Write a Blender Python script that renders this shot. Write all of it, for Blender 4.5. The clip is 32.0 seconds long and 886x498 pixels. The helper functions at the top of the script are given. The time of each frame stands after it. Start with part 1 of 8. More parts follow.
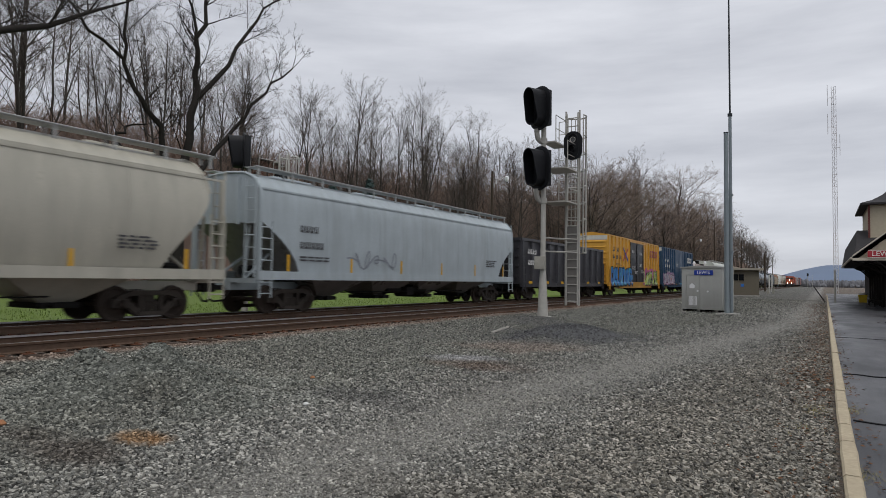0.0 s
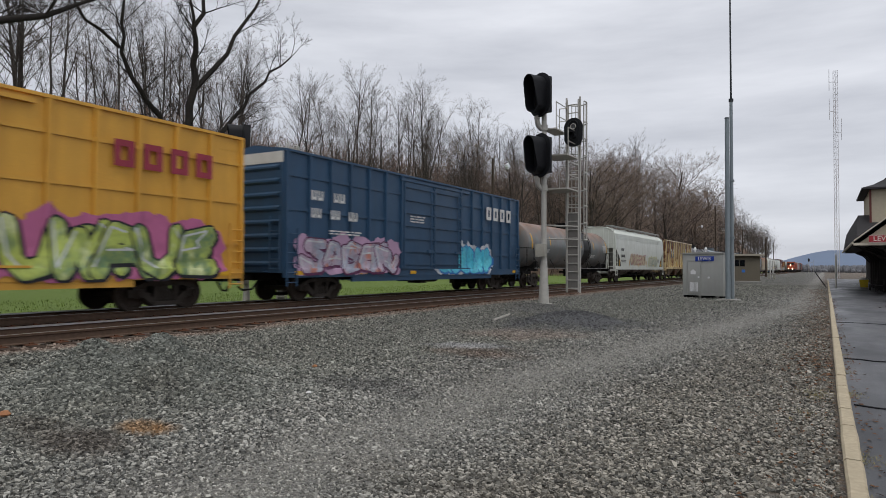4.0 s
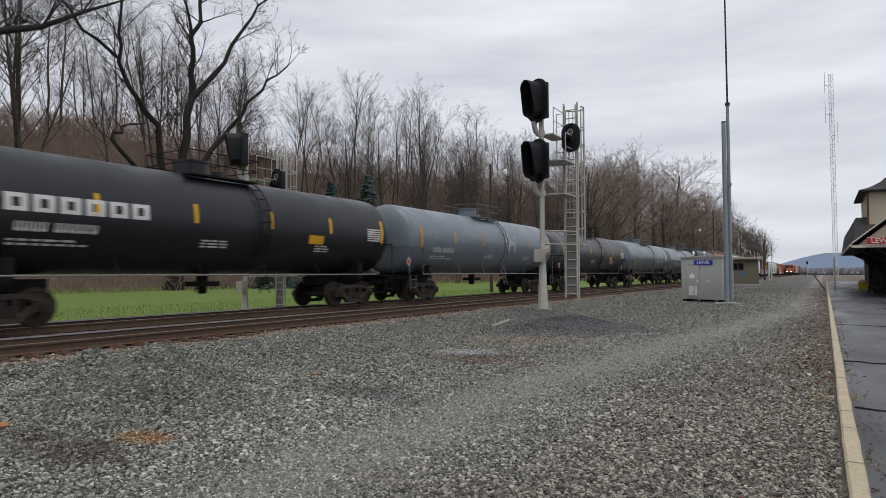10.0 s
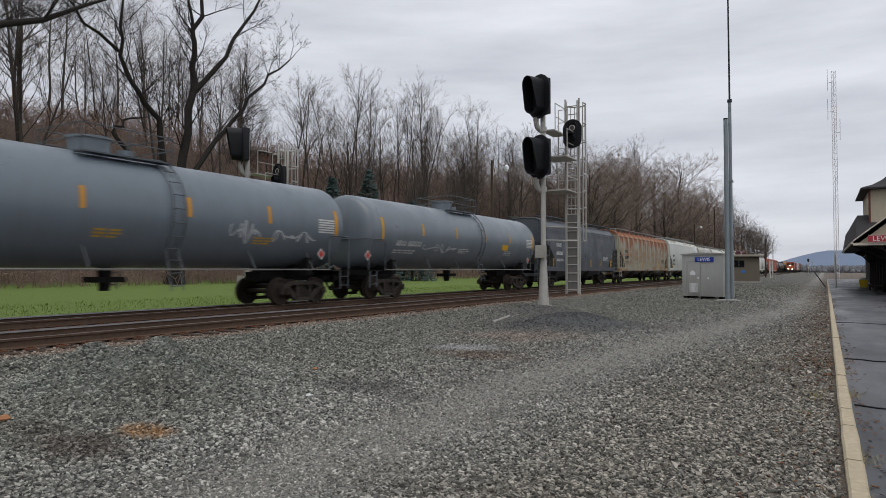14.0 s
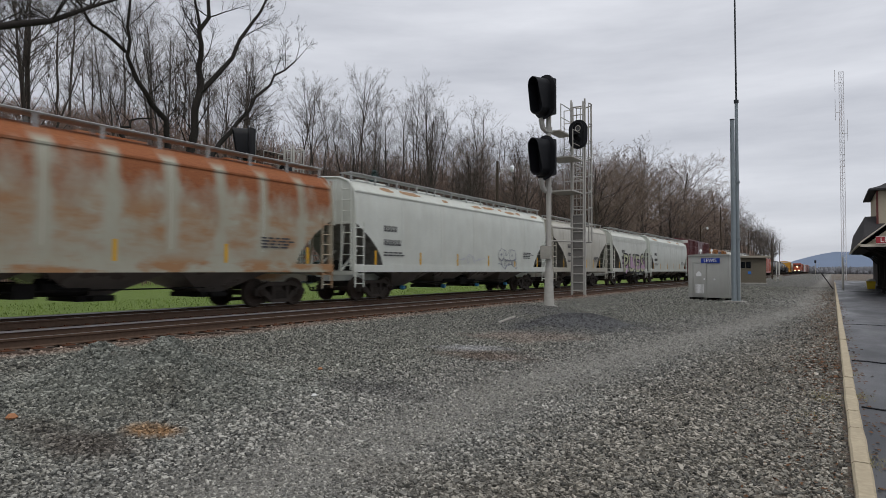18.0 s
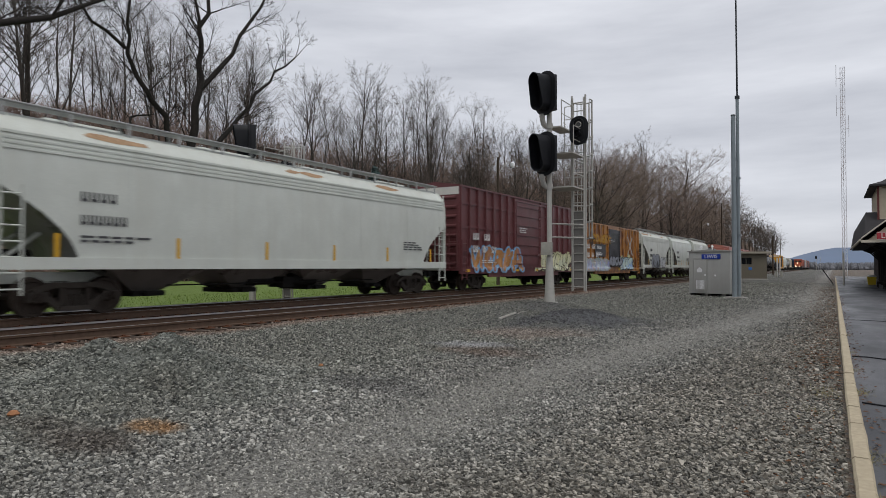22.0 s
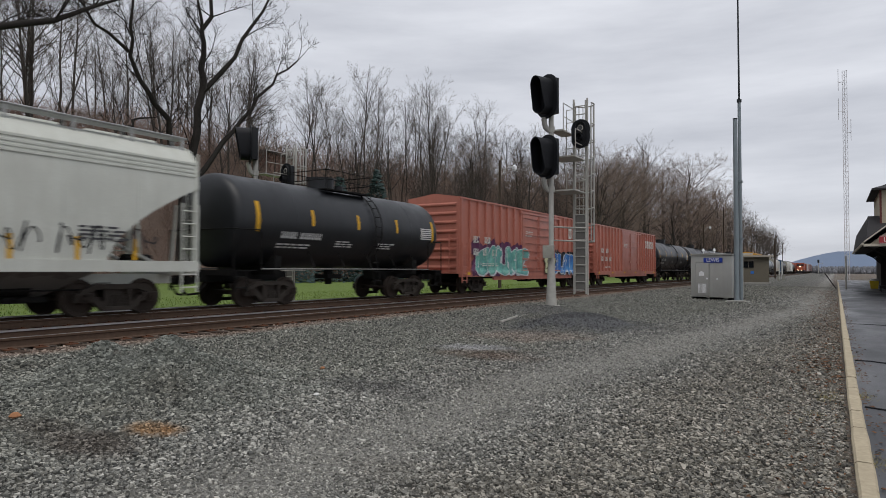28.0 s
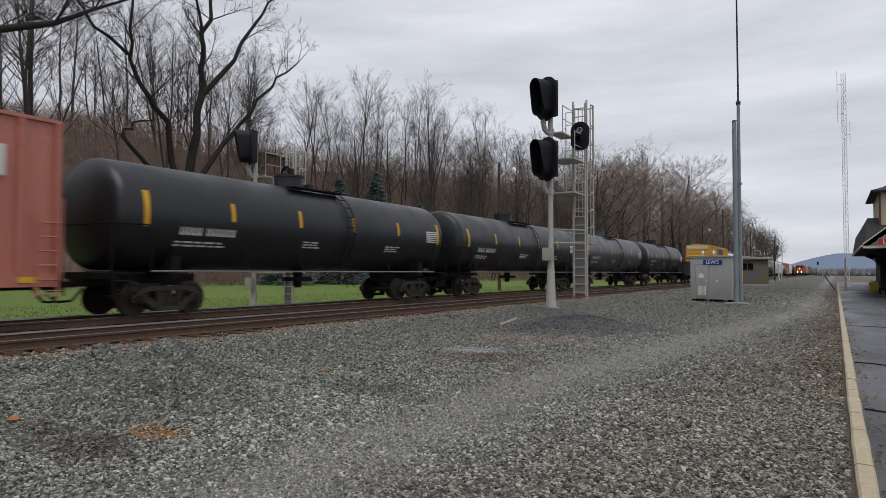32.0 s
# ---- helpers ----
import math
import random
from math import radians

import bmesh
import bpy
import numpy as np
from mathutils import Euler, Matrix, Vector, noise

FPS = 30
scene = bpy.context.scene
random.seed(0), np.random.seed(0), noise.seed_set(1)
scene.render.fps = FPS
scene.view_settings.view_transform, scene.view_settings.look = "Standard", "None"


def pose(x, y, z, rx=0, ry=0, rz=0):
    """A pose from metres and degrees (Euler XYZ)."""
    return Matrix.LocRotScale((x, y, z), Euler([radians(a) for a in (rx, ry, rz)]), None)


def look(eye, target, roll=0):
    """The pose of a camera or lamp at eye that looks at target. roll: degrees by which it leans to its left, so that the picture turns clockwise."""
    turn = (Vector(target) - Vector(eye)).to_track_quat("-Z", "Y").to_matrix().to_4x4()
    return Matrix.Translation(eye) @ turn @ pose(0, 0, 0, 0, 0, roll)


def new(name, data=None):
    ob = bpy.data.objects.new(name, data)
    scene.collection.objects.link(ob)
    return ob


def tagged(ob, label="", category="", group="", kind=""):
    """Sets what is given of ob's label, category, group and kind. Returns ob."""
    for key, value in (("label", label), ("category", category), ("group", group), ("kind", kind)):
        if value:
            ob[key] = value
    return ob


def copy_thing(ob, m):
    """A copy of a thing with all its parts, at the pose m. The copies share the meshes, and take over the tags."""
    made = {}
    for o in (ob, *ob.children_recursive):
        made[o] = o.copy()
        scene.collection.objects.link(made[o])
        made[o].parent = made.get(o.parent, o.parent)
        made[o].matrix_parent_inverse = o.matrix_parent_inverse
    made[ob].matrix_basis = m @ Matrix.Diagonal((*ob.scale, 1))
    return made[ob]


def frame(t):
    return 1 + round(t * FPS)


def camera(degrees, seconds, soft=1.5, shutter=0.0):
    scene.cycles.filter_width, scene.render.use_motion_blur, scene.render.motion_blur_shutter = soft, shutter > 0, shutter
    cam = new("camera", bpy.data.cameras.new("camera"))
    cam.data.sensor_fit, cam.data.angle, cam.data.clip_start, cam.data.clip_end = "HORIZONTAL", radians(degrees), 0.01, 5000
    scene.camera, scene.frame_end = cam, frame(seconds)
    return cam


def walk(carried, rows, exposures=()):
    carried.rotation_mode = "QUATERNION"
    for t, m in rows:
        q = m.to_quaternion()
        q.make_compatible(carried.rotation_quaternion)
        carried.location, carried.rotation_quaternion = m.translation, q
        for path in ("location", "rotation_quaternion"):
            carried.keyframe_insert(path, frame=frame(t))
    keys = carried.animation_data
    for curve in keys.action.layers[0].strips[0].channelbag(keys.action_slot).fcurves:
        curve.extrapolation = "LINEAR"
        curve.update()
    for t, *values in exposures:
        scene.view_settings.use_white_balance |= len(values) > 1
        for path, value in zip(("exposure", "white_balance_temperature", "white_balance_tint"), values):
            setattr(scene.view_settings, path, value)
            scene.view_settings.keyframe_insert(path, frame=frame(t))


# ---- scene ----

# ---------- camera: held by hand at the kerb, yaw / pitch / roll in degrees ----------
EYE = (0.0, 0.0, 1.6)
cam = camera(68.58, 32.0, soft=0.6, shutter=0.3)
PATH = (
    (0.0, 30.415, 2.675, 0.774),
    (0.5, 30.588, 2.646, 0.504),
    (1.0, 30.764, 2.546, 0.224),
    (1.5, 30.726, 2.214, 0.207),
    (2.0, 30.703, 2.016, 0.139),
    (2.5, 30.669, 1.850, 0.354),
    (3.0, 30.604, 1.771, 0.376),
    (3.5, 30.530, 1.679, 0.404),
    (5.5, 30.315, 1.607, 0.063),
    (6.0, 30.291, 1.759, 0.077),
    (6.5, 30.146, 1.920, -0.004),
    (7.0, 30.048, 1.965, 0.031),
    (7.5, 30.005, 1.985, -0.013),
    (8.0, 29.924, 2.028, -0.038),
    (8.5, 29.876, 2.092, -0.129),
    (9.0, 29.925, 2.121, -0.210),
    (9.5, 30.075, 2.147, -0.412),
    (10.0, 30.362, 2.185, -0.236),
    (10.5, 30.496, 2.203, -0.122),
    (11.0, 30.568, 2.196, -0.059),
    (11.5, 30.643, 2.173, -0.004),
    (12.0, 30.695, 2.157, 0.043),
    (12.5, 30.633, 2.087, 0.005),
    (13.0, 30.576, 1.943, -0.000),
    (13.5, 30.513, 1.857, 0.026),
    (14.0, 30.442, 1.799, 0.059),
    (14.5, 30.401, 1.781, 0.149),
    (16.5, 30.641, 1.871, 0.092),
    (17.0, 30.846, 1.856, 0.185),
    (17.5, 30.920, 1.869, 0.245),
    (18.0, 30.913, 1.846, 0.188),
    (18.5, 30.897, 1.756, 0.178),
    (19.0, 30.889, 1.664, 0.136),
    (19.5, 30.914, 1.641, 0.124),
    (20.0, 30.941, 1.626, 0.124),
    (20.5, 30.922, 1.626, 0.172),
    (21.0, 30.920, 1.640, 0.149),
    (21.5, 30.945, 1.584, 0.095),
    (22.0, 30.966, 1.524, 0.110),
    (22.5, 30.982, 1.512, 0.119),
    (23.0, 31.046, 1.515, 0.331),
    (23.5, 31.002, 1.491, 0.134),
    (24.0, 31.029, 1.451, 0.045),
    (24.5, 31.005, 1.414, -0.039),
    (25.0, 31.019, 1.433, -0.092),
    (25.5, 31.098, 1.466, -0.091),
    (27.5, 31.112, 1.700, 0.297),
    (28.0, 31.116, 1.790, 0.227),
    (28.5, 31.215, 1.989, 0.074),
    (29.0, 31.283, 2.091, 0.088),
    (29.5, 31.284, 2.139, 0.051),
    (30.0, 31.195, 2.098, 0.034),
    (30.5, 31.149, 1.996, 0.085),
    (31.0, 31.112, 1.973, 0.155),
    (31.5, 31.057, 1.972, 0.234),
    (32.0, 31.077, 2.002, 0.165),
)


def held(yaw, pitch, roll):
    return Matrix.Translation(EYE) @ pose(0, 0, 0, 0, 0, yaw) @ pose(0, 0, 0, 90 + pitch) @ pose(0, 0, 0, 0, 0, roll)


walk(cam, [(t, held(a, b, c)) for t, a, b, c in PATH], exposures=((0.0, -0.10), (2.0, 0.0), (6.0, -0.02), (8.0, -0.06), (10.0, 0.10), (13.0, 0.12), (14.0, 0.0), (17.0, 0.0), (18.0, -0.08), (23.0, -0.06), (28.0, -0.05), (29.0, 0.12), (30.0, -0.08), (31.0, -0.08), (32.0, 0.0)))

# ---------- light: overcast sky, weak wide sun ----------
world = bpy.data.worlds.new("overcast")
scene.world = world
world.use_nodes = True
wn, wl = world.node_tree.nodes, world.node_tree.links
wn.clear()
w_out = wn.new("ShaderNodeOutputWorld")
w_bg = wn.new("ShaderNodeBackground")
w_sky = wn.new("ShaderNodeTexSky")
w_sky.sky_type, w_sky.sun_disc = "NISHITA", False
w_sky.sun_elevation, w_sky.sun_rotation = radians(68), radians(141)
w_geo = wn.new("ShaderNodeTexCoord")
w_map = wn.new("ShaderNodeMapping")
w_map.inputs["Scale"].default_value = (1.2, 1.2, 7.0)
w_noise = wn.new("ShaderNodeTexNoise")
w_noise.inputs["Scale"].default_value, w_noise.inputs["Detail"].default_value = 1.6, 7
w_noise.inputs["Roughness"].default_value = 0.55
w_ramp = wn.new("ShaderNodeValToRGB")
w_ramp.color_ramp.elements[0].position, w_ramp.color_ramp.elements[0].color = 0.32, (0.52, 0.54, 0.60, 1)
w_ramp.color_ramp.elements[1].position, w_ramp.color_ramp.elements[1].color = 0.72, (0.83, 0.85, 0.91, 1)
w_scale = wn.new("ShaderNodeVectorMath")
w_scale.operation = "SCALE"
w_scale.inputs["Scale"].default_value = 0.08
w_mix = wn.new("ShaderNodeMix")
w_mix.data_type = "RGBA"
w_mix.inputs["Factor"].default_value = 0.93
wl.new(w_geo.outputs["Generated"], w_map.inputs["Vector"])
wl.new(w_map.outputs["Vector"], w_noise.inputs["Vector"])
wl.new(w_noise.outputs["Fac"], w_ramp.inputs["Fac"])
wl.new(w_sky.outputs["Color"], w_scale.inputs[0])
wl.new(w_scale.outputs["Vector"], w_mix.inputs["A"])
wl.new(w_ramp.outputs["Color"], w_mix.inputs["B"])
wl.new(w_mix.outputs["Result"], w_bg.inputs["Color"])
wl.new(w_bg.outputs["Background"], w_out.inputs["Surface"])
w_bg.inputs["Strength"].default_value = 1.03

sun = new("sun", bpy.data.lights.new("sun", "SUN"))
sun.data.energy, sun.data.angle, sun.data.color = 1.3, radians(45), (1.0, 0.96, 0.9)
sun.matrix_world = look((18, -22, 70), (0, 0, 0))


# ---------- materials ----------
def mat_nodes(name):
    m = bpy.data.materials.new(name)
    m.use_nodes = True
    nt = m.node_tree
    return m, nt.nodes, nt.links, nt.nodes["Principled BSDF"]


def n_noise(N, L, scale, detail=5, stretch=(1, 1, 1), rough=0.55, coord="Object"):
    tc = N.new("ShaderNodeTexCoord")
    mp = N.new("ShaderNodeMapping")
    mp.inputs["Scale"].default_value = stretch
    nz = N.new("ShaderNodeTexNoise")
    nz.inputs["Scale"].default_value, nz.inputs["Detail"].default_value = scale, detail
    nz.inputs["Roughness"].default_value = rough
    L.new(tc.outputs[coord], mp.inputs["Vector"])
    L.new(mp.outputs["Vector"], nz.inputs["Vector"])
    return nz.outputs["Fac"]


def n_step(N, L, fac, lo, hi):
    r = N.new("ShaderNodeMapRange")
    r.inputs["From Min"].default_value, r.inputs["From Max"].default_value = lo, hi
    L.new(fac, r.inputs["Value"])
    return r.outputs["Result"]


def n_mix(N, L, fac, a, b, mode="MIX"):
    m = N.new("ShaderNodeMix")
    m.data_type, m.blend_type = "RGBA", mode
    for sock, v in ((m.inputs["Factor"], fac), (m.inputs["A"], a), (m.inputs["B"], b)):
        if isinstance(v, bpy.types.NodeSocket):
            L.new(v, sock)
        elif isinstance(v, (int, float)):
            sock.default_value = v
        else:
            sock.default_value = (*v, 1)
    return m.outputs["Result"]


def n_bump(N, L, B, height, strength=0.3, dist=0.01):
    b = N.new("ShaderNodeBump")
    b.inputs["Strength"].default_value, b.inputs["Distance"].default_value = strength, dist
    L.new(height, b.inputs["Height"])
    L.new(b.outputs["Normal"], B.inputs["Normal"])


def paint(name, col, dirt=(0.10, 0.09, 0.08), amount=0.35, rough=0.5, metal=0.0, streak=0.12, scale=1.1, rust=0.0, rust_col=(0.16, 0.05, 0.02), rust_z=None, spec=0.30, ragged=1.0):
    """Weathered paint: broad soiling, vertical streaks, fine speckle and, where asked, rust breaking through."""
    m, N, L, B = mat_nodes(name)
    broad = n_noise(N, L, scale, 4)
    streaks = n_noise(N, L, 2.2, 6, (1, 1, streak), 0.65)
    fine = n_noise(N, L, 26, 4)
    c = n_mix(N, L, n_step(N, L, broad, 0.3, 0.8), col, [0.84 * v for v in col])
    dm = N.new("ShaderNodeMath")
    dm.operation = "MULTIPLY"
    L.new(n_step(N, L, streaks, 0.42, 0.78), dm.inputs[0])
    dm.inputs[1].default_value = amount
    c = n_mix(N, L, dm.outputs[0], c, dirt)
    if rust:
        big = n_noise(N, L, 1.3, 7, (1, 1, 0.35), 0.7)
        mask = n_step(N, L, big, 0.62 - 0.35 * rust, 0.70 - 0.35 * rust)
        if rust_z:                      # rust eating down from the roof in ragged runs
            tc = N.new("ShaderNodeTexCoord")
            sp = N.new("ShaderNodeSeparateXYZ")
            L.new(tc.outputs["Object"], sp.inputs["Vector"])
            runs = n_noise(N, L, 1.5, 6, (1, 1, max(0.22, streak)), 0.7)
            chips = n_noise(N, L, 4.2, 8, (1, 1, max(0.3, streak)), 0.75)
            ma = N.new("ShaderNodeMath")
            ma.operation = "MULTIPLY_ADD"
            L.new(runs, ma.inputs[0])
            ma.inputs[1].default_value = 6.5 * ragged
            L.new(sp.outputs["Z"], ma.inputs[2])
            mb = N.new("ShaderNodeMath")
            mb.operation = "MULTIPLY_ADD"
            L.new(chips, mb.inputs[0])
            mb.inputs[1].default_value = 6.0 * ragged
            L.new(ma.outputs[0], mb.inputs[2])
            mask = n_step(N, L, mb.outputs[0], rust_z[0] + 6.25 * ragged, rust_z[1] + 6.25 * ragged)
            rust_col = n_mix(N, L, n_step(N, L, chips, 0.35, 0.65), [0.6 * v for v in rust_col], [1.25 * v for v in rust_col])
        c = n_mix(N, L, mask, c, n_mix(N, L, n_step(N, L, fine, 0.5, 0.75), rust_col, (0.09, 0.04, 0.025)))
    c = n_mix(N, L, n_step(N, L, fine, 0.35, 0.9), c, [0.8 * v for v in col]) if not rust else c
    L.new(c, B.inputs["Base Color"])
    L.new(n_step(N, L, broad, -1.0 + rough, 1.2 + rough), B.inputs["Roughness"])
    B.inputs["Metallic"].default_value, B.inputs["Specular IOR Level"].default_value = metal, spec
    n_bump(N, L, B, broad, 0.08, 0.02)
    return m


def rust_panels(name, pitch, shift):
    """Grey sheets between pale weld seams, each rusting down from the eave, with a second drift half-way and a rusty sill."""
    m, N, L, B = mat_nodes(name)
    tc = N.new("ShaderNodeTexCoord")
    sp = N.new("ShaderNodeSeparateXYZ")
    L.new(tc.outputs["Object"], sp.inputs["Vector"])

    def calc(op, a, b, c=None):
        n = N.new("ShaderNodeMath")
        n.operation = op
        for k, v in enumerate((a, b, c)):
            if isinstance(v, bpy.types.NodeSocket):
                L.new(v, n.inputs[k])
            elif v is not None:
                n.inputs[k].default_value = v
        return n.outputs[0]

    soft = n_noise(N, L, 1.1, 5, (1, 1, 0.7), 0.6)
    drift = n_noise(N, L, 1.0, 5, (1, 0.7, 2.2), 0.6)
    fine = n_noise(N, L, 22, 5)
    tri = calc("PINGPONG", calc("ADD", sp.outputs["Y"], shift), pitch / 2)
    sheet = n_step(N, L, calc("MULTIPLY_ADD", soft, 0.40, tri), 0.28, 0.52)
    top = n_step(N, L, calc("MULTIPLY_ADD", soft, 3.4, sp.outputs["Z"]), 4.5, 5.6)
    roof = n_step(N, L, sp.outputs["Z"], 4.15, 4.35)
    top = calc("MAXIMUM", calc("MULTIPLY", top, sheet), calc("MULTIPLY", roof, 0.9))
    mid = calc("MULTIPLY", n_step(N, L, drift, 0.36, 0.64), n_step(N, L, calc("ABSOLUTE", calc("SUBTRACT", sp.outputs["Z"], 2.35), 0.0), 1.0, 0.35))
    low = calc("MULTIPLY", n_step(N, L, drift, 0.46, 0.58), n_step(N, L, sp.outputs["Z"], 1.7, 1.35))
    some = calc("MULTIPLY", calc("MAXIMUM", calc("MULTIPLY", mid, sheet), low), 0.9)
    c = n_mix(N, L, n_step(N, L, soft, 0.3, 0.7), (0.40, 0.40, 0.33), (0.35, 0.32, 0.24))
    c = n_mix(N, L, some, c, n_mix(N, L, fine, (0.27, 0.125, 0.05), (0.41, 0.225, 0.10)))
    c = n_mix(N, L, top, c, n_mix(N, L, n_step(N, L, fine, 0.35, 0.7), (0.33, 0.125, 0.05), (0.21, 0.07, 0.032)))
    L.new(c, B.inputs["Base Color"])
    B.inputs["Roughness"].default_value, B.inputs["Specular IOR Level"].default_value = 0.75, 0.25
    n_bump(N, L, B, fine, 0.08, 0.01)
    return m


def plain(name, col, rough=0.6, metal=0.0, scale=9.0, vary=0.25, bump=0.1, glow=0.0):
    m, N, L, B = mat_nodes(name)
    f = n_noise(N, L, scale, 6)
    g = n_noise(N, L, scale * 0.13, 3)
    c = n_mix(N, L, n_step(N, L, f, 0.3, 0.75), col, [v * (1 - vary) for v in col])
    c = n_mix(N, L, n_step(N, L, g, 0.35, 0.8), c, [v * (1 - 0.8 * vary) for v in col])
    L.new(c, B.inputs["Base Color"])
    B.inputs["Roughness"].default_value, B.inputs["Metallic"].default_value = rough, metal
    B.inputs["Specular IOR Level"].default_value = 0.5 if rough < 0.3 else 0.22
    n_bump(N, L, B, f, bump, 0.01)
    if glow:
        B.inputs["Emission Color"].default_value, B.inputs["Emission Strength"].default_value = (*col, 1), glow
    return m


# ---------- mesh building ----------
class Geo:
    """Collects vertices and faces of one mesh."""

    def __init__(self):
        self.v, self.f = [], []

    def add(self, vs, fs):
        k = len(self.v)
        self.v += [tuple(p) for p in vs]
        self.f += [tuple(i + k for i in q) for q in fs]
        return self

    def box(self, x0, x1, y0, y1, z0, z1, m=None):
        vs = [Vector((x, y, z)) for z in (z0, z1) for y in (y0, y1) for x in (x0, x1)]
        if m:
            vs = [m @ p for p in vs]
        return self.add(vs, [(0, 2, 3, 1), (4, 5, 7, 6), (0, 1, 5, 4), (2, 6, 7, 3), (0, 4, 6, 2), (1, 3, 7, 5)])

    def slab(self, x0, x1, y0, y1, z0, z1, b=0.02, m=None):
        """A box with bevelled vertical and top edges."""
        ring = lambda i, z: [(x0 + i, y0 + b, z), (x0 + b, y0 + i, z), (x1 - b, y0 + i, z), (x1 - i, y0 + b, z), (x1 - i, y1 - b, z), (x1 - b, y1 - i, z), (x0 + b, y1 - i, z), (x0 + i, y1 - b, z)]
        rings = [ring(0, z0), ring(0, z1 - b), ring(b * 0.5, z1)]
        return self.loft(rings if not m else [[m @ Vector(p) for p in r] for r in rings])

    def loft(self, rings, cap=True, closed=True):
        n = len(rings[0])
        fs = []
        for j in range(len(rings) - 1):
            for i in range(n if closed else n - 1):
                k = (i + 1) % n
                fs.append((j * n + i, j * n + k, (j + 1) * n + k, (j + 1) * n + i))
        if cap:
            fs += [tuple(reversed(range(n))), tuple(range((len(rings) - 1) * n, len(rings) * n))]
        return self.add([p for r in rings for p in r], fs)

    def tube(self, p, q, r0, r1=None, n=8, cap=True):
        return self.pipe([p, q], [r0, r0 if r1 is None else r1], n, cap)

    def pipe(self, pts, radii, n=6, cap=True):
        pts = [Vector(p) for p in pts]
        if not isinstance(radii, (list, tuple)):
            radii = [radii] * len(pts)
        rings, side = [], None
        for i, p in enumerate(pts):
            d = pts[min(i + 1, len(pts) - 1)] - pts[max(i - 1, 0)]
            d = d.normalized() if d.length > 1e-6 else Vector((0, 0, 1))
            if side is None:
                side = d.orthogonal().normalized()
            side = side - d * side.dot(d)
            side = side.normalized() if side.length > 1e-4 else d.orthogonal().normalized()
            up = d.cross(side)
            rings.append([p + radii[i] * (math.cos(a) * side + math.sin(a) * up) for a in (2 * math.pi * (j + 0.5) / n for j in range(n))])
        return self.loft(rings, cap)

    def prism(self, poly, axis, a, b):
        """poly in the plane across axis ('x': (y, z), 'y': (x, z), 'z': (x, y)), from a to b."""
        put = {"x": lambda u, v, w: (w, u, v), "y": lambda u, v, w: (u, w, v), "z": lambda u, v, w: (u, v, w)}[axis]
        return self.loft([[put(u, v, w) for u, v in poly] for w in (a, b)])

    def mesh(self, name, material, sharp=35):
        me = bpy.data.meshes.new(name)
        me.from_pydata(self.v, [], self.f)
        me.materials.append(material)
        bm = bmesh.new()
        bm.from_mesh(me)
        bmesh.ops.recalc_face_normals(bm, faces=bm.faces)
        bm.to_mesh(me)
        bm.free()
        me.shade_smooth()
        me.set_sharp_from_angle(angle=radians(sharp))
        return me


def part(name, geo, material, parent=None, label="", at=None, sharp=35):
    me = geo if isinstance(geo, bpy.types.Mesh) else geo.mesh(name, material, sharp)
    ob = new(name, me)
    if parent:
        ob.parent = parent
    if at is not None:
        ob.matrix_basis = at if isinstance(at, Matrix) else Matrix.Translation(at)
    if label:
        ob["label"] = label
    return ob


def thing(name, label, category, at=None, group="", kind=""):
    ob = tagged(new(name), label, category, group, kind)
    ob.empty_display_size = 0.2
    if at is not None:
        ob.matrix_basis = at if isinstance(at, Matrix) else Matrix.Translation(at)
    return ob


def solid(name, geo, material, label, category="", at=None, group="", kind=""):
    return tagged(part(name, geo, material, None, "", at), label, category, group, kind)


def smooth(a, b, x):
    t = min(1.0, max(0.0, (x - a) / (b - a)))
    return t * t * (3 - 2 * t)


# ---------- levels of the ground ----------
RAIL = 0.39                 # top of rail
TRACK_NEAR, TRACK_FAR = -12.95, -16.85
GAUGE = 1.505               # between head centres


def crest(y):
    return 15.3 + 0.010 * max(0.0, min(y, 330.0)) - 10.0 * smooth(330, 700, y)


def foot(y):
    return -45.0 + 18.0 * smooth(60, 140, y)


def hill(x, y):
    """The wooded bank beyond the lawn."""
    f = foot(y)
    return crest(y) * smooth(f, f - 21.0, x) - 0.06 * max(0.0, f - 21.0 - x) * (x > -200)


def level(x, y):
    z = 0.17 * smooth(-8.6, -11.0, x) - 0.25 * smooth(-18.9, -20.6, x)
    z += 0.45 * smooth(-22, foot(y), x) + hill(x, y)
    if -12 < x < 0.0 and -6 < y < 60:
        z += 0.035 * noise.noise((x * 0.45, y * 0.35, 3.1)) + 0.012 * noise.noise((x * 2.1, y * 2.1, 7.7))
        z *= 1.0 - smooth(-0.9, -0.1, x)
        # heap of coarse ballast and the low dark mound by the mast
        a, b = (x + 7.75) / 1.35, (y - 5.35) / 1.15
        z += 0.56 * math.exp(-(a * a + b * b) ** 1.1) * (1 + 0.5 * noise.noise((x * 1.7, y * 1.7, 0)))
        a, b = (x + 8.6) / 1.1, (y - 6.9) / 0.9
        z += 0.12 * math.exp(-(a * a + b * b) ** 1.3)
        a, b = (x + 6.45) / 1.15, (y - 18.3) / 1.8
        z += 0.31 * math.exp(-(a * a + b * b) ** 1.5) + 0.30 * math.exp(-(((x + 8.9) / 1.3) ** 2 + ((y - 21.8) / 1.8) ** 2))
    if x < -50:
        z += 0.9 * noise.noise((x * 0.11, y * 0.11, 1.0))
    return z


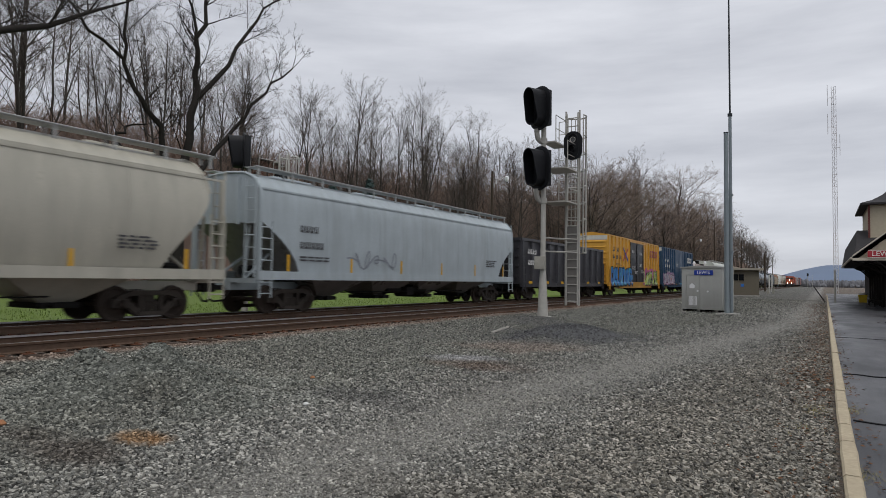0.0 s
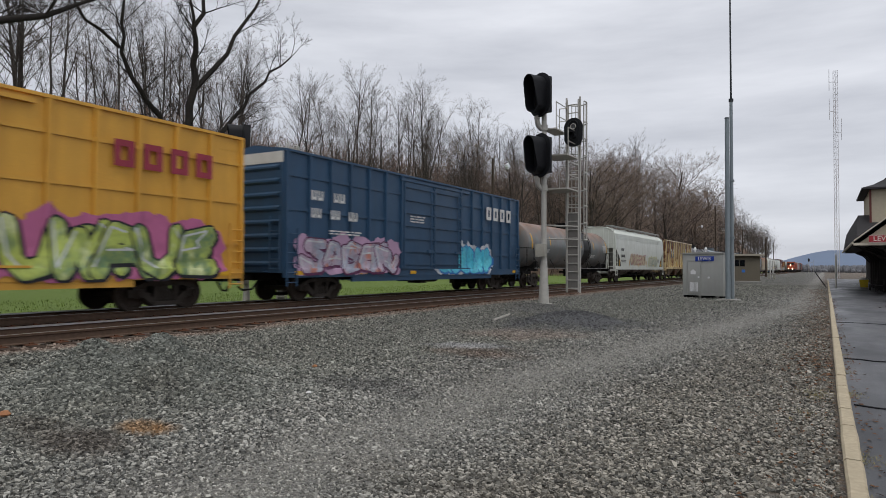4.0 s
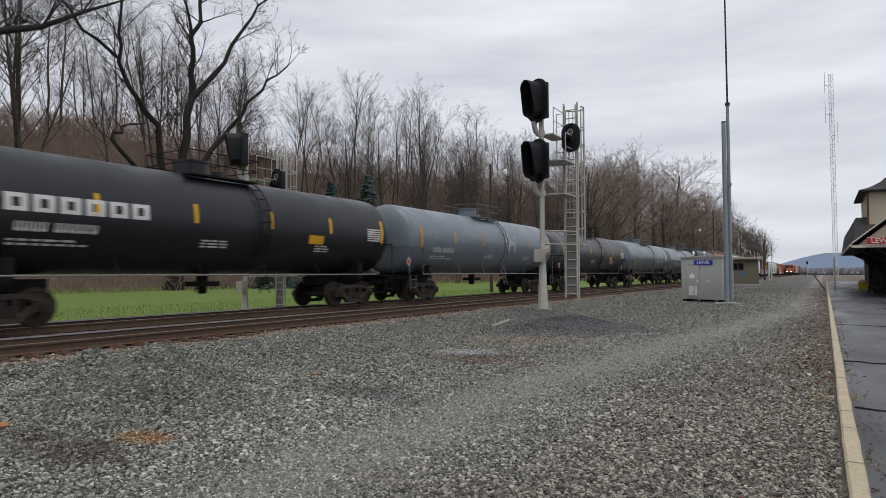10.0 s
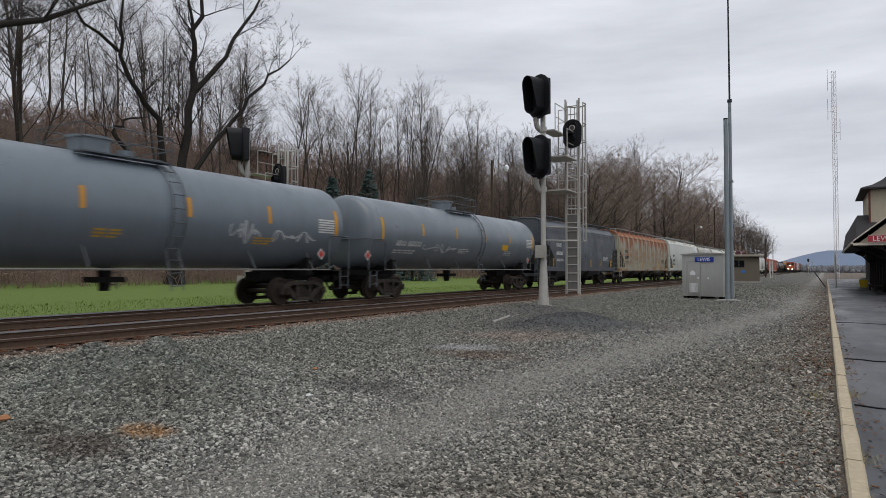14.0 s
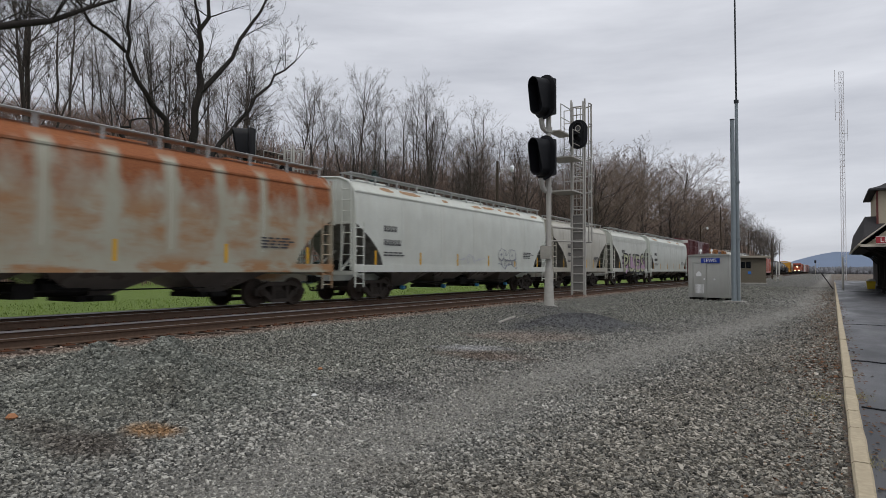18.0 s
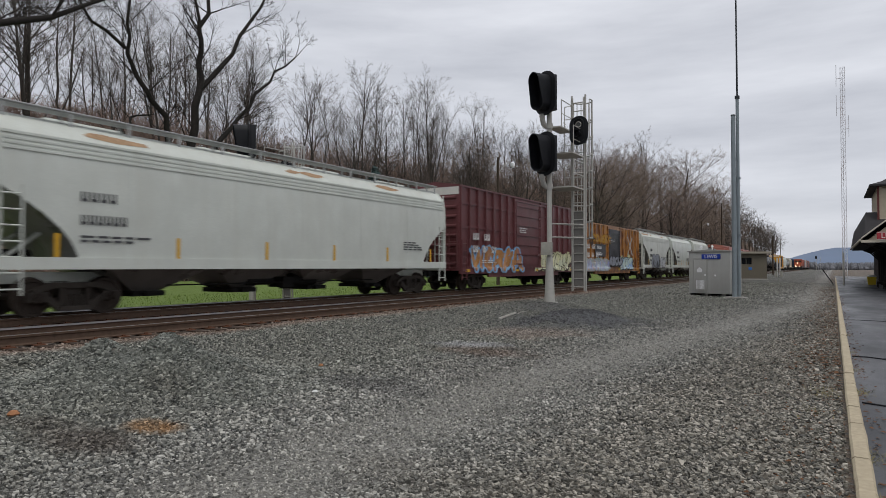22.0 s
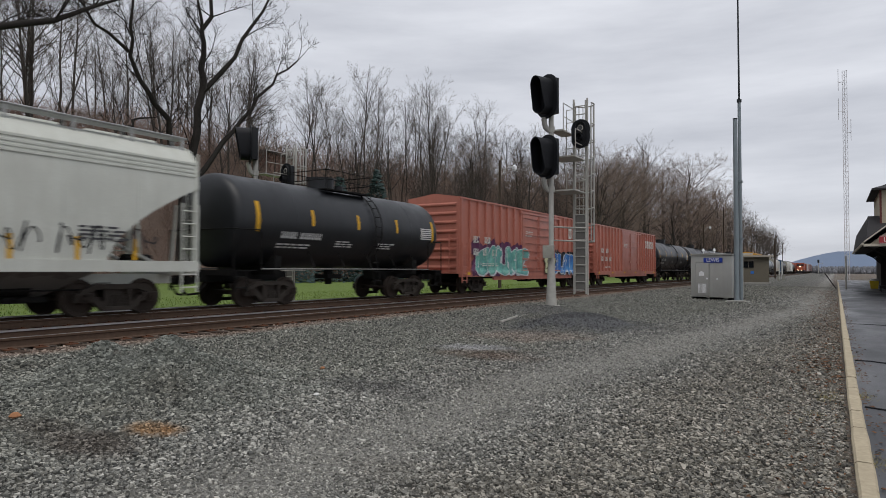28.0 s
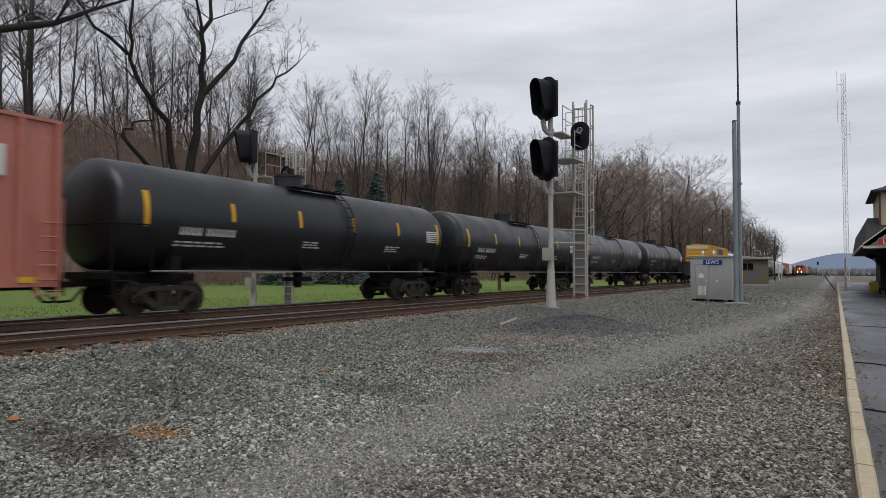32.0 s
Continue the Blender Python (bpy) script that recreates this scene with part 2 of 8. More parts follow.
def steps(*spans):
    out = []
    for a, b, n in spans:
        out += [a + (b - a) * i / n for i in range(n)]
    return out + [spans[-1][1]]


def stained(N, L, geo, gravel, grain):
    """Stains and drifts over the yard, shared by the ground and its loose stones."""
    broad = n_noise(N, L, 0.30, 4, coord="Object")
    mid = n_noise(N, L, 1.3, 5, coord="Object")
    k1 = N.new("ShaderNodeMath")
    k1.operation = "MULTIPLY"
    L.new(n_step(N, L, broad, 0.50, 0.70), k1.inputs[0])
    k1.inputs[1].default_value = 0.35
    gravel = n_mix(N, L, k1.outputs[0], gravel, (0.40, 0.36, 0.30), "MULTIPLY")
    k2 = N.new("ShaderNodeMath")
    k2.operation = "MULTIPLY"
    L.new(n_step(N, L, mid, 0.55, 0.75), k2.inputs[0])
    k2.inputs[1].default_value = 0.32
    gravel = n_mix(N, L, k2.outputs[0], gravel, (0.45, 0.43, 0.40), "MULTIPLY")
    # pale fines pressed down by wheels, bending in towards the kerb; coarser brown stone beside the kerb
    sp = N.new("ShaderNodeSeparateXYZ")
    L.new(geo.outputs["Position"], sp.inputs["Vector"])
    bend = N.new("ShaderNodeMapRange")
    for key, v in (("From Min", 9.0), ("From Max", 31.0), ("To Min", 3.65), ("To Max", 1.05)):
        bend.inputs[key].default_value = v
    L.new(sp.outputs["Y"], bend.inputs["Value"])
    off = N.new("ShaderNodeMath")
    off.operation = "ADD"
    L.new(sp.outputs["X"], off.inputs[0])
    L.new(bend.outputs["Result"], off.inputs[1])
    wav = N.new("ShaderNodeMath")
    wav.operation = "MULTIPLY_ADD"
    L.new(mid, wav.inputs[0])
    wav.inputs[1].default_value = 1.1
    L.new(off.outputs[0], wav.inputs[2])
    ab = N.new("ShaderNodeMath")
    ab.operation = "ABSOLUTE"
    sh = N.new("ShaderNodeMath")
    sh.operation = "SUBTRACT"
    L.new(wav.outputs[0], sh.inputs[0])
    sh.inputs[1].default_value = 0.55
    L.new(sh.outputs[0], ab.inputs[0])
    kb = N.new("ShaderNodeMath")
    kb.operation = "MULTIPLY"
    L.new(n_step(N, L, ab.outputs[0], 1.0, 0.25), kb.inputs[0])
    kb.inputs[1].default_value = 0.4
    kr = N.new("ShaderNodeMath")
    kr.operation = "MULTIPLY"
    L.new(n_step(N, L, sh.outputs[0], 0.8, 2.0), kr.inputs[0])
    kr.inputs[1].default_value = 0.8
    gravel = n_mix(N, L, kr.outputs[0], gravel, (0.80, 0.75, 0.69), "MULTIPLY")
    kl = N.new("ShaderNodeMath")
    kl.operation = "MULTIPLY"
    L.new(n_step(N, L, sh.outputs[0], -1.2, -3.0), kl.inputs[0])
    kl.inputs[1].default_value = 0.72
    gravel = n_mix(N, L, kl.outputs[0], gravel, (0.74, 0.76, 0.71), "MULTIPLY")
    gravel = n_mix(N, L, kb.outputs[0], gravel, n_mix(N, L, grain, (0.185, 0.180, 0.162), (0.56, 0.543, 0.485)))
    # rust-orange, oil-dark and pale patches
    for px, py, rx, ry, c, k in ((-5.72, 4.05, 0.42, 0.22, (0.27, 0.15, 0.06), 0.85), (-6.1, 3.45, 1.3, 0.40, (0.085, 0.068, 0.055), 0.75), (-5.3, 7.0, 1.3, 0.55, (0.085, 0.083, 0.08), 0.55), (-7.9, 5.6, 2.6, 2.0, (0.165, 0.175, 0.155), 0.7),
                                 (-6.35, 11.7, 0.9, 0.8, (0.34, 0.34, 0.34), 0.8), (-5.5, 10.9, 1.2, 0.8, (0.14, 0.095, 0.07), 0.7), (-6.3, 14.6, 1.8, 1.7, (0.26, 0.215, 0.18), 0.75), (-6.4, 18.2, 2.5, 3.3, (0.085, 0.087, 0.092), 0.92), (-9.0, 21.9, 1.7, 2.0, (0.12, 0.118, 0.115), 0.7), (-2.2, 4.2, 1.6, 0.7, (0.15, 0.13, 0.10), 0.25)):
        d = N.new("ShaderNodeVectorMath")
        d.operation = "SUBTRACT"
        L.new(geo.outputs["Position"], d.inputs[0])
        d.inputs[1].default_value = (px, py, 0)
        e = N.new("ShaderNodeVectorMath")
        e.operation = "MULTIPLY"
        L.new(d.outputs["Vector"], e.inputs[0])
        e.inputs[1].default_value = (1 / rx, 1 / ry, 0)
        ln = N.new("ShaderNodeVectorMath")
        ln.operation = "LENGTH"
        L.new(e.outputs["Vector"], ln.inputs[0])
        rag = N.new("ShaderNodeMath")
        rag.operation = "MULTIPLY_ADD"
        L.new(mid, rag.inputs[0])
        rag.inputs[1].default_value = 1.6
        L.new(ln.outputs["Value"], rag.inputs[2])
        f = N.new("ShaderNodeMath")
        f.operation = "MULTIPLY"
        L.new(n_step(N, L, rag.outputs[0], 1.85, 1.2), f.inputs[0])
        f.inputs[1].default_value = k
        gravel = n_mix(N, L, f.outputs[0], gravel, n_mix(N, L, grain, [0.5 * v for v in c], [1.5 * v for v in c]))
    return gravel


def ground_material():
    m, N, L, B = mat_nodes("ground_cover")
    geo = N.new("ShaderNodeNewGeometry")
    xyz = N.new("ShaderNodeSeparateXYZ")
    L.new(geo.outputs["Position"], xyz.inputs["Vector"])
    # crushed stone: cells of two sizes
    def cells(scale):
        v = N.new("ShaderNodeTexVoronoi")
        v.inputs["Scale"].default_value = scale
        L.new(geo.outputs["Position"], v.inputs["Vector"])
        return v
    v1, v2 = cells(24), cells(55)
    s1 = N.new("ShaderNodeSeparateColor")
    L.new(v1.outputs["Color"], s1.inputs["Color"])
    s2 = N.new("ShaderNodeSeparateColor")
    L.new(v2.outputs["Color"], s2.inputs["Color"])
    stone = n_mix(N, L, s1.outputs["Red"], (0.095, 0.093, 0.084), (0.29, 0.283, 0.256))
    fine = n_mix(N, L, s2.outputs["Red"], (0.11, 0.108, 0.099), (0.36, 0.35, 0.318))
    # cell borders painted near-black: the shade in the gaps between stones
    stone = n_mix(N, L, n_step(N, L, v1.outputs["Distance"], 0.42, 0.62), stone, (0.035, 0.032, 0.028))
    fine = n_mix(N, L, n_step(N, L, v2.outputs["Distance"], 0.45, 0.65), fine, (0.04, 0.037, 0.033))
    broad = n_noise(N, L, 0.35, 5)
    mid = n_noise(N, L, 1.4, 5)
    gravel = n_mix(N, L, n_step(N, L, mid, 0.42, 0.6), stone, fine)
    gravel = stained(N, L, geo, gravel, s2.outputs["Green"])
    # brown leaf litter at the foot of the kerb
    litter = N.new("ShaderNodeMath")
    litter.operation = "MULTIPLY"
    L.new(n_step(N, L, xyz.outputs["X"], -0.75, -0.05), litter.inputs[0])
    L.new(n_step(N, L, n_noise(N, L, 9, 5), 0.42, 0.6), litter.inputs[1])
    gravel = n_mix(N, L, litter.outputs[0], gravel, (0.15, 0.105, 0.07))
    # rust-stained ballast by the rails
    rusty = n_mix(N, L, s1.outputs["Green"], (0.09, 0.07, 0.056), (0.24, 0.19, 0.15))
    gravel = n_mix(N, L, n_step(N, L, xyz.outputs["X"], -10.9, -12.0), gravel, rusty)
    grass_tone = n_mix(N, L, n_noise(N, L, 0.5, 6), (0.125, 0.195, 0.032), (0.205, 0.265, 0.055))
    grass_tone = n_mix(N, L, n_noise(N, L, 18, 4), grass_tone, (0.115, 0.19, 0.03))
    leaf = n_mix(N, L, n_noise(N, L, 2.5, 8), (0.068, 0.048, 0.038), (0.21, 0.147, 0.11))
    edge = N.new("ShaderNodeMath")
    edge.operation = "MULTIPLY_ADD"
    L.new(n_noise(N, L, 0.8, 4), edge.inputs[0])
    edge.inputs[1].default_value = 1.5
    L.new(xyz.outputs["X"], edge.inputs[2])
    col = n_mix(N, L, n_step(N, L, edge.outputs[0], -19.6, -20.0), gravel, grass_tone)
    col = n_mix(N, L, n_step(N, L, xyz.outputs["Z"], 0.45, 0.75), col, leaf)
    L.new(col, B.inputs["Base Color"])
    B.inputs["Roughness"].default_value = 0.85
    hgt = N.new("ShaderNodeMath")
    hgt.operation = "ADD"
    L.new(v1.outputs["Distance"], hgt.inputs[0])
    L.new(v2.outputs["Distance"], hgt.inputs[1])
    b = N.new("ShaderNodeBump")
    b.invert = True
    b.inputs["Strength"].default_value, b.inputs["Distance"].default_value = 0.9, 0.03
    L.new(hgt.outputs[0], b.inputs["Height"])
    L.new(b.outputs["Normal"], B.inputs["Normal"])
    return m


def build_ground():
    xs = steps((-3000, -400, 6), (-400, -100, 10), (-100, -44, 28), (-44, -19, 14), (-19, -12, 16), (-12, 0.08, 74), (0.08, 8, 6), (8, 60, 8), (60, 3000, 8))
    ys = steps((-400, -20, 10), (-20, 2, 14), (2, 26, 120), (26, 60, 50), (60, 120, 26), (120, 500, 40), (500, 4000, 12))
    g = Geo()
    vs = [(x, y, level(x, y) - (0.06 if x > 0.08 else 0)) for y in ys for x in xs]
    n = len(xs)
    g.add(vs, [(j * n + i, j * n + i + 1, (j + 1) * n + i + 1, (j + 1) * n + i) for j in range(len(ys) - 1) for i in range(n - 1)])
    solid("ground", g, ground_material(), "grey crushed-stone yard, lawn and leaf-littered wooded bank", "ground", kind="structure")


M_RAIL_SIDE = plain("rail_rust", (0.135, 0.088, 0.062), 0.75, 0.2, 14, 0.4, 0.2)
M_RAIL_TOP = plain("rail_running_band", (0.62, 0.62, 0.62), 0.32, 1.0, 20, 0.15, 0.02)
M_TIE = plain("creosoted_oak", (0.075, 0.05, 0.036), 0.9, 0.0, 11, 0.5, 0.4)
M_PLATE = plain("tie_plate_rust", (0.15, 0.065, 0.035), 0.8, 0.1, 20, 0.4, 0.3)


def build_track(x, name, label):
    track = thing(name, label, "railway track", (x, 0, 0), kind="structure")
    prof = [(-0.075, 0), (0.075, 0), (0.075, 0.012), (0.014, 0.032), (0.010, 0.045), (0.010, 0.125), (0.034, 0.14), (0.036, 0.172), (0.030, 0.18),
            (-0.030, 0.18), (-0.036, 0.172), (-0.034, 0.14), (-0.010, 0.125), (-0.010, 0.045), (-0.014, 0.032), (-0.075, 0.012)]
    for s in (-1, 1):
        g = Geo().prism([(u + s * GAUGE / 2, v + RAIL - 0.182) for u, v in prof], "y", -120, 900)
        rail = part("rail", g, M_RAIL_SIDE, track, "rust-brown steel rail with a polished top")
        part("gauge_face", Geo().box(*sorted((s * (GAUGE / 2 - 0.0365), s * (GAUGE / 2 - 0.0395))), -120, 900, RAIL - 0.034, RAIL - 0.004), M_RAIL_TOP, rail, "polished inner edge of the rail head")
        part("running_band", Geo().box(s * GAUGE / 2 - 0.024, s * GAUGE / 2 + 0.024, -120, 900, RAIL - 0.002, RAIL + 0.0015), M_RAIL_TOP, rail)
    rng = random.Random(5)
    tie = Geo().slab(-1.3, 1.3, -0.115, 0.115, -0.16, 0.0, 0.012).mesh("tie", M_TIE)
    plate = Geo().slab(-0.18, 0.18, -0.1, 0.1, 0, 0.018, 0.006)
    for k in (-0.11, 0.11):
        plate.box(k - 0.02, k + 0.02, -0.03, 0.03, 0.018, 0.045)
    plate = plate.mesh("tie_plate", M_PLATE)
    far = Geo()
    for i in range(-40, 560):
        y = i * 0.52 + rng.uniform(-0.03, 0.03)
        dx, turn = rng.uniform(-0.06, 0.06), rng.uniform(-1.2, 1.2)
        if 0 <= i < 90:
            t = part("tie", tie, None, track, at=pose(dx, y, RAIL - 0.2, 0, 0, turn))
            for s in (-1, 1):
                part("tie_plate", plate, None, t, at=pose(s * GAUGE / 2 - dx, 0, 0.0))
        else:
            far.box(-1.3 + dx, 1.3 + dx, y - 0.115, y + 0.115, RAIL - 0.36, RAIL - 0.2)
    tagged(part("ties_beyond", far, M_TIE, track), kind="stuff")


def build_platform():
    m, N, L, B = mat_nodes("wet_asphalt")
    f, g2 = n_noise(N, L, 60, 4), n_noise(N, L, 0.55, 5, (1, 0.35, 1))
    c = n_mix(N, L, f, (0.022, 0.023, 0.026), (0.052, 0.053, 0.057))
    c = n_mix(N, L, n_step(N, L, g2, 0.45, 0.65), c, (0.028, 0.029, 0.033))
    L.new(c, B.inputs["Base Color"])
    L.new(n_step(N, L, g2, 0.1, 1.0), B.inputs["Roughness"])
    n_bump(N, L, B, f, 0.3, 0.004)
    g = Geo()
    xs, ys = steps((0.235, 1.5, 8), (1.5, 14, 8)), steps((-12, 30, 70), (30, 130, 30))
    n = len(xs)
    def top(x, y):
        edge = 0.03 * noise.noise((0, y * 1.3, 5)) + 0.012 * noise.noise((0, y * 5, 2))
        return (x + (edge if x < 0.3 else 0), y, 0.045 - 0.012 * x + 0.006 * noise.noise((x, y * 0.5, 0)))
    vs = [top(x, y) for y in ys for x in xs]
    g.add(vs, [(j * n + i, j * n + i + 1, (j + 1) * n + i + 1, (j + 1) * n + i) for j in range(len(ys) - 1) for i in range(n - 1)])
    solid("pavement", g, m, "damp patched asphalt station platform", "pavement", kind="structure")
    # cracks sealed with tar
    tar = plain("tar_seal", (0.012, 0.012, 0.013), 0.35, 0, 20, 0.2, 0.1)
    rng = random.Random(3)
    for y0 in (8.9, 13.4, 22.5):
        pts, x, y = [], 0.27, y0
        while x < 4.6:
            pts.append((x, y, 0.047 - 0.012 * x + 0.004))
            x, y = x + 0.22, y + rng.uniform(-0.15, 0.15)
        part("crack", Geo().pipe(pts, 0.011, 5), tar, bpy.data.objects["pavement"])
    stone = plain("kerb_stone", (0.50, 0.425, 0.30), 0.85, 0, 16, 0.35, 0.35)
    kerb = thing("kerb", "weathered tan concrete kerb with open joints", "kerb", (0, 0, 0), kind="structure")
    rng = random.Random(8)
    y = -3.0
    for ln in [3.0, 3.0, 2.1, 1.15, 1.35, 0.9, 0.7, 0.95, 1.0] + [3.05] * 32:
        a, b = y + 0.012, y + ln - 0.012
        g = Geo()
        k = max(2, int(ln / 0.35))
        rings = []
        for i in range(k + 1):
            yy = a + (b - a) * i / k
            e = 0.010 * noise.noise((1, yy * 3, 0))
            h = 0.008 * noise.noise((5, yy * 4, 0))
            rings.append([(-0.068 + e, yy, -0.25), (0.068 + e, yy, -0.25), (0.066 - e, yy, 0.050 + h), (0.050 - e, yy, 0.068 + h), (-0.048 + e, yy, 0.070 + h), (-0.066 + e, yy, 0.052 + h)])
        g.loft(rings)
        part("kerb_stone", g, stone, kerb, at=pose(0.17 + 0.0012 * y + rng.uniform(-0.006, 0.006), 0, rng.uniform(-0.006, 0.006)))
        y += ln


build_ground()
build_track(TRACK_NEAR, "track_near", "single railway track with rusty rails, wooden ties and ballast")
build_track(TRACK_FAR, "track_far", "railway track carrying the freight train, rails on wooden ties")
build_platform()


# ---------- freight train ----------
SPEED = 14.5                # metres a second, towards the viewer
cars = []                   # (car, its centre at the start)

M_TRUCK = plain("truck_casting", (0.062, 0.052, 0.044), 0.75, 0.1, 7, 0.45, 0.2)
M_WHEEL = plain("wheel_steel", (0.058, 0.045, 0.037), 0.6, 0.3, 9, 0.4, 0.1)
M_UNDER = plain("underframe_near_black", (0.010, 0.0095, 0.009), 0.8, 0, 5, 0.4, 0.1)
M_GRATE = plain("galvanised_grating", (0.50, 0.51, 0.50), 0.55, 0.4, 8, 0.3, 0.05)
M_SIDE_RAIL = plain("side_rail_grey", (0.26, 0.26, 0.25), 0.55, 0.2, 8, 0.3, 0.05)
M_YELLOW = plain("reflective_yellow", (0.75, 0.42, 0.03), 0.45, 0, 12, 0.25, 0.02)
M_WHITE_MARK = plain("stencil_white", (0.72, 0.72, 0.70), 0.6, 0, 14, 0.3, 0.02)
M_BLACK_MARK = plain("stencil_black", (0.085, 0.085, 0.09), 0.6, 0, 14, 0.3, 0.02)
M_RED_MARK = plain("placard_red", (0.45, 0.05, 0.04), 0.5, 0, 14, 0.2, 0.02)


def truck_meshes():
    r = 0.457
    ws = Geo()
    for s in (-1, 1):
        prof = [(0.0, 0.09), (0.05, 0.09), (0.07, 0.16), (0.05, 0.20), (0.05, 0.36), (0.075, 0.38), (0.075, r), (-0.03, r + 0.004), (-0.06, r + 0.028), (-0.065, 0.36), (-0.03, 0.30), (-0.03, 0.12), (0.0, 0.09)]
        ws.loft([[(s * (0.7175 + 0.065 + u), q * math.cos(a), q * math.sin(a)) for u, q in prof] for a in (2 * math.pi * i / 24 for i in range(25))], cap=False, closed=False)
    ws.tube((-1.1, 0, 0), (1.1, 0, 0), 0.085, n=10)
    for s in (-1, 1):
        ws.tube((s * 1.09, 0, 0), (s * 1.17, 0, 0), 0.12, n=10)
    frame_side = Geo()
    top = [(-1.12, 0.50), (-1.10, 0.60), (-0.80, 0.64), (-0.5, 0.82), (0.5, 0.82), (0.80, 0.64), (1.10, 0.60), (1.12, 0.50)]
    def bar(poly, t=0.075):
        frame_side.prism(poly, "x", -t, t)
    bar([(-1.12, 0.36), (-1.12, 0.58), (-0.66, 0.58), (-0.66, 0.36)], 0.10)
    bar([(1.12, 0.36), (1.12, 0.58), (0.66, 0.58), (0.66, 0.36)], 0.10)
    bar([(-1.0, 0.52), (-1.0, 0.64), (-0.55, 0.80), (0.55, 0.80), (1.0, 0.64), (1.0, 0.52), (0.55, 0.67), (-0.55, 0.67)])
    bar([(-0.72, 0.40), (-0.60, 0.52), (-0.30, 0.26), (-0.30, 0.13), (-0.42, 0.13)])
    bar([(0.72, 0.40), (0.60, 0.52), (0.30, 0.26), (0.30, 0.13), (0.42, 0.13)])
    bar([(-0.42, 0.13), (-0.42, 0.24), (0.42, 0.24), (0.42, 0.13)], 0.12)
    bar([(-0.36, 0.22), (-0.36, 0.70), (-0.26, 0.70), (-0.26, 0.22)])
    bar([(0.36, 0.22), (0.36, 0.70), (0.26, 0.70), (0.26, 0.22)])
    springs = Geo().tube((0, 0, 0.24), (0, 0, 0.52), 0.065, n=8)
    for z in (0.29, 0.36, 0.43):
        springs.tube((0, 0, z), (0, 0, z + 0.03), 0.075, n=8)
    caps = Geo().tube((0.06, 0, 0.457), (0.15, 0, 0.457), 0.12, 0.10, n=10).tube((0.15, 0, 0.457), (0.165, 0, 0.457), 0.05, n=6)
    bolster = Geo().slab(-1.0, 1.0, -0.20, 0.20, 0.52, 0.70, 0.03).slab(-0.35, 0.35, -0.28, 0.28, 0.62, 0.86, 0.03)
    bolster.box(-0.7, 0.7, 0.36, 0.42, 0.42, 0.50).box(-0.7, 0.7, -0.42, -0.36, 0.42, 0.50)
    return (ws.mesh("wheelset", M_WHEEL), frame_side.mesh("side_frame", M_TRUCK), springs.mesh("spring", M_TRUCK), caps.mesh("bearing_cap", M_WHEEL), bolster.mesh("truck", M_TRUCK))


WHEELSET, SIDE_FRAME, SPRING, BEARING_CAP, BOLSTER = truck_meshes()


def add_trucks(car, half, inset):
    for s in (-1, 1):
        t = part("truck", BOLSTER, None, car, "rust-brown cast steel truck", at=(0, s * (half - inset), 0))
        for k in (-1, 1):
            part("wheelset", WHEELSET, None, t, at=(0, k * 0.889, 0.457))
            part("side_frame", SIDE_FRAME, None, t, at=(k * 1.02, 0, 0))
            if k > 0:
                for dy in (-0.16, 0.0, 0.16):
                    part("spring", SPRING, None, t, at=(k * 1.02, dy, 0))
            for j in (-1, 1):
                part("bearing_cap", BEARING_CAP, None, t, at=pose(k * 1.02, j * 0.889, 0, 0, 0, 0 if k > 0 else 180))


def add_couplers(car, half):
    for s in (-1, 1):
        g = Geo()
        g.box(-0.09, 0.09, min(s * half, s * (half + 0.5)), max(s * half, s * (half + 0.5)), 0.78, 0.93)
        g.box(-0.16, 0.16, min(s * (half + 0.42), s * (half + 0.66)), max(s * (half + 0.42), s * (half + 0.66)), 0.72, 0.99)
        g.pipe([(0.35, s * half, 0.75), (0.32, s * (half + 0.25), 0.45), (0.2, s * (half + 0.55), 0.42), (0.1, s * (half + 0.66), 0.55)], 0.035, 6)
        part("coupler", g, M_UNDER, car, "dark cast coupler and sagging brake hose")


def add_brakes(car, half, z=0.95):
    g = Geo()
    g.tube((-1.15, -half * 0.45, z - 0.1), (-1.15, half * 0.45, z - 0.1), 0.03, n=6)
    g.tube((0.6, 0.4, z - 0.2), (0.6, 1.6, z - 0.2), 0.22, n=10).tube((0.75, -1.7, z - 0.2), (0.75, -0.6, z - 0.2), 0.16, n=10)
    g.tube((0.95, -half * 0.5, z - 0.28), (0.95, half * 0.5, z - 0.28), 0.022, n=5)
    g.box(0.3, 1.0, -0.3, 0.2, z - 0.45, z - 0.1)
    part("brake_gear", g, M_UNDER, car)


def ladder(g, x, y0, y1, z0, z1, n, r=0.02, axis="y"):
    """Two stiles and n rungs, across y at x, or across x at y."""
    P = (lambda u, z: (x, u, z)) if axis == "y" else (lambda u, z: (u, x, z))
    g.tube(P(y0, z0), P(y0, z1), r * 1.4, n=5).tube(P(y1, z0), P(y1, z1), r * 1.4, n=5)
    for i in range(n):
        z = z0 + (z1 - z0) * (i + 0.4) / n
        g.tube(P(y0, z), P(y1, z), r, n=5)
    return g


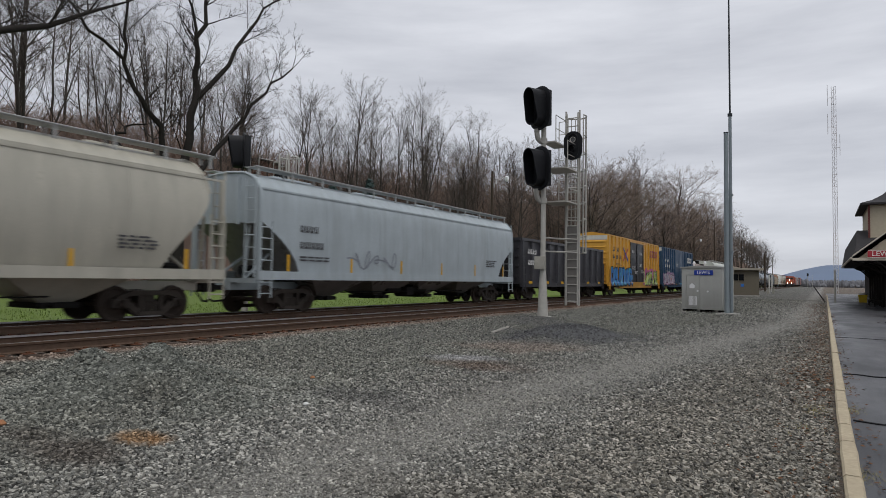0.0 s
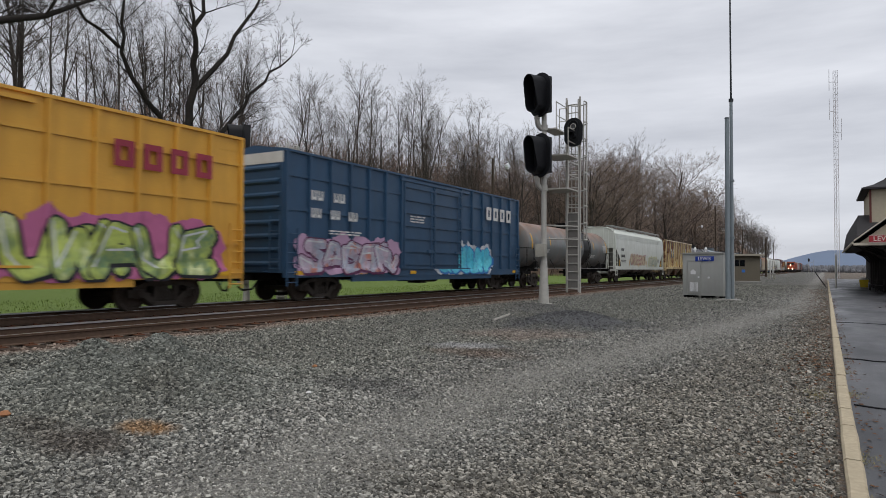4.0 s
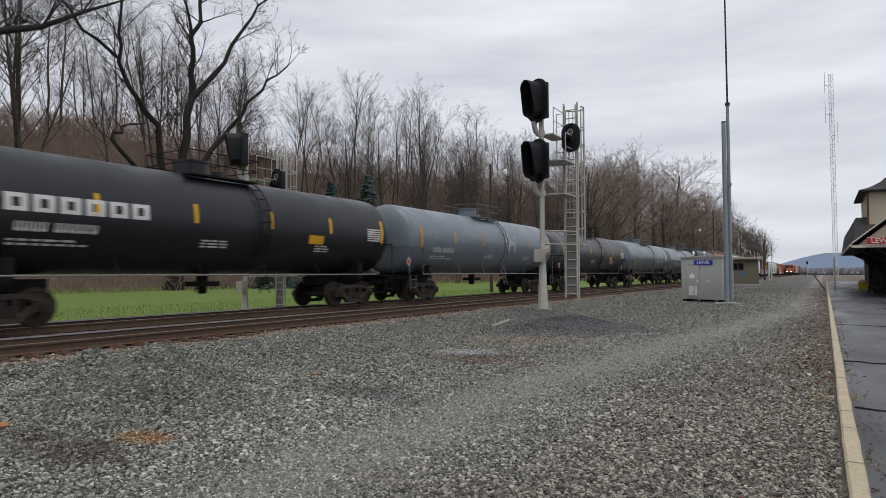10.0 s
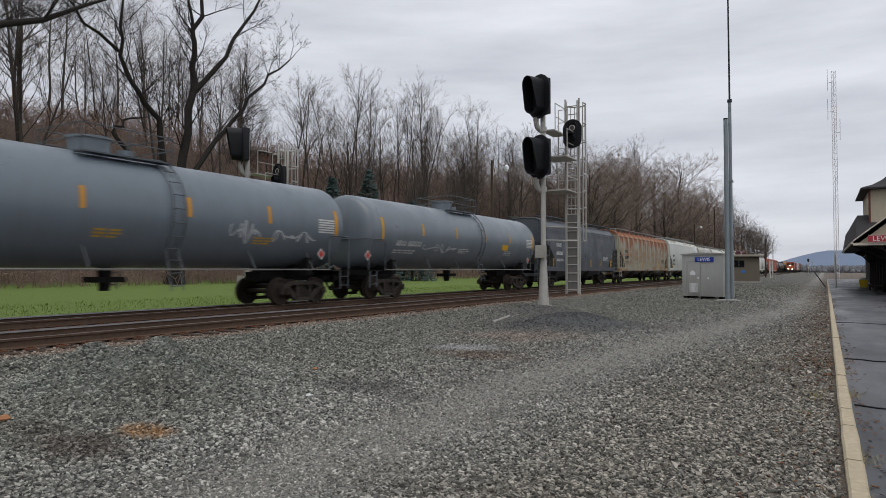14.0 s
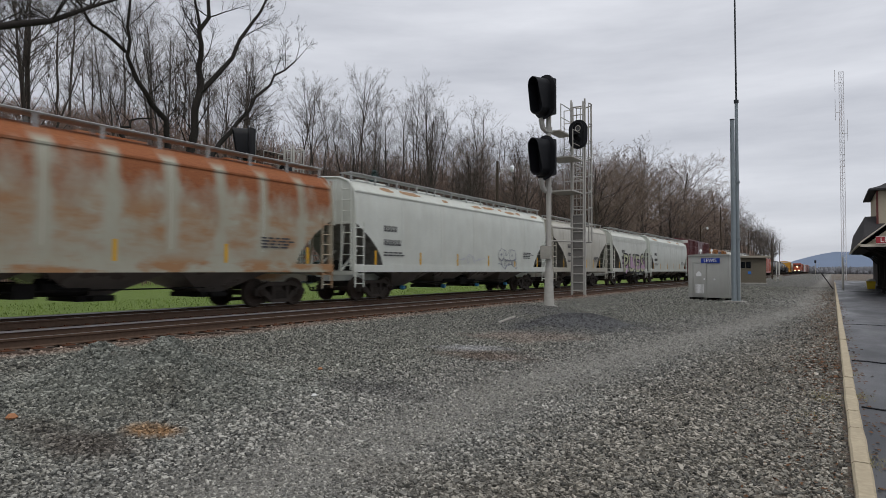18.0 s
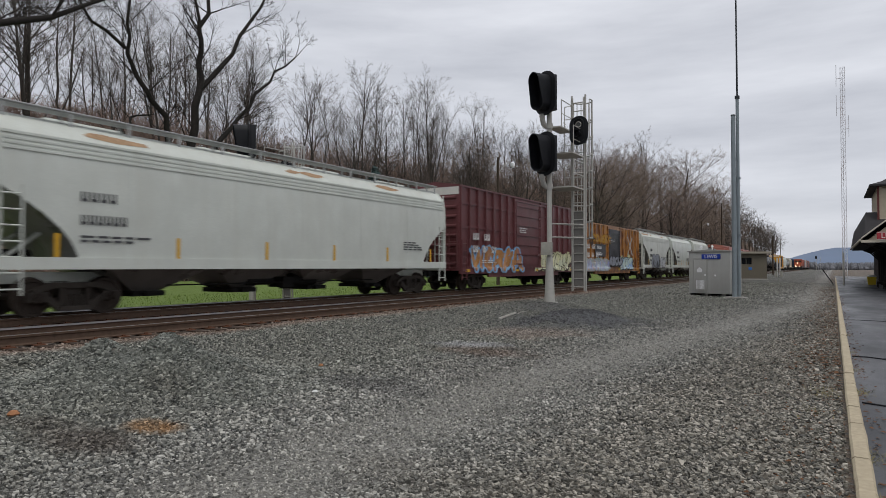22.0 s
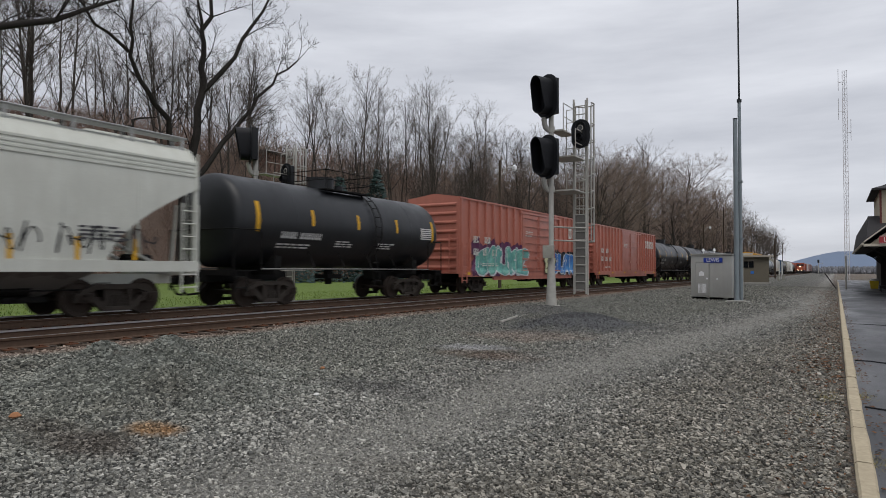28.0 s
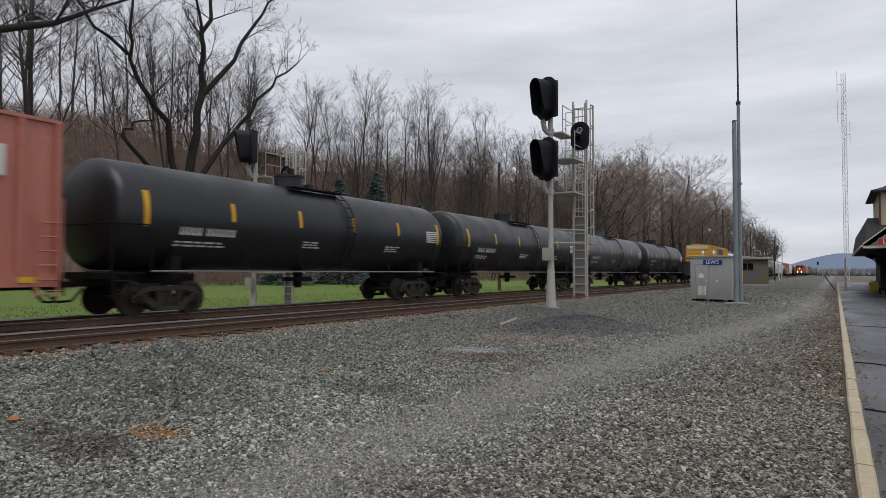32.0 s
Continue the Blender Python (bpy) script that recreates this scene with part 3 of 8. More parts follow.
def marks(car, x, items, material, name="stencil", r=None, zc=None, label=""):
    """Plain bars for lettering on the near side: (y, z, width, height). On tanks they follow the shell."""
    g = Geo()
    single = name in ("reflector", "logo", "number_panel")
    for y, z, w, h in items:
        if single:
            g = Geo()
        if r:
            a0, a1 = math.asin(max(-1, min(1, (z - h / 2 - zc) / r))), math.asin(max(-1, min(1, (z + h / 2 - zc) / r)))
            k = max(1, int((a1 - a0) * 12))
            rings = [[((r + o) * math.cos(a), yy, zc + (r + o) * math.sin(a)) for a in (a0 + (a1 - a0) * i / k for i in range(k + 1))] for yy in (y - w / 2, y + w / 2) for o in (0.006,)]
            n = k + 1
            g.add(rings[0] + rings[1], [(i, i + 1, n + i + 1, n + i) for i in range(k)])
        else:
            g.box(x, x + 0.006, y - w / 2, y + w / 2, z - h / 2, z + h / 2)
        if single:
            part(name, g, material, car, label)
    if items and not single:
        tagged(part(name, g, material, car, label), kind="stuff")


def word(y, z, widths, h, gap=0.35):
    """A row of bars the size of letters, starting at y."""
    out = []
    for w in widths:
        if w > 0.3:                     # large characters: hollow blocks
            out += [(y + 0.16 * w, z, 0.32 * w, h), (y + 0.84 * w, z, 0.32 * w, h), (y + 0.5 * w, z + 0.38 * h, 0.36 * w, 0.24 * h), (y + 0.5 * w, z - 0.38 * h, 0.36 * w, 0.24 * h)]
        elif w > 0:
            out += [(y + 0.16 * w, z, 0.32 * w, h), (y + 0.84 * w, z, 0.32 * w, h), (y + 0.5 * w, z + h * 0.3 * (len(out) % 3 - 1), 0.36 * w, 0.24 * h)]
        y += abs(w) + gap * h
    return out


def small_print(rng, y, z, w, rows, h=0.07):
    out = []
    for i in range(rows):
        k, end = y, y + w * rng.uniform(0.7, 1.0)
        while k < end:
            d = rng.uniform(0.15, 0.4)
            out.append((k + d / 2, z - i * h * 1.9, d, h))
            k += d + 0.07
    return out


STROKES = {                 # skeletons of sprayed shapes in a unit box
    "c": [[(0.9, 0.85), (0.45, 1.0), (0.1, 0.6), (0.15, 0.15), (0.55, 0.0), (0.95, 0.2)]],
    "o": [[(0.5, 1.0), (0.1, 0.7), (0.1, 0.25), (0.5, 0.0), (0.9, 0.3), (0.88, 0.75), (0.5, 1.0)]],
    "u": [[(0.08, 1.0), (0.12, 0.3), (0.45, 0.0), (0.85, 0.25), (0.92, 1.0)]],
    "i": [[(0.45, 1.0), (0.55, 0.5), (0.5, 0.0)], [(0.2, 0.0), (0.8, 0.02)]],
    "s": [[(0.9, 0.9), (0.35, 1.0), (0.15, 0.7), (0.8, 0.4), (0.75, 0.08), (0.1, 0.0)]],
    "e": [[(0.9, 1.0), (0.15, 0.9), (0.1, 0.1), (0.95, 0.0)], [(0.15, 0.5), (0.75, 0.52)]],
    "r": [[(0.12, 0.0), (0.15, 1.0), (0.8, 0.85), (0.7, 0.5), (0.2, 0.45)], [(0.45, 0.45), (0.98, 0.0)]],
    "a": [[(0.02, 0.0), (0.4, 1.0), (0.62, 1.0), (0.98, 0.0)], [(0.25, 0.32), (0.75, 0.36)]],
    "k": [[(0.12, 0.0), (0.15, 1.0)], [(0.95, 1.0), (0.3, 0.5), (1.0, 0.0)]],
    "w": [[(0.0, 1.0), (0.2, 0.0), (0.48, 0.75), (0.75, 0.0), (1.0, 1.0)]],
}
RIBS = {}                   # outside posts of each boxcar


def draped(g, name, material, car, ribs):
    """Links sprayed paint as one mesh that follows the car's outside posts."""
    me = g.mesh(name, material)
    if ribs:
        bm = bmesh.new()
        bm.from_mesh(me)
        lo, hi = min(v.co.y for v in bm.verts), max(v.co.y for v in bm.verts)
        near = [y for y in ribs if lo - 0.1 < y < hi + 0.1]
        for y in near:
            for d in (-0.075, -0.056, 0.056, 0.075):
                bmesh.ops.bisect_plane(bm, geom=bm.verts[:] + bm.edges[:] + bm.faces[:], plane_co=(0, y + d, 0), plane_no=(0, 1, 0))
        for d in (1.15, 1.17):
            bmesh.ops.bisect_plane(bm, geom=bm.verts[:] + bm.edges[:] + bm.faces[:], plane_co=(0, 0, d), plane_no=(0, 0, 1))
        for v in bm.verts:
            if v.co.z > 1.16 and not any(abs(v.co.y - y) < 0.060 for y in near):
                v.co.x -= 0.066
        bm.to_mesh(me)
        bm.free()
    return part(name, me, material, car)


def graffiti(car, x, y0, y1, z0, z1, shapes, fill, edge, cloud, seed, bulge=None, shine=None, fat=0.17, lean=0.12, rim=0.05):
    """Sprayed shapes: a scalloped cloud, heavy shadowed outlines, blotchy fill and pale shine lines."""
    rng = random.Random(seed)
    X = bulge if bulge else (lambda z: x)
    ribs = None if bulge or x > 1.59 else RIBS.get(car.name)
    n = len(shapes)
    w, hh = (y1 - y0) / n, z1 - z0

    def face(g, pts, off):
        g.add([(X(z) + off, y, z) for y, z in pts], [tuple(range(len(pts)))])

    def ribbon(g, pts, t, off, dy=0.0, dz=0.0):
        pts = [Vector((p[0] + dy, p[1] + dz)) for p in pts]
        k = 0
        for p, q in zip(pts, pts[1:]):
            u = (q - p).normalized()
            v = Vector((-u.y, u.x))
            a0 = math.atan2(v.y, v.x)
            poly = [p + t * Vector((math.cos(a0 + f), math.sin(a0 + f))) for f in (0, 0.6, 1.57, 2.5, 3.14)] + [q + t * Vector((math.cos(a0 + f), math.sin(a0 + f))) for f in (3.14, 3.8, 4.71, 5.6, 6.28)]
            face(g, [(c.x, max(c.y, z0 - 0.05)) for c in poly], off + 0.00006 * k)
            k += 1

    if cloud:
        g = Geo()
        m = max(4, int((y1 - y0) / (0.36 * hh)))
        for i in range(m + 1):
            cy = y0 - 0.05 * w + (y1 - y0 + 0.1 * w) * i / m
            for j, cz in enumerate((z0 + 0.30 * hh, z0 + 0.78 * hh + rng.uniform(-0.10, 0.10) * hh)):
                q = hh * rng.uniform(0.28, 0.40)
                face(g, [(cy + k * 1.1 * math.cos(a), max(z0 - 0.05, cz + k * math.sin(a))) for a, k in ((2 * math.pi * f / 14, q * rng.uniform(0.72, 1.2)) for f in range(14))], 0.006 + 0.0003 * (2 * i + j))
        draped(g, "graffiti_cloud", cloud, car, ribs)["label"] = "sprayed colour cloud behind lettering"
    for i, key in enumerate(shapes):
        tilt, grow, drop = rng.uniform(-lean, lean), rng.uniform(0.95, 1.12), rng.uniform(-0.05, 0.05)
        t = fat * min(w, hh) * rng.uniform(0.92, 1.08)
        lines = []
        for line in STROKES[key]:
            lines.append([(y0 + (i + 0.5 + (u - 0.5 + rng.gauss(0, 0.075)) * 1.02 * grow + (v - 0.5) * tilt) * w, z0 + t + (hh - 2 * t) * min(1.0, max(0.0, v + drop + rng.gauss(0, 0.08)))) for u, v in line])
        tail = lines[-1][-1]
        lines.append([tail, (tail[0] + rng.uniform(-0.5, 0.5) * w, z0 + t + rng.uniform(0.0, 1.0) * (hh - 2 * t)), (tail[0] + rng.uniform(0.2, 0.7) * w, z0 + rng.uniform(0.2, 0.9) * hh)])
        g = Geo()
        for j, line in enumerate(lines):
            ribbon(g, line, t + rim, 0.020 + 0.006 * i + 0.0008 * j, 0.05, -0.05)
            ribbon(g, line, t + rim, 0.0204 + 0.006 * i + 0.0008 * j)
        draped(g, "graffiti_outline", edge, car, ribs)
        g = Geo()
        for j, line in enumerate(lines):
            ribbon(g, line, t, 0.0235 + 0.006 * i + 0.0006 * j)
        draped(g, "graffiti_fill", fill, car, ribs)
        if shine:
            g = Geo()
            for line in lines:
                ribbon(g, line[:3], 0.028, 0.0255 + 0.006 * i, -0.45 * t, 0.45 * t)
            draped(g, "graffiti_shine", shine, car, ribs)


def sprayed_word(car, X, text, y0, z0, w, hh, fill, edge, cloud, grow=0.05, cloud_size=1.0, seed=1, thin=0.012):
    """Sprayed word: soft colour cloud, bold dark outline and fill, letter by letter."""
    rng = random.Random(seed)
    for i, ch in enumerate(text):
        cy, cz = y0 + (i + 0.5) * w, z0 + hh * 0.5
        pts = [(cy + 0.62 * w * cloud_size * math.cos(a) * rng.uniform(0.85, 1.2), max(z0 - 0.06, cz + 0.58 * hh * cloud_size * math.sin(a) * rng.uniform(0.8, 1.2))) for a in (2 * math.pi * j / 18 for j in range(18))]
        part("graffiti_cloud", Geo().add([(X(z) + 0.010 + 0.0007 * i, y, z) for y, z in pts], [tuple(range(18))]), cloud, car, "sprayed colour cloud behind lettering")
        tilt, lift = rng.uniform(-0.10, 0.10), rng.uniform(-0.04, 0.05) * hh
        for name, mat_, off, fat in (("graffiti_outline", edge, 0.022, grow), ("graffiti_fill", fill, 0.031, thin)):
            cu = bpy.data.curves.new(name, "FONT")
            cu.body, cu.align_x, cu.align_y, cu.size, cu.offset = ch, "CENTER", "CENTER", 1.0, fat
            ob = bpy.data.objects.new(name, cu)
            me = bpy.data.meshes.new_from_object(ob)
            bpy.data.objects.remove(ob)
            for v in me.vertices:
                gy, gz = v.co.x * w * 1.5 * (1 - 0.25 * v.co.y), v.co.y * hh * 1.32
                gy += 0.09 * w * noise.noise((v.co.x * 2.1 + 3 * i, v.co.y * 2.3, seed))
                gz += 0.06 * hh * noise.noise((v.co.x * 2.3, v.co.y * 1.9 + 5 * i, seed + 7))
                z = max(cz + gz + lift + gy * tilt, z0 - 0.05)
                v.co = (X(z) + off + 0.0004 * i, cy + gy + gz * tilt, z)
            me.materials.append(mat_)
            part(name, me, mat_, car, "sprayed graffiti letter")


def tag_scrawl(car, x, y0, y1, z0, z1, material, seed, width=0.03, bulge=None, r=None, zc=None):
    """A quick looping marker scrawl, one continuous ribbon."""
    rng = random.Random(seed)
    n = 150
    loops = rng.uniform(4, 6)
    ph = rng.uniform(0, 6)
    pts = []
    for i in range(n + 1):
        f = i / n
        y = y0 + (y1 - y0) * (f + 0.09 * math.sin(loops * 2 * math.pi * f + ph))
        z = (z0 + z1) / 2 + (z1 - z0) * 0.45 * math.sin(loops * 2 * math.pi * f * 1.31 + 1.0) * (0.55 + 0.45 * math.sin(9 * f + ph))
        pts.append((y, z))
    def X(z):
        if r:
            return math.sqrt(max(0.0, (r + 0.008) ** 2 - (z - zc) ** 2))
        return (bulge(z) if bulge else x) + 0.01
    vs = []
    for i, (y, z) in enumerate(pts):
        a, b = pts[max(i - 1, 0)], pts[min(i + 1, n)]
        d = Vector((b[0] - a[0], b[1] - a[1])).normalized()
        for k in (-1, 1):
            yy, zz = y - k * d.y * width, z + k * d.x * width
            vs.append((X(zz) + 0.00005 * i, yy, zz))
    g = Geo().add(vs, [(2 * i, 2 * i + 1, 2 * i + 3, 2 * i + 2) for i in range(n)])
    part("graffiti_tag", g, material, car, "looping marker scrawl")


def start_car(name, label, category, y0, y1):
    car = thing(name, label, category, (TRACK_FAR, (y0 + y1) / 2, RAIL), group="cars of the freight train")
    cars.append((car, (y0 + y1) / 2))
    return car, (y1 - y0) / 2


# grey base paints in the shade under the car ends; dirt streaks on top
SLOPE = [paint("slope_shade_grime", (0.21, 0.21, 0.20), (0.05, 0.04, 0.035), 0.6, 0.8)]


def hopper(y0, y1, skin, label, bays=4, top=4.6, style=0, bare_end=1.75, mark=M_BLACK_MARK, seed=1, under=None, yellow=True, seam=None):
    """Covered hopper with bulging sides, sloped ends, roof walk, ladders and discharge bays."""
    car, half = start_car("covered_hopper", label, "hopper car", y0, y1)
    under = under or skin
    top -= 0.17                         # from here on the foot of the roof walk
    slope = SLOPE[0]
    rng = random.Random(seed)
    zs = [1.18, 1.45, 1.75, 2.05, 2.4, 2.7, 2.95, 3.18, 3.4, 3.6, 3.85, top - 0.44, top - 0.30]
    def bulge(z):
        if style == 2:
            return 1.62 - 0.30 * ((z - 2.75) / 1.65) ** 2
        return 1.60 - 0.035 * ((z - 2.5) / 1.3) ** 2 - (0.05 * smooth(3.7, top - 0.2, z))
    side = [(bulge(z), z) for z in zs] + [(1.44, top - 0.20), (1.20, top + 0.08), (0.8, top + 0.24), (0.0, top + 0.30)]
    prof = side + [(-u, z) for u, z in reversed(side[:-1])]
    brk = 3.6 if style == 2 else 3.4 if bays == 2 else 2.95
    bare_end = 2.6 if bays == 2 else bare_end
    def reach(z, u):
        return half - 0.10 - bare_end * (1.0 - (1.0 - min(1.0, max(0.0, (brk - z) / (brk - 1.2)))) ** 1.9) if style != 2 else half - 0.6 - 1.5 * smooth(brk, 1.1, z) - 0.35 * smooth(3.6, 4.7, z)
    ribs = 9
    rings = []
    for j in range(ribs + 1):
        k = -1 + 2 * j / ribs
        rings.append([(u, k * reach(z, u), z) for u, z in prof])
    n, k = len(prof), zs.index(brk)
    hull = Geo().loft(rings, cap=False)
    for o in (0, ribs * n):
        hull.f += [(o + i, o + i + 1, o + n - 2 - i, o + n - 1 - i) for i in range(k, n // 2 - 1)] + [(o + n // 2 - 1, o + n // 2, o + n // 2 + 1)]
    part("body", hull, skin, car, sharp=28)
    for ring in (rings[0], rings[-1]):
        sheet = Geo().loft([[ring[i], ring[n - 1 - i]] for i in range(k + 1)], cap=False, closed=False)
        part("slope_sheet", sheet, slope, car, "grimy sloping end sheet, overhang shade put into its grey", sharp=50)
    # roof hatch trough and running boards
    g = Geo()
    for s in (-1, 1):
        g.box(s * 0.95 - 0.22, s * 0.95 + 0.22, -half + 0.15, half - 0.15, top + 0.40, top + 0.43)
    n = int(half * 2 / 1.55)
    for i in range(n + 1):
        y = -half + 0.3 + (2 * half - 0.6) * i / n
        for s in (-1, 1):
            g.box(s * 1.17 - 0.02, s * 1.17 + 0.02, y - 0.035, y + 0.035, top + 0.06, top + 0.41).box(s * 0.75 - 0.02, s * 0.75 + 0.02, y - 0.03, y + 0.03, top + 0.2, top + 0.41)
    for s in (-1, 1):
        g.tube((s * 1.19, -half + 0.15, top + 0.435), (s * 1.19, half - 0.15, top + 0.435), 0.022, n=5)
    part("running_board", g, M_GRATE if mark is M_BLACK_MARK else under, car, "open steel roof walkway on brackets")
    for i in range(4):
        y = -half * 0.72 + i * half * 0.48
        part("hatch_cover", Geo().slab(-0.42, 0.42, y - 1.0, y + 1.0, top + 0.26, top + 0.38, 0.03), skin, car)
    # side sills and roof beads
    for s in (-1, 1):
        part("eave_plate", Geo().box(*sorted((s * 1.40, s * (bulge(top - 0.3) + 0.035))), -half + 0.04, half - 0.04, top - 0.335, top - 0.275), skin, car)
        part("side_sill", Geo().box(min(s * 1.50, s * 1.615), max(s * 1.50, s * 1.615), -half, half, 1.12, 1.40), skin, car)
    if style == 1:
        for z in (top - 0.66, top - 0.55, top - 0.44):
            for s in (-1, 1):
                u = bulge(z) + 0.006
                g = Geo().box(min(s * (u - 0.03), s * (u + 0.018)), max(s * (u - 0.03), s * (u + 0.018)), -half + 0.15, half - 0.15, z - 0.025, z + 0.025)
                part("side_bead", g, skin, car)
    for i in range(1, 6):
        y = -half + 2 * half * i / 6
        g = Geo()
        g.loft([[(bulge(z) + 0.004, y - 0.02, z) for z in zs[2:]], [(bulge(z) + 0.012, y, z) for z in zs[2:]], [(bulge(z) + 0.004, y + 0.02, z) for z in zs[2:]]], cap=False, closed=False)
        part("weld_seam", g, seam or skin, car)
    # ends: platform, posts, slope supports, ladders
    for s in (-1, 1):
        g = Geo()
        g.box(-1.5, 1.5, min(s * half, s * (half - 0.35)), max(s * half, s * (half - 0.35)), 1.02, 1.16)
        for k in (-1, 1):
            g.box(k * 1.5 - 0.06, k * 1.5 + 0.06, s * (half - 0.10) - 0.06, s * (half - 0.10) + 0.06, 1.15, min(top, brk + 0.4))
            g.tube((k * 0.7, s * (half - 0.25), 1.15), (k * 0.9, s * (half - 0.25), 3.0), 0.05, n=6)
            g.tube((k * 0.7, s * (half - 0.3), 1.15), (k * 0.5, s * (half - bare_end), 2.2), 0.05, n=6)
        g.box(-0.35, 0.35, min(s * half, s * (half - 3.2)), max(s * half, s * (half - 3.2)), 0.78, 1.05)
        part("end_frame", g, skin, car)
        rim = [(u, s * (reach(z, u) + 0.02), z) for u, z in prof if z >= brk]
        part("end_rim", Geo().pipe(rim, 0.045, 6), skin, car)
        if style != 2:
            for k in (-0.55, 0.55):
                part("end_stiffener", Geo().box(k - 0.045, k + 0.045, *sorted((s * (half - 0.10), s * (half - 0.01))), brk - 0.05, top + 0.1), skin, car)
        for k in (-1, 1):
            part("ladder", ladder(Geo(), k * 1.60, s * (half - 0.06), s * (half - 0.56), 0.55, 3.0, 7), skin, car)
        part("ladder", ladder(Geo(), s * (half + 0.03), 1.0, 1.45, 1.2, top, 8, axis="x"), skin, car)
        g = Geo().tube((0.2, s * (half - 0.6), 1.4), (0.2, s * (half - 1.4), 1.4), 0.2, n=10)
        part("brake_cylinder", g, M_UNDER, car)
    # discharge bays
    span = 2 * half - 5.2
    for i in range(bays):
        y = -span / 2 + span * (i + 0.5) / bays
        w = span / bays * 0.5
        g = Geo().loft([[(-1.4, y - w * 0.97, 1.2), (1.4, y - w * 0.97, 1.2), (1.4, y + w * 0.97, 1.2), (-1.4, y + w * 0.97, 1.2)],
                        [(-0.55, y - 0.42, 0.52), (0.55, y - 0.42, 0.52), (0.55, y + 0.42, 0.52), (-0.55, y + 0.42, 0.52)]])
        bay = part("discharge_bay", g, under, car)
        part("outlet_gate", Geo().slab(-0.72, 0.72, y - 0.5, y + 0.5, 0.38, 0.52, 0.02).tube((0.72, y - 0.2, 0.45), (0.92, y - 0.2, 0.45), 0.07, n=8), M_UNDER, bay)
    add_trucks(car, half, 2.05)
    add_couplers(car, half)
    add_brakes(car, half)
    # stencils
    X = lambda z: bulge(z) + 0.004 if z > 1.42 else 1.620
    lines = word(-half + bare_end + 0.1, 2.85, [0.17] * 4, 0.24, 0.28) + word(-half + bare_end + 0.1, 2.3, [0.15] * 6, 0.24, 0.22)
    lines += small_print(rng, -half + bare_end + 0.1, 1.9, 1.6, 2, 0.055) + small_print(rng, half - 3.4, 2.2, 1.2, 4, 0.05)
    marks(car, bulge(2.3) + 0.008, lines, mark)
    if yellow:
        n = 6
        marks(car, bulge(1.75) + 0.008, [(-half + bare_end * 0.75 + (2 * half - 1.5 * bare_end) * i / (n - 1), 1.68, 0.11, 0.55) for i in range(n)], M_YELLOW, "reflector")
    return car, half, X


def roof_rust(car, top, half, n, seed, material):
    """Ragged rust blooms on the sloping roof edge above the near eave."""
    rng = random.Random(seed)
    a, b = Vector((1.44, 0, top - 0.37)), Vector((1.20, 0, top - 0.09))
    out = Vector((0.28, 0, 0.24)).normalized() * 0.008
    for i in range(n):
        y, w, f = rng.uniform(-half + 0.8, half - 0.8), rng.uniform(0.25, 0.9), rng.uniform(0.35, 0.6)
        pts = []
        for k in range(11):
            q, r = 2 * math.pi * k / 11, rng.uniform(0.6, 1.1)
            pts.append(a.lerp(b, min(0.95, max(0.04, f + 0.32 * r * math.sin(q)))) + out + Vector((0, y + w * r * math.cos(q), 0)))
        part("rust_bloom", Geo().add(pts, [tuple(range(11))]), material, car, "orange rust bloom on the roof edge")


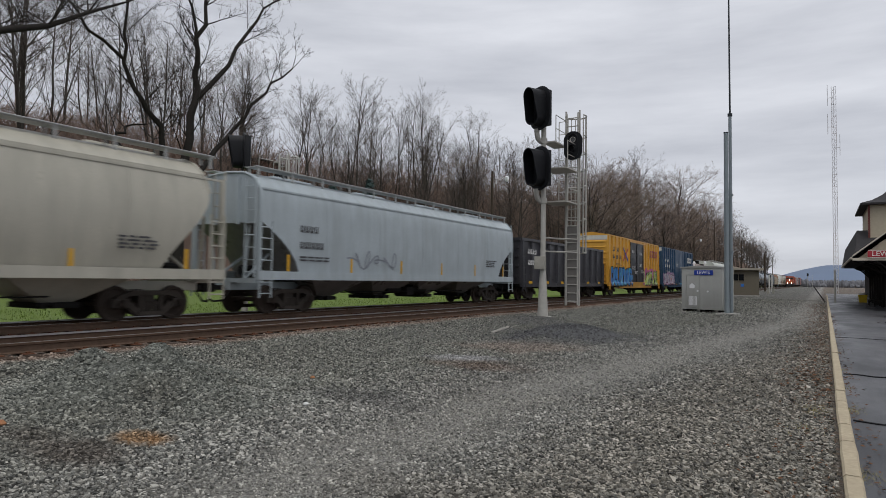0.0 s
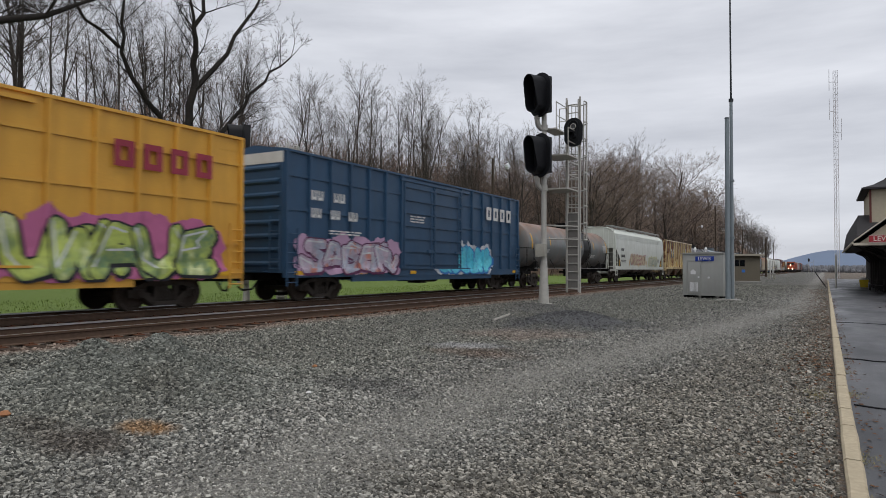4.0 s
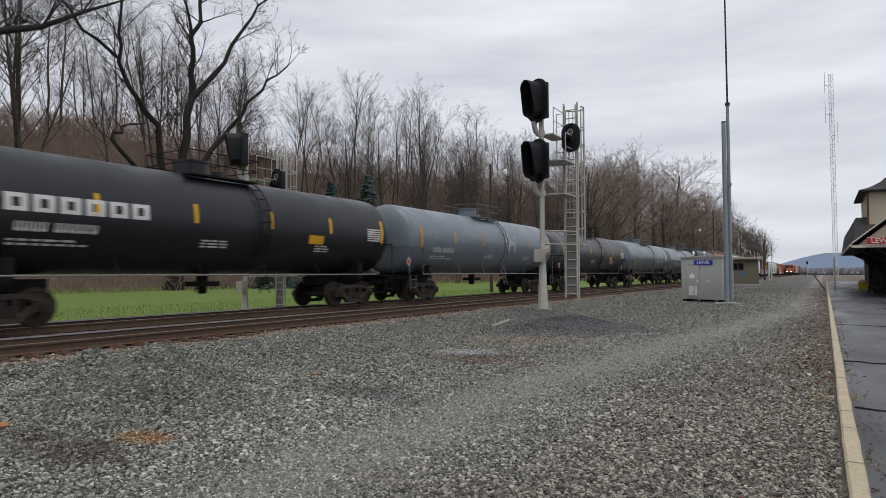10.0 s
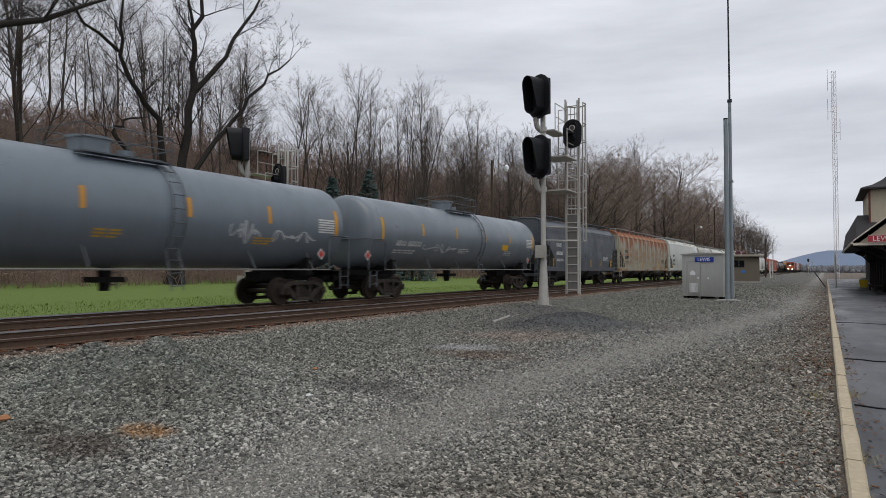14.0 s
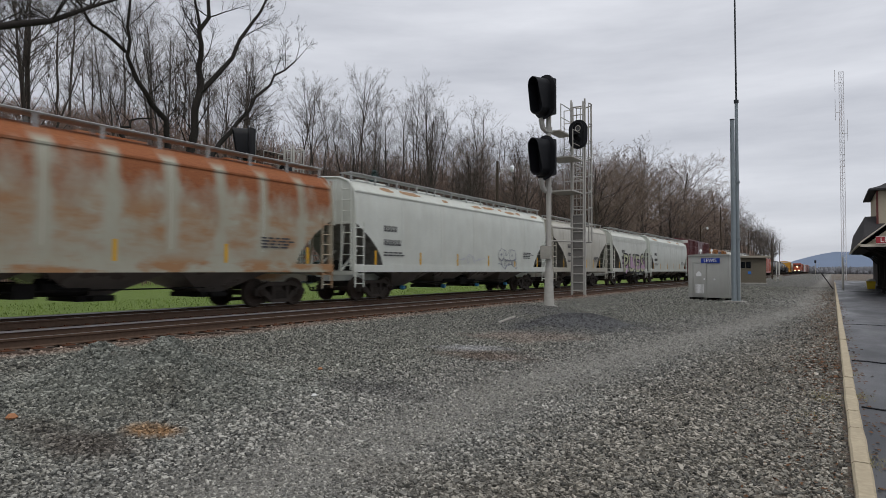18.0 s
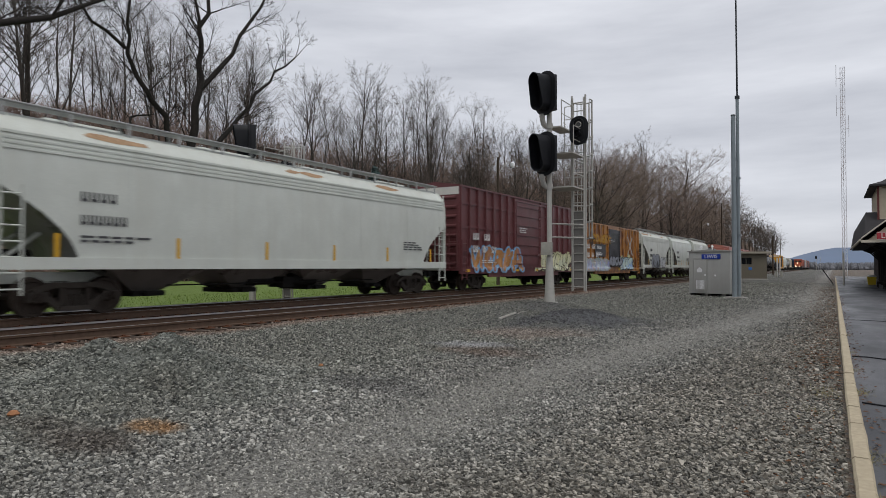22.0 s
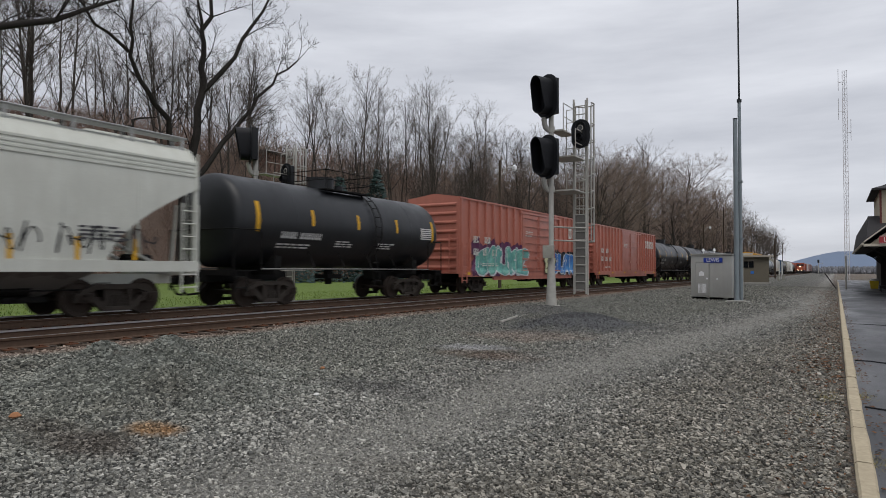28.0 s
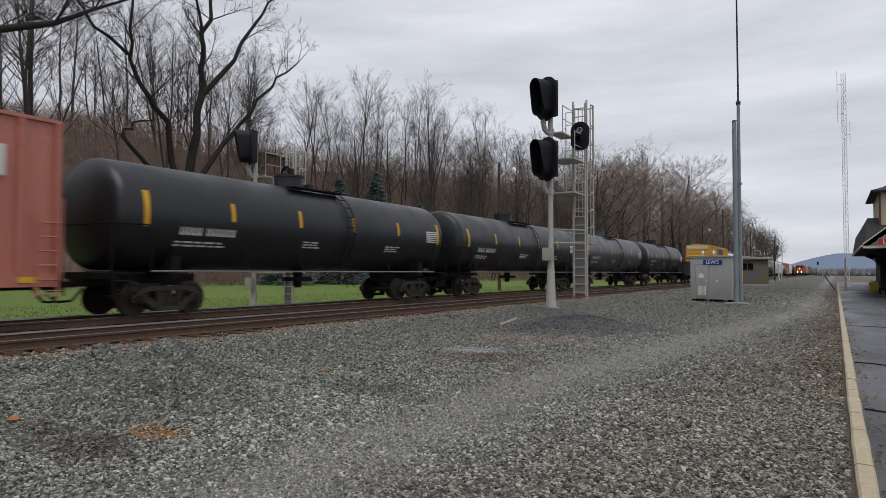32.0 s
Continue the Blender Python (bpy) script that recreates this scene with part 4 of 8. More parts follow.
def ribbed_hopper(y0, y1, skin, label, patch):
    """Older covered hopper with outside posts, heavily rusted."""
    car, half = start_car("covered_hopper", label, "hopper car", y0, y1)
    top = 4.42
    rings = []
    prof = [(1.50, 1.42), (1.52, top - 0.05), (1.40, top + 0.08), (0, top + 0.25), (-1.40, top + 0.08), (-1.52, top - 0.05), (-1.50, 1.42)]
    for k in (-1, 1):
        rings.append([(u, k * (half - 0.12 - 1.3 * smooth(3.6, 1.4, z)), z) for u, z in prof])
    part("body", Geo().loft(rings), skin, car)
    n = 15
    chute = paint("chute_grime", (0.26, 0.21, 0.13), (0.03, 0.025, 0.02), 0.85, 0.8, rust=0.3)
    tan = plain("tan_repaint", (0.40, 0.27, 0.15), 0.75, 0, 6, 0.25, 0.05)
    white = plain("white_repaint", (0.66, 0.66, 0.62), 0.7, 0, 6, 0.2, 0.05)
    post = paint("cream_post", (0.74, 0.60, 0.34), (0.12, 0.05, 0.02), 0.7, 0.7, rust=0.35)
    for i in range(n):
        y = -half + 0.55 + (2 * half - 1.1) * i / (n - 1)
        z0 = 1.42 if abs(y) < half - 1.4 else 1.42 + (abs(y) - half + 1.4) * 1.6
        for s in (-1, 1):
            part("side_post", Geo().box(min(s * 1.50, s * 1.62), max(s * 1.50, s * 1.62), y - 0.055, y + 0.055, z0, top - 0.08), post, car)
    g = Geo()
    for s in (-1, 1):
        g.box(min(s * 1.46, s * 1.60), max(s * 1.46, s * 1.60), -half + 0.1, half - 0.1, 1.20, 1.40)
        part("top_chord", Geo().box(min(s * 1.48, s * 1.62), max(s * 1.48, s * 1.62), -half + 0.1, half - 0.1, top - 0.06, top + 0.04), post, car)
    part("side_sill", g, skin, car)
    part("repair_patch", Geo().box(1.522, 1.53, 0.5 - half + 2 * half * 0.62, 2.6 - half + 2 * half * 0.62, 2.85, 3.75), patch, car, "grey repainted patch")
    for s in (-1, 1):
        g = Geo().box(-1.5, 1.5, min(s * half, s * (half - 0.35)), max(s * half, s * (half - 0.35)), 1.02, 1.16)
        g.box(-0.35, 0.35, min(s * half, s * (half - 3.2)), max(s * half, s * (half - 3.2)), 0.78, 1.05)
        for k in (-1, 1):
            g.box(k * 1.5 - 0.05, k * 1.5 + 0.05, s * (half - 0.08) - 0.05, s * (half - 0.08) + 0.05, 1.15, top)
        ladder(g, 1.58, s * (half - 0.1), s * (half - 0.6), 0.6, 3.4, 8)
        ladder(g, s * (half + 0.02), 0.9, 1.4, 1.2, top, 9, axis="x")
        part("end_frame", g, post, car)
    span = 2 * half - 4.6
    for i in range(3):
        y = -span / 2 + span * (i + 0.5) / 3
        w = span / 6
        g = Geo().loft([[(-1.4, y - w * 0.98, 1.3), (1.4, y - w * 0.98, 1.3), (1.4, y + w * 0.98, 1.3), (-1.4, y + w * 0.98, 1.3)],
                        [(-1.0, y - 0.45, 0.45), (1.0, y - 0.45, 0.45), (1.0, y + 0.45, 0.45), (-1.0, y + 0.45, 0.45)]])
        bay = part("discharge_bay", g, chute, car)
        part("outlet_gate", Geo().slab(-1.1, 1.1, y - 0.5, y + 0.5, 0.34, 0.45, 0.02), M_UNDER, bay)
    add_trucks(car, half, 2.0)
    add_couplers(car, half)
    add_brakes(car, half)
    pitch = (2 * half - 1.1) / (n - 1)
    bay_y = lambda k: -half + 0.55 + pitch * (k + 0.5)
    marks(car, 1.523, [(bay_y(k), 2.72, pitch - 0.13, 1.75 - 0.15 * k) for k in (2, 3, 4)], tan, "number_panel")
    marks(car, 1.5295, [(bay_y(k), 3.22, pitch - 0.16, 0.46) for k in (2, 3)], white, "number_panel")
    marks(car, 1.5297, [(bay_y(k), 2.70, pitch - 0.16, 0.54) for k in (2, 3)], patch, "number_panel")
    marks(car, 1.537, sum((word(bay_y(k) - 0.30, 3.22, [0.22, 0.22], 0.32, 0.3) + word(bay_y(k) - 0.38, 2.70, [0.19] * 3, 0.36, 0.2) for k in (2, 3)), []), M_BLACK_MARK)
    marks(car, 1.624, [(-half + 0.55 + (2 * half - 1.1) * i / (n - 1), 1.75, 0.10, 0.5) for i in (2, 5, 8, 11)], M_YELLOW, "reflector")


def tank(y0, y1, skin, label, r=1.50, zc=2.76, accent=M_YELLOW, mark=M_WHITE_MARK, dark_band=None, placard=False, plate=False, rails=False, platform_at=0.0, seed=2, logo=None, trim=None):
    """Tank car: shell with dished heads, saddles, end platforms with rails, top platform with manway, ladder."""
    car, half = start_car("tank_car", label, "tank car", y0, y1)
    rng = random.Random(seed)
    trim = trim or M_UNDER
    h = half - 0.06
    n = 40
    rings = []
    for k, q in ((-h, 0.0), (-h + 0.012, 0.25), (-h + 0.05, 0.5), (-h + 0.115, 0.72), (-h + 0.18, 0.86), (-h + 0.25, 0.94), (-h + 0.33, 0.98), (-h + 0.42, 0.997), (-h + 0.5, 1.0), (-h / 3, 1.0), (0, 1.0)):
        rings.append((k, q))
    rings += [(-k, q) for k, q in reversed(rings[:-1])]
    g = Geo().loft([[(r * max(q, 0.002) * math.cos(a), k, zc + r * max(q, 0.002) * math.sin(a)) for a in (2 * math.pi * i / n for i in range(n))] for k, q in rings])
    part("shell", g, skin, car, sharp=50)
    for y in (-h * 0.55, h * 0.12, h * 0.6):
        g = Geo().loft([[((r + o) * math.cos(a), y + d, zc + (r + o) * math.sin(a)) for a in (2 * math.pi * i / n for i in range(n))] for d, o in ((-0.03, 0), (0, 0.006), (0.03, 0))], cap=False)
        part("weld_seam", g, skin, car)
    if dark_band:
        y = dark_band[1]
        g = Geo().loft([[((r + 0.012) * math.cos(a), y + d, zc + (r + 0.012) * math.sin(a)) for a in (2 * math.pi * i / n for i in range(n))] for d in (-0.75, 0.75)], cap=False)
        part("spill_band", g, dark_band[0], car, "black stained band below the manway")
    # underframe
    for s in (-1, 1):
        g = Geo().box(-0.33, 0.33, min(s * half, s * (half - 3.4)), max(s * half, s * (half - 3.4)), 0.80, 1.12)
        g.box(-1.45, 1.45, min(s * half, s * (half - 0.30)), max(s * half, s * (half - 0.30)), 1.0, 1.14)
        g.box(-1.52, 1.52, min(s * half, s * (half - 0.95)), max(s * half, s * (half - 0.95)), 1.14, 1.17)
        g.prism([(-1.35, 1.02), (1.35, 1.02), (1.36, 1.62), (1.22, 1.62), (0.9, 1.35), (-0.9, 1.35), (-1.22, 1.62), (-1.36, 1.62)], "y", s * (half - 2.0) - 0.14, s * (half - 2.0) + 0.14)
        part("saddle", g, M_UNDER, car)
        g = Geo()
        yo, yi = s * (half - 0.05), s * (half - 1.15)
        for k in (-1, 1):
            g.pipe([(k * 1.5, yi, 1.16), (k * 1.5, yi, 2.30), (k * 1.5, yi + s * 0.1, 2.42), (k * 1.5, yo, 2.42)], 0.022, 6)
            g.tube((k * 1.5, yo, 1.16), (k * 1.5, yo, 2.42), 0.022, n=6)
            ladder(g, k * 1.52, s * (half - 0.10), s * (half - 0.55), 0.5, 1.15, 2, 0.018)
        g.tube((-1.5, yo, 2.42), (1.5, yo, 2.42), 0.022, n=6)
        part("end_railing", g, trim, car)
    g, struts = Geo(), Geo()
    for k in (-1, 1):
        g.tube((k * 1.52, -half + 1.15, 1.20), (k * 1.52, half - 1.15, 1.20), 0.025, n=6)
        for i in range(6):
            y = -half + 2 + (2 * half - 4) * i / 5
            struts.tube((k * 1.52, y, 1.20), (k * 1.18, y, 1.80), 0.02, n=5)
    part("side_rail", g, M_SIDE_RAIL, car)
    part("rail_strut", struts, trim, car)
    # top platform, manway and ladder
    yp = platform_at
    zt = zc + r
    g = Geo().tube((0, yp - 0.5, zt - 0.05), (0, yp - 0.5, zt + 0.36), 0.52, n=18).tube((0, yp - 0.5, zt + 0.36), (0, yp - 0.5, zt + 0.42), 0.57, n=18)
    g.tube((0, yp + 0.55, zt - 0.05), (0, yp + 0.55, zt + 0.22), 0.22, n=12)
    part("manway", g, skin if not dark_band else M_UNDER, car)
    g = Geo().box(-1.0, -0.62, yp - 1.3, yp + 1.3, zt - 0.12, zt - 0.08).box(0.62, 1.0, yp - 1.3, yp + 1.3, zt - 0.12, zt - 0.08)
    if rails:
        for z in (0.35, 0.7):
            g.pipe([(-1.02, yp - 1.3, zt - 0.1 + z), (1.02, yp - 1.3, zt - 0.1 + z), (1.02, yp + 1.3, zt - 0.1 + z), (-1.02, yp + 1.3, zt - 0.1 + z), (-1.02, yp - 1.3, zt - 0.1 + z)], 0.017, 5)
        for x in (-1.02, 1.02):
            for y in (yp - 1.3, yp, yp + 1.3):
                g.tube((x, y, zt - 0.25), (x, y, zt + 0.6), 0.02, n=5)
    part("top_platform", g, trim, car)
    g = Geo()
    for k in (-1, 1):
        arc = [(k * (r + 0.09) * math.cos(a), zc + (r + 0.09) * math.sin(a)) for a in (radians(-38 + 14 * i) for i in range(9))]
        for y in (yp + 0.95, yp + 1.35):
            g.pipe([(k * 1.55, y, 0.62)] + [(u, y, z) for u, z in arc], 0.022, 5)
        for u, z in arc + [(k * 1.54, 0.75), (k * 1.5, 1.1), (k * 1.45, 1.45)]:
            g.tube((u, yp + 0.95, z), (u, yp + 1.35, z), 0.018, n=5)
    part("ladder", g, trim, car)
    g = Geo().tube((0, yp, 1.3), (0, yp, 0.62), 0.2, 0.14, n=10).box(-0.35, 0.35, yp - 0.4, yp + 0.4, 0.85, 1.0)
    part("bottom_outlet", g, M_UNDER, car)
    add_trucks(car, half, 2.0)
    add_couplers(car, half)
    k = 5 if half > 7 else 4
    marks(car, 0, [(-h + 0.95, 2.85, 0.16, 0.95)] + [(-h + 0.95 + (2 * h - 1.9) * i / k, 2.95, 0.13, 0.55) for i in range(1, k)] + [(h - 0.72, 2.85, 0.16, 0.95)], accent, "reflector", r, zc)
    items = word(-h + 2.0, 2.32, [0.14] * 4 + [-0.08] + [0.13] * 6, 0.22, 0.22) + small_print(rng, -h + 1.9, 2.02, 1.7, 2, 0.05) + small_print(rng, -1.2, 2.2, 0.9, 3, 0.045) + small_print(rng, h - 4.6, 2.2, 0.9, 3, 0.045)
    marks(car, 0, items, mark, "stencil", r, zc)
    marks(car, 0, [(h - 1.25, 2.95 - 0.085 * i, 0.85, 0.05) for i in range(6)], M_WHITE_MARK, "data_panel", r, zc)
    if logo:
        marks(car, 0, word(-h + 1.75, 2.85, [0.50] * 6, 0.40, 0.27), logo, "logo", r, zc, "row of large white plain blocks")
    if plate:
        marks(car, 0, [(h - 4.6, 2.42, 0.75, 0.30)], M_YELLOW, "warning_panel", r, zc)
    if placard:
        for y, w in ((h - 1.55, M_WHITE_MARK), (-h - 0.1, M_WHITE_MARK)):
            g = Geo()
            for q, e, mm in ((0.20, 0.0, w), (0.15, 0.006, M_RED_MARK)):
                g = Geo().add([(1.52 + e, y - q, 1.75), (1.52 + e, y, 1.75 - q), (1.52 + e, y + q, 1.75), (1.52 + e, y, 1.75 + q)], [(0, 1, 2, 3)])
                part("placard", g, mm, car, "red and white diamond placard")
    return car, half, r, zc


def boxcar(y0, y1, skin, label, top=4.75, doors=(0.6, 3.4, 1), white_top=None, door_skin=None, belt=False, rib=0.98, mark=M_WHITE_MARK, logo=None, seed=3, roof_skin=None, mark_z=2.70, leaf_ribs=7):
    """Boxcar with outside posts, corrugated ends, sliding doors and ladders."""
    car, half = start_car("boxcar", label, "boxcar", y0, y1)
    rng = random.Random(seed)
    z0 = 1.00
    door_at, door_w, leaves = doors
    ya = -half + 2 * half * door_at - door_w / 2
    yb = ya + door_w
    w = 1.45
    part("body", Geo().prism([(-w, z0), (w, z0), (w, top - 0.10), (-w, top - 0.10)], "y", -half + 0.06, half - 0.06), skin, car)
    g = Geo().prism([(-w - 0.07, top - 0.12), (w + 0.07, top - 0.12), (w + 0.07, top - 0.04), (0, top + 0.14), (-w - 0.07, top - 0.04)], "y", -half, half)
    for i in range(int(2 * half / 1.1) + 1):
        y = -half + 0.05 + (2 * half - 0.15) * i / int(2 * half / 1.1)
        g.prism([(-w - 0.075, top - 0.05), (w + 0.075, top - 0.05), (0, top + 0.175)], "y", y, y + 0.05)
    part("roof", g, roof_skin or skin, car)
    # side posts
    ys = []
    m1 = max(2, round((ya + half) / rib))
    m2 = max(2, round((half - yb) / rib))
    ys += [-half + 0.10 + (ya + half - 0.2) * i / m1 for i in range(m1 + 1)]
    ys += [yb + 0.10 + (half - yb - 0.2) * i / m2 for i in range(m2 + 1)]
    RIBS[car.name] = ys
    for s in (-1, 1):
        for y in ys:
            g = Geo().prism([(s * w, y - 0.055), (s * w, y + 0.055), (s * 1.56, y + 0.05), (s * 1.56, y - 0.05)], "z", z0 + 0.12, top - 0.13)
            part("side_post", g, skin, car)
        if belt:
            for z in (1.9, 3.15, 4.3):
                for a, b in ((-half + 0.08, ya), (yb, half - 0.08)):
                    part("side_band", Geo().box(min(s * w, s * (w + 0.04)), max(s * w, s * (w + 0.04)), a, b, z - 0.05, z + 0.05), skin, car)
    for s in (-1, 1):
        g = Geo()
        g.box(min(s * (w - 0.02), s * 1.54), max(s * (w - 0.02), s * 1.54), -half + 0.03, half - 0.03, z0 - 0.16, z0 + 0.14)
        g.box(min(s * (w - 0.02), s * 1.52), max(s * (w - 0.02), s * 1.52), -half * 0.62, half * 0.62, z0 - 0.34, z0 - 0.14)
        part("side_sill", g, skin, car)
        part("door_track", Geo().box(min(s * w, s * 1.57), max(s * w, s * 1.57), ya - 0.2, yb + 0.9, top - 0.32, top - 0.22), skin, car)
        part("door_track", Geo().box(min(s * w, s * 1.60), max(s * w, s * 1.60), ya - 0.2, yb + 0.9, z0 + 0.144, z0 + 0.2), skin, car)
    for s in (-1, 1):
        for k in range(leaves):
            a, b = ya + door_w * k / leaves + 0.02, ya + door_w * (k + 1) / leaves - 0.02
            d = part("door", Geo().box(min(s * w, s * 1.53), max(s * w, s * 1.53), a, b, z0 + 0.15, top - 0.33), door_skin or skin, car)
            g = Geo()
            for i in range(leaf_ribs):
                z = z0 + 0.35 + (top - z0 - 0.9) * i / (leaf_ribs - 1)
                g.box(min(s * 1.53, s * 1.585), max(s * 1.53, s * 1.585), a + 0.06, b - 0.06, z - 0.03, z + 0.03)
            for y in (a + 0.03, b - 0.03):
                g.box(min(s * 1.53, s * 1.58), max(s * 1.53, s * 1.58), y - 0.03, y + 0.03, z0 + 0.15, top - 0.33)
            part("door_rib", g, door_skin or skin, d)
            part("lock_bar", Geo().tube((s * 1.60, b - 0.35, z0 + 0.2), (s * 1.60, b - 0.35, top - 0.5), 0.025, n=6).box(min(s * 1.55, s * 1.63), max(s * 1.55, s * 1.63), b - 0.6, b - 0.2, 1.85, 1.97), door_skin or skin, d)
    # ends
    for s in (-1, 1):
        g = Geo().box(-w, w, min(s * half, s * (half - 0.07)), max(s * half, s * (half - 0.07)), z0, top - 0.12)
        zt = top - 0.55 if white_top else top - 0.3
        m = 8
        waves = []
        for i in range(m):
            z = z0 + 0.3 + (zt - z0 - 0.4) * i / (m - 1)
            waves.append(Geo().loft([[(-w + 0.12, s * half, z - 0.10), (w - 0.12, s * half, z - 0.10)], [(-w + 0.2, s * (half + 0.07), z - 0.03), (w - 0.2, s * (half + 0.07), z - 0.03)], [(-w + 0.2, s * (half + 0.07), z + 0.03), (w - 0.2, s * (half + 0.07), z + 0.03)], [(-w + 0.12, s * half, z + 0.10), (w - 0.12, s * half, z + 0.10)]], cap=False, closed=False))
        end = part("end_wall", g, skin, car)
        for q in waves:
            part("corrugation", q, skin, end)
        if white_top:
            part("end_stripe", Geo().box(-w + 0.01, w - 0.01, min(s * (half - 0.05), s * (half + 0.012)), max(s * (half - 0.05), s * (half + 0.012)), top - 0.50, top - 0.13), white_top, end, "white excess-height stripe")
            part("side_stripe", Geo().box(-w - 0.006, w + 0.006, min(s * (half - 0.02), s * (half - 1.0)), max(s * (half - 0.02), s * (half - 1.0)), top - 0.50, top - 0.13), white_top if belt is None else skin, end)
        g = Geo()
        for k in (-1, 1):
            ladder(g, k * 1.58, s * (half - 0.08), s * (half - 0.55), 0.55, 2.5, 6)
        ladder(g, s * (half + 0.1), 0.95, 1.4, 1.0, 2.9, 6, axis="x")
        g.box(-0.9, 0.9, min(s * half, s * (half + 0.28)), max(s * half, s * (half + 0.28)), 1.02, 1.06)
        part("ladder", g, skin, car)
        g = Geo().box(-0.35, 0.35, min(s * half, s * (half - 3)), max(s * half, s * (half - 3)), 0.74, 1.0)
        part("centre_sill", g, M_UNDER, car)
    g = Geo().box(-0.35, 0.35, -half + 2.5, half - 2.5, 0.72, 1.0)
    part("centre_sill", g, M_UNDER, car)
    add_trucks(car, half, 2.35)
    add_couplers(car, half)
    add_brakes(car, half)
    items = word(-half + 1.25, mark_z, [0.26, 0.26, -0.45, 0.26, 0.26], 0.34, 0.22) + word(-half + 1.25, mark_z - 0.62, [0.22, 0.22, -0.40, 0.22, 0.22, -0.40, 0.22, 0.22], 0.34, 0.18)
    items += small_print(rng, ya + 0.5, 3.4, 1.0, 3, 0.06) + small_print(rng, -half + 2.2, mark_z - 1.2, 1.6, 2, 0.05)
    marks(car, 1.562, items, mark)
    marks(car, 1.564, [(-half + 0.7 + (2 * half - 1.4) * i / 5, z0 + 0.0, 0.45, 0.13) for i in range(6)], M_YELLOW, "reflector")
    if logo:
        marks(car, 1.563, word(half - 4.25, top - 1.12, [0.56] * 4, 0.68, 0.38), logo, "logo", label="row of four plain blocks")
    return car, half


def gondola(y0, y1, skin, label, top=3.6, emblem=True):
    car, half = start_car("gondola", label, "gondola car", y0, y1)
    w = 1.43
    for s in (-1, 1):
        part("side_wall", Geo().box(min(s * w, s * (w - 0.05)), max(s * w, s * (w - 0.05)), -half + 0.1, half - 0.1, 1.0, top), skin, car)
        part("end_wall", Geo().box(-w + 0.05, w - 0.05, min(s * (half - 0.1), s * (half - 0.17)), max(s * (half - 0.1), s * (half - 0.17)), 1.0, top), skin, car)
        g = Geo().box(min(s * (w - 0.08), s * 1.56), max(s * (w - 0.08), s * 1.56), -half + 0.05, half - 0.05, top - 0.02, top + 0.14)
        g.box(-w, w, min(s * half, s * (half - 0.16)), max(s * half, s * (half - 0.16)), top - 0.02, top + 0.14)
        part("top_chord", g, skin, car)
        for i in range(12):
            y = -half + 0.2 + (2 * half - 0.4) * i / 11
            part("side_post", Geo().prism([(s * w, y - 0.10), (s * w, y + 0.10), (s * 1.57, y + 0.06), (s * 1.57, y - 0.06)], "z", 0.95, top - 0.02), skin, car)
        g = Geo()
        for z in (1.5, 2.1, 2.7, 3.2):
            g.box(-w + 0.1, w - 0.1, min(s * (half - 0.1), s * half), max(s * (half - 0.1), s * half), z - 0.08, z + 0.08)
        ladder(g, 1.58, s * (half - 0.1), s * (half - 0.5), 0.6, 2.6, 5)
        part("end_rib", g, skin, car)
    part("side_sill", Geo().box(1.40, 1.545, -half + 0.1, half - 0.1, 0.82, 1.06).box(-1.545, -1.40, -half + 0.1, half - 0.1, 0.82, 1.06), skin, car)
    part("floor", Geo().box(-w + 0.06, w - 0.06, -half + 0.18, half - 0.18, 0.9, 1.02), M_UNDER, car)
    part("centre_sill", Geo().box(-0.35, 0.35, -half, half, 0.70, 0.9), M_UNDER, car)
    add_trucks(car, half, 2.1)
    add_couplers(car, half)
    add_brakes(car, half)
    if emblem:
        a = -0.52
        e = Geo().prism([(a, 2.35), (a + 0.14, 2.35), (a + 0.42, 3.3), (a + 0.28, 3.3)], "x", 1.572, 1.580).prism([(a + 0.7, 2.35), (a + 0.56, 2.35), (a + 0.28, 3.3), (a + 0.42, 3.3)], "x", 1.572, 1.579)
        e.prism([(a - 0.25, 1.7), (a + 1.2, 1.7), (a + 1.0, 2.2), (a - 0.05, 2.2)], "x", 1.572, 1.581)
        part("emblem", e, M_WHITE_MARK, car, "white angular emblem")
        marks(car, 1.572, word(-half + 0.9, 2.95, [0.24] * 4, 0.30) + word(-half + 0.9, 2.3, [0.24] * 5, 0.30) + [(-half + 3.3, 1.55, 0.4, 0.4)], M_WHITE_MARK)
        marks(car, 1.574, [(-half + 1.3 + (2 * half - 2.6) * i / 5, 1.10, 0.5, 0.15) for i in range(6)], M_YELLOW, "reflector")
    return car


